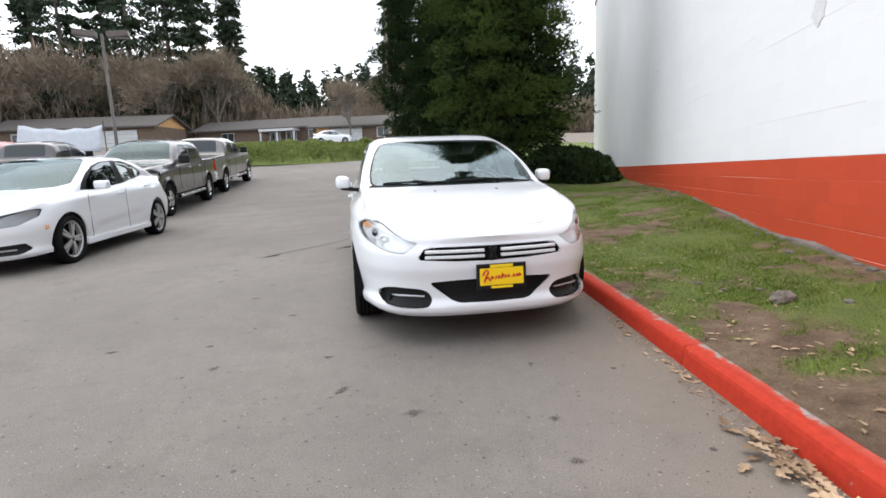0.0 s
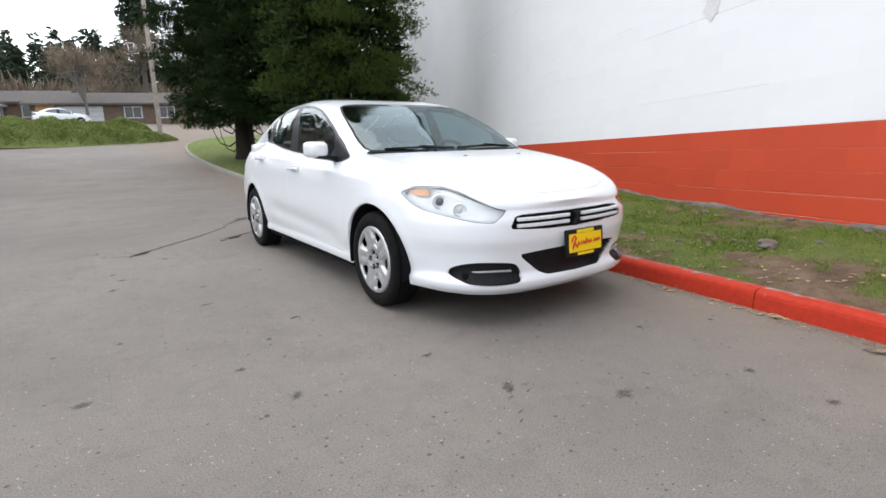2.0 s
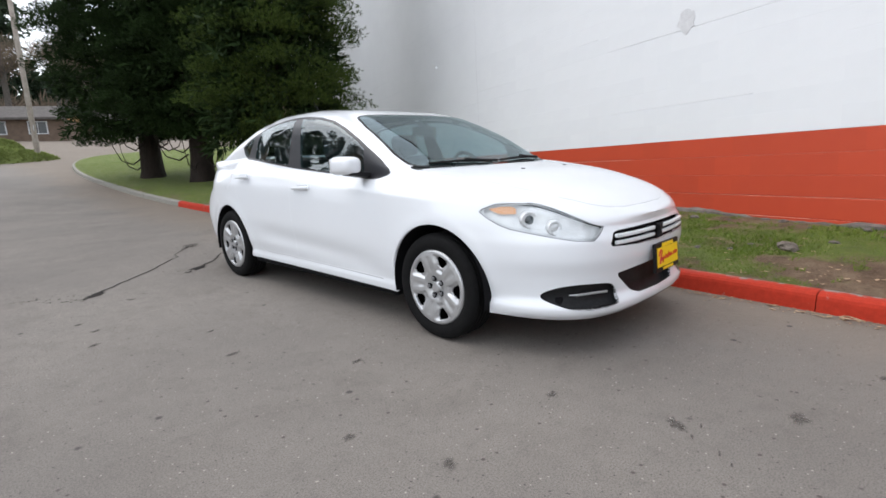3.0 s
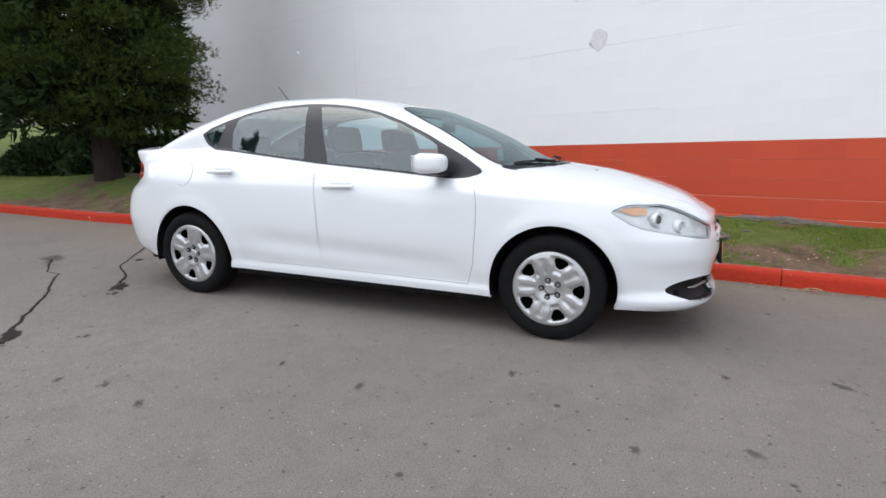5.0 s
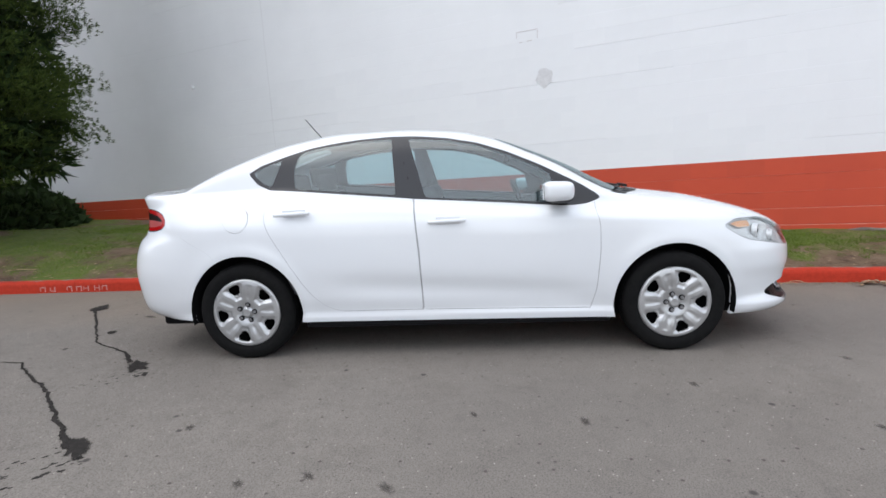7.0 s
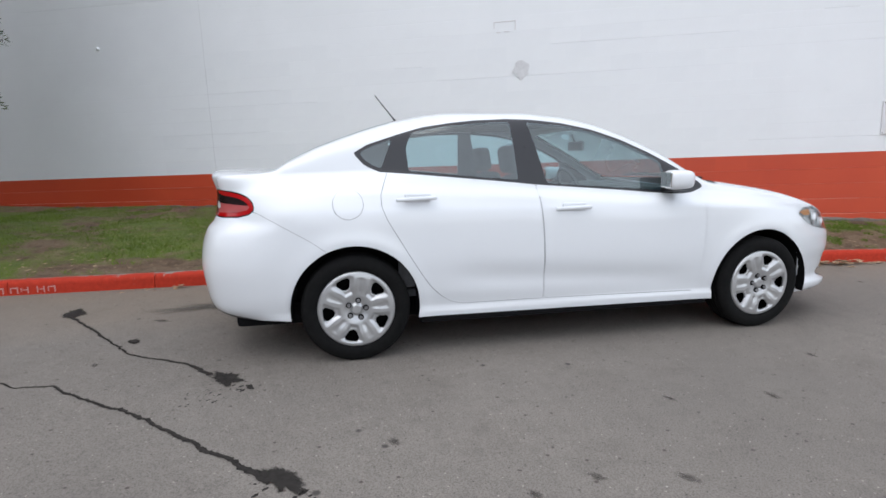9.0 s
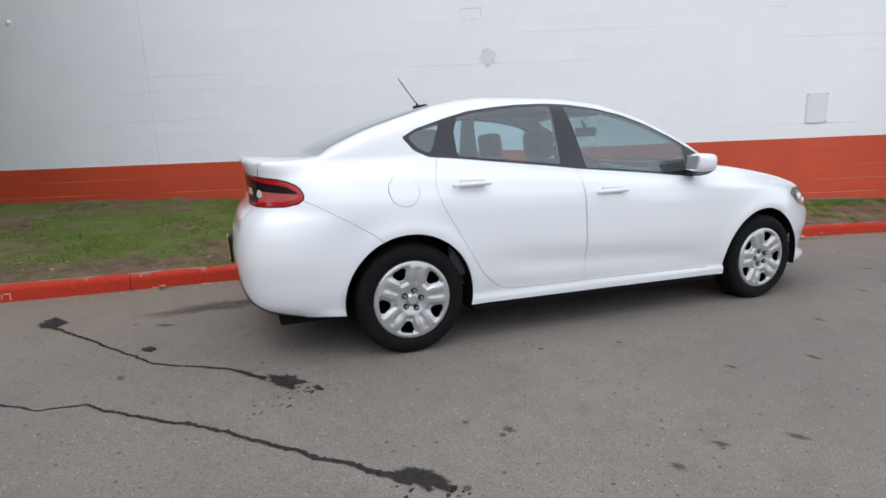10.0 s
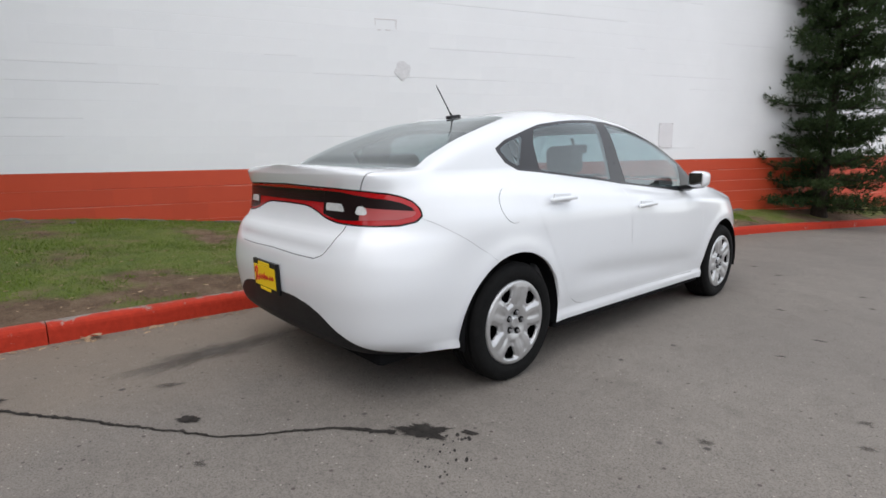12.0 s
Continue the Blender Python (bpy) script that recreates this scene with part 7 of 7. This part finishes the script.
    box(bm, 1.3, 5.2, 0.25, Matrix.Translation((0, 0, 0.5)), 0.03)
    part("underbody", bm, M["dark"], car)
    bm = bmesh.new()
    box(bm, 1.6, 2.2, 0.6, Matrix.Translation((0, 0.15, 0.95)), 0.05)
    part("cabin_floor", bm, M["interior"], car)
    return car


def on_slope(x, y, turn, length=3.0):
    a, b = float(road_height(y - length / 2)), float(road_height(y + length / 2))
    return Matrix.Translation((x, y, (a + b) / 2)) @ Matrix.Rotation(math.atan2(b - a, length), 4, "X") @ Matrix.Rotation(radians(turn), 4, "Z")


parked_saloon("white_saloon", on_slope(-5.40, 3.60, -2.5), M["white_paint"], "glossy white saloon parked in the lot", 0.985, 1.03, 0.985, 0.25)
pickup("grey_pickup", on_slope(-6.3, 10.2, 0, 3.6), M["grey_paint"], "dark grey crew-cab pickup parked nose out")
pickup("brown_pickup", on_slope(-6.25, 16.0, 178, 3.6), M["tan_paint"], "grey-brown pickup parked with its tailgate outward")
pickup("red_pickup", on_slope(-15.35, 19.3, 180, 3.6), M["red_paint"], "red pickup parked in the second row", False)
pickup("dark_truck", on_slope(-12.05, 16.4, 180, 3.6), M["grey_paint"], "dark truck parked in the second row", False)
parked_saloon("white_coupe", on_slope(-3.0, 57.0, 97), M["white_paint"], "white car parked in front of houses", 1.0, 1.0, 1.0, stations=80)


# ---- far side: bank, houses, woods ----
def house(m, length, deep, wall_h, roof_h, siding, features, label, gable=None):
    """A long low house, its front to -y: walls, roof with eaves, doors, windows with frames."""
    h = thing("house", m, label, "house", "far houses")
    bm = bmesh.new()
    box(bm, length, deep, wall_h + 1.5, Matrix.Translation((0, deep / 2, wall_h / 2 - 0.75)))
    part("wall", bm, siding, h)
    e, t = 0.6, 0.16
    v = []
    for x in (-length / 2 - e, length / 2 + e):
        for y, z in ((-e, wall_h - 0.12), (deep / 2, wall_h + roof_h), (deep + e, wall_h - 0.12), (deep + e, wall_h - 0.12 + t), (deep / 2, wall_h + roof_h + t), (-e, wall_h - 0.12 + t)):
            v.append((x, y, z))
    f = [(0, 1, 2, 3, 4, 5), (11, 10, 9, 8, 7, 6)] + [(i, i + 6, (i + 1) % 6 + 6, (i + 1) % 6) for i in range(6)]
    mesh_object("roof", v, f, M["roof"], h, "brown shingle roof")
    for s in (-1, 1):
        x = s * length / 2
        mesh_object("gable", [(x, 0, wall_h), (x, deep, wall_h), (x, deep / 2, wall_h + roof_h), (x - s * 0.1, 0, wall_h), (x - s * 0.1, deep, wall_h), (x - s * 0.1, deep / 2, wall_h + roof_h)], [(0, 1, 2), (5, 4, 3), (0, 3, 4, 1), (1, 4, 5, 2), (2, 5, 3, 0)], gable or siding, h)
    bm = bmesh.new()
    box(bm, length + 2 * e, 0.05, 0.2, Matrix.Translation((0, -e - 0.03, wall_h - 0.04)))
    part("fascia", bm, M["roof"], h)
    for kind, x, w, z0, z1 in features:
        if kind == "panel":
            bm = bmesh.new()
            box(bm, w, 0.06, z1 - z0, Matrix.Translation((x, -0.03, (z0 + z1) / 2)))
            part("wall_panel", bm, M["ochre"], h, "ochre wooden wall panel")
        elif kind == "garage":
            d = new("garage_door")
            d.parent = h
            for k in range(4):
                bm = bmesh.new()
                box(bm, w, 0.06, (z1 - z0) / 4 - 0.02, Matrix.Translation((x, -0.05, z0 + (k + 0.5) * (z1 - z0) / 4)), 0.01, 1)
                part("door_panel", bm, M["white_wood"], d)
        elif kind == "post":
            bm = bmesh.new()
            box(bm, w, w, z1 - z0, Matrix.Translation((x, -1.6, (z0 + z1) / 2)))
            part("porch_post", bm, M["white_wood"], h)
        elif kind == "beam":
            bm = bmesh.new()
            box(bm, w, 1.9, z1 - z0, Matrix.Translation((x, -0.95, (z0 + z1) / 2)))
            part("porch_roof", bm, M["white_wood"], h)
        else:
            win = new("window")
            win.parent = h
            bm = bmesh.new()
            box(bm, w, 0.04, z1 - z0, Matrix.Translation((x, -0.02, (z0 + z1) / 2)))
            part("pane", bm, M["far_glass"], win)
            for dx, dz, sx, sz in ((0, (z1 - z0) / 2, w + 0.16, 0.09), (0, -(z1 - z0) / 2, w + 0.16, 0.09), (-w / 2, 0, 0.09, z1 - z0), (w / 2, 0, 0.09, z1 - z0), (0, 0, 0.05, z1 - z0)):
                bm = bmesh.new()
                box(bm, sx, 0.08, sz, Matrix.Translation((x + dx, -0.04, (z0 + z1) / 2 + dz)))
                part("window_frame", bm, M["white_wood"], win)
    return h


house(pose(-34.2, 65.5, 3.95, 0, 0, -9), 20, 8, 2.5, 1.5, M["siding"], [("garage", 5.5, 4.6, 0.1, 2.1), ("window", -2, 1.8, 0.9, 2.0), ("window", -6.5, 1.8, 0.9, 2.0)], "long low brown house with a shingle roof", M["ochre"])
house(pose(-12.95, 69.5, 3.75, 0, 0, -22), 20, 8, 2.4, 1.4, M["siding"], [("window", -5, 1.8, 0.9, 2.0), ("beam", 3.35, 5.0, 1.9, 2.2), ("post", 0.95, 0.2, 0, 2.0), ("post", 3.35, 0.2, 0, 2.0), ("post", 5.75, 0.2, 0, 2.0), ("window", 2.15, 1.5, 0.5, 1.8), ("window", 4.55, 1.5, 0.5, 1.8), ("window", 7.9, 1.6, 0.9, 2.0)], "long low brown house with a white-posted porch", M["ochre"])
house(pose(1.2, 59.6, 3.35, 0, 0, -22), 14.5, 8, 2.3, 1.3, M["siding"], [("panel", -5.9, 1.7, 0.0, 2.2), ("garage", -2.8, 4.1, 0.1, 2.1), ("window", 2.0, 1.6, 0.9, 2.0), ("window", 5.2, 1.4, 0.9, 2.0)], "low brown house with ochre panel and white garage door", M["ochre"])
house(pose(14.0, 70.5, 3.9, 0, 0, -30), 14, 8, 2.7, 1.5, M["siding"], [("beam", 0, 9, 2.2, 2.5), ("post", -4.2, 0.2, 0, 2.3), ("post", -1.4, 0.2, 0, 2.3), ("post", 1.4, 0.2, 0, 2.3), ("post", 4.2, 0.2, 0, 2.3), ("window", -2.8, 1.7, 0.5, 2.0), ("window", 0, 1.7, 0.5, 2.0), ("window", 2.8, 1.7, 0.5, 2.0)], "low house with a white-posted porch", M["ochre"])
mound_bush("planted_bank", pose(-5.4, 29.3, float(road_height(29.3)) - 0.15, 0, 0, 14), 8.5, 3.4, 1.28, 41, M["ivy"], "long green bank of ground cover beyond the lot", "bank", 26000, 0.085)
mound_bush("round_shrub", pose(0.4, 33.0, float(road_height(33.0)) + 0.1), 1.25, 1.0, 0.95, 42, M["ivy"], "rounded green shrub on a bank", "shrub", 2600, 0.11)


def utility_pole():
    p = thing("utility_pole", pose(1.75, 29.8, float(road_height(29.8))), "tall weathered wooden pole at the edge of the lot", "pole")
    trunk_mesh("shaft", [(0, 0, -0.3), (0, 0, 3), (0, 0, 11.0)], [0.13, 0.12, 0.09], M["pole"], p, 12)
    bm = bmesh.new()
    box(bm, 0.02, 0.10, 0.3, Matrix.Translation((0.0, -0.125, 1.6)))
    part("tag", bm, M["white_wood"], p)


def lot_lamp():
    p = thing("lot_lamp", pose(-13.1, 25.0, float(road_height(25.0)), 0, 0, 8), "brown steel lot lamp with two box heads", "lamp")
    trunk_mesh("shaft", [(0, 0, 0), (0, 0, 7.0)], [0.09, 0.07], M["steel"], p, 10)
    for s in (-1, 1):
        bm = bmesh.new()
        box(bm, 1.0, 0.55, 0.3, Matrix.Translation((s * 0.75, 0, 7.0)) @ Matrix.Rotation(radians(-s * 6), 4, "Y"), 0.04)
        head = part("lamp_head", bm, M["steel"], p)
        bm = bmesh.new()
        box(bm, 0.8, 0.42, 0.02, Matrix.Translation((s * 0.75, 0, 6.845)))
        part("lens", bm, M["far_glass"], head)


def canvas():
    n = 16
    v = []
    for j in range(6):
        for i in range(n):
            u, w = i / (n - 1), j / 5
            v.append((-16.3 + 3.8 * u, 22.6 - 0.4 * u - 0.5 * w, 3.46 - 0.12 * u - 1.25 * w - 0.17 * math.sin(math.pi * u) * (1 - w) + 0.04 * math.sin(u * 21)))
    f = [(j * n + i, j * n + i + 1, (j + 1) * n + i + 1, (j + 1) * n + i) for j in range(5) for i in range(n - 1)]
    c = thing("canvas_banner", Matrix(), "sagging white canvas banner strung behind parked cars", "banner")
    ob = mesh_object("cloth", v, f, M["sheet"], c, smooth=True)
    sol = ob.modifiers.new("thick", "SOLIDIFY")
    sol.thickness = 0.01
    for x, y in ((-16.35, 22.6), (-12.45, 22.2)):
        bm = bmesh.new()
        rod(bm, (x, y, float(road_height(y))), (x, y, 3.6), 0.03, n=8)
        part("post", bm, M["steel"], c)


utility_pole()
lot_lamp()
canvas()
for k, (x, y, h, r, bare) in enumerate([(-62, 90, 42, 8.0, 0.06), (-57, 87, 42, 8.0, 0.06), (-50.5, 92, 37, 4.6, 0.12), (-43.5, 86, 42, 7.0, 0.10), (-39.5, 91, 40, 5.5, 0.12), (-34, 86, 43, 7.5, 0.10), (-29.5, 90, 41, 6.5, 0.12), (-24.5, 88, 38, 4.6, 0.25), (-20.0, 91, 34, 3.4, 0.30), (7.5, 86, 36, 4.0, 0.36), (17.0, 92, 30, 4.0, 0.2)]):
    tall_fir("tall_fir", pose(x, y, float(road_height(min(y, 95))) - 0.5, 0, 0, k * 50), h, r, 60 + k, "tall ragged dark fir behind houses", M["far_fir"], bare)
for k, (x, y, h) in enumerate([(-40, 74, 13), (-33, 76, 14), (-26, 75, 13), (-20, 77, 14), (6, 84, 13), (12, 82, 14), (-48, 70, 13)]):
    bare_tree("bare_tree", pose(x, y, float(road_height(y)) - 0.3, 0, 0, k * 70), h, 1.0, 80 + k, "leafless brown tree behind houses", 1900)
bare_tree("bare_tree", pose(-0.9, 58.9, float(road_height(58.9)) - 0.3), 8.5, 0.9, 91, "small leafless tree in front of a house", 1300, 0.022)


def far_woods():
    """A band of mixed conifers along the skyline."""
    rng = np.random.default_rng(77)
    pts, ways = [], []
    for k in range(520):
        a = radians(rng.uniform(-62, 40))
        d = rng.uniform(105, 150)
        x, y = d * math.sin(a), d * math.cos(a)
        h = rng.uniform(10, 18.5) * (d / 125)
        n = 190
        q = rng.uniform(0, 1, n)
        r = (1 - q) ** 0.85 * h * 0.19 * rng.uniform(0.3, 1.1, n)
        t = rng.uniform(0, 6.28, n)
        pts.append(np.stack([x + r * np.cos(t), y + r * np.sin(t), 5.6 + q * h], 1))
        ways.append(np.stack([np.cos(t), np.sin(t), -0.25 + 0 * t], 1))
    ob = leaf_cloud("far_woods", np.vstack(pts), np.vstack(ways), 1.05, 3, M["far_fir"], None, 78, 0.24, "stuff", 0.6)
    tagged(ob, "band of dark conifers along the skyline", "woods")


def brown_woods():
    """Leafless woods below the conifers: a haze of upright twigs, taller to one side."""
    rng = np.random.default_rng(79)
    n = 17000
    a = np.radians(rng.uniform(-60, 30, n))
    d = rng.uniform(90, 104, n)
    tall = 13.6 - 9.0 * smooth_step(-0.24, -0.13, a)
    top = tall * (1 + 0.28 * np.array([noise.noise((v * 22, 1, 4)) for v in a]) + 0.12 * np.array([noise.noise((v * 70, 2, 4)) for v in a]))
    z = 5.0 + rng.uniform(0, 1, n) * top
    c = np.stack([d * np.sin(a), d * np.cos(a), z], 1)
    ob = leaf_cloud("brown_woods", c, np.tile((0, 0, 1.0), (n, 1)), 2.0, 3, M["twig"], None, 80, 0.045, "stuff", 0.35)
    tagged(ob, "leafless brown woods below dark conifers", "woods")


far_woods()
brown_woods()
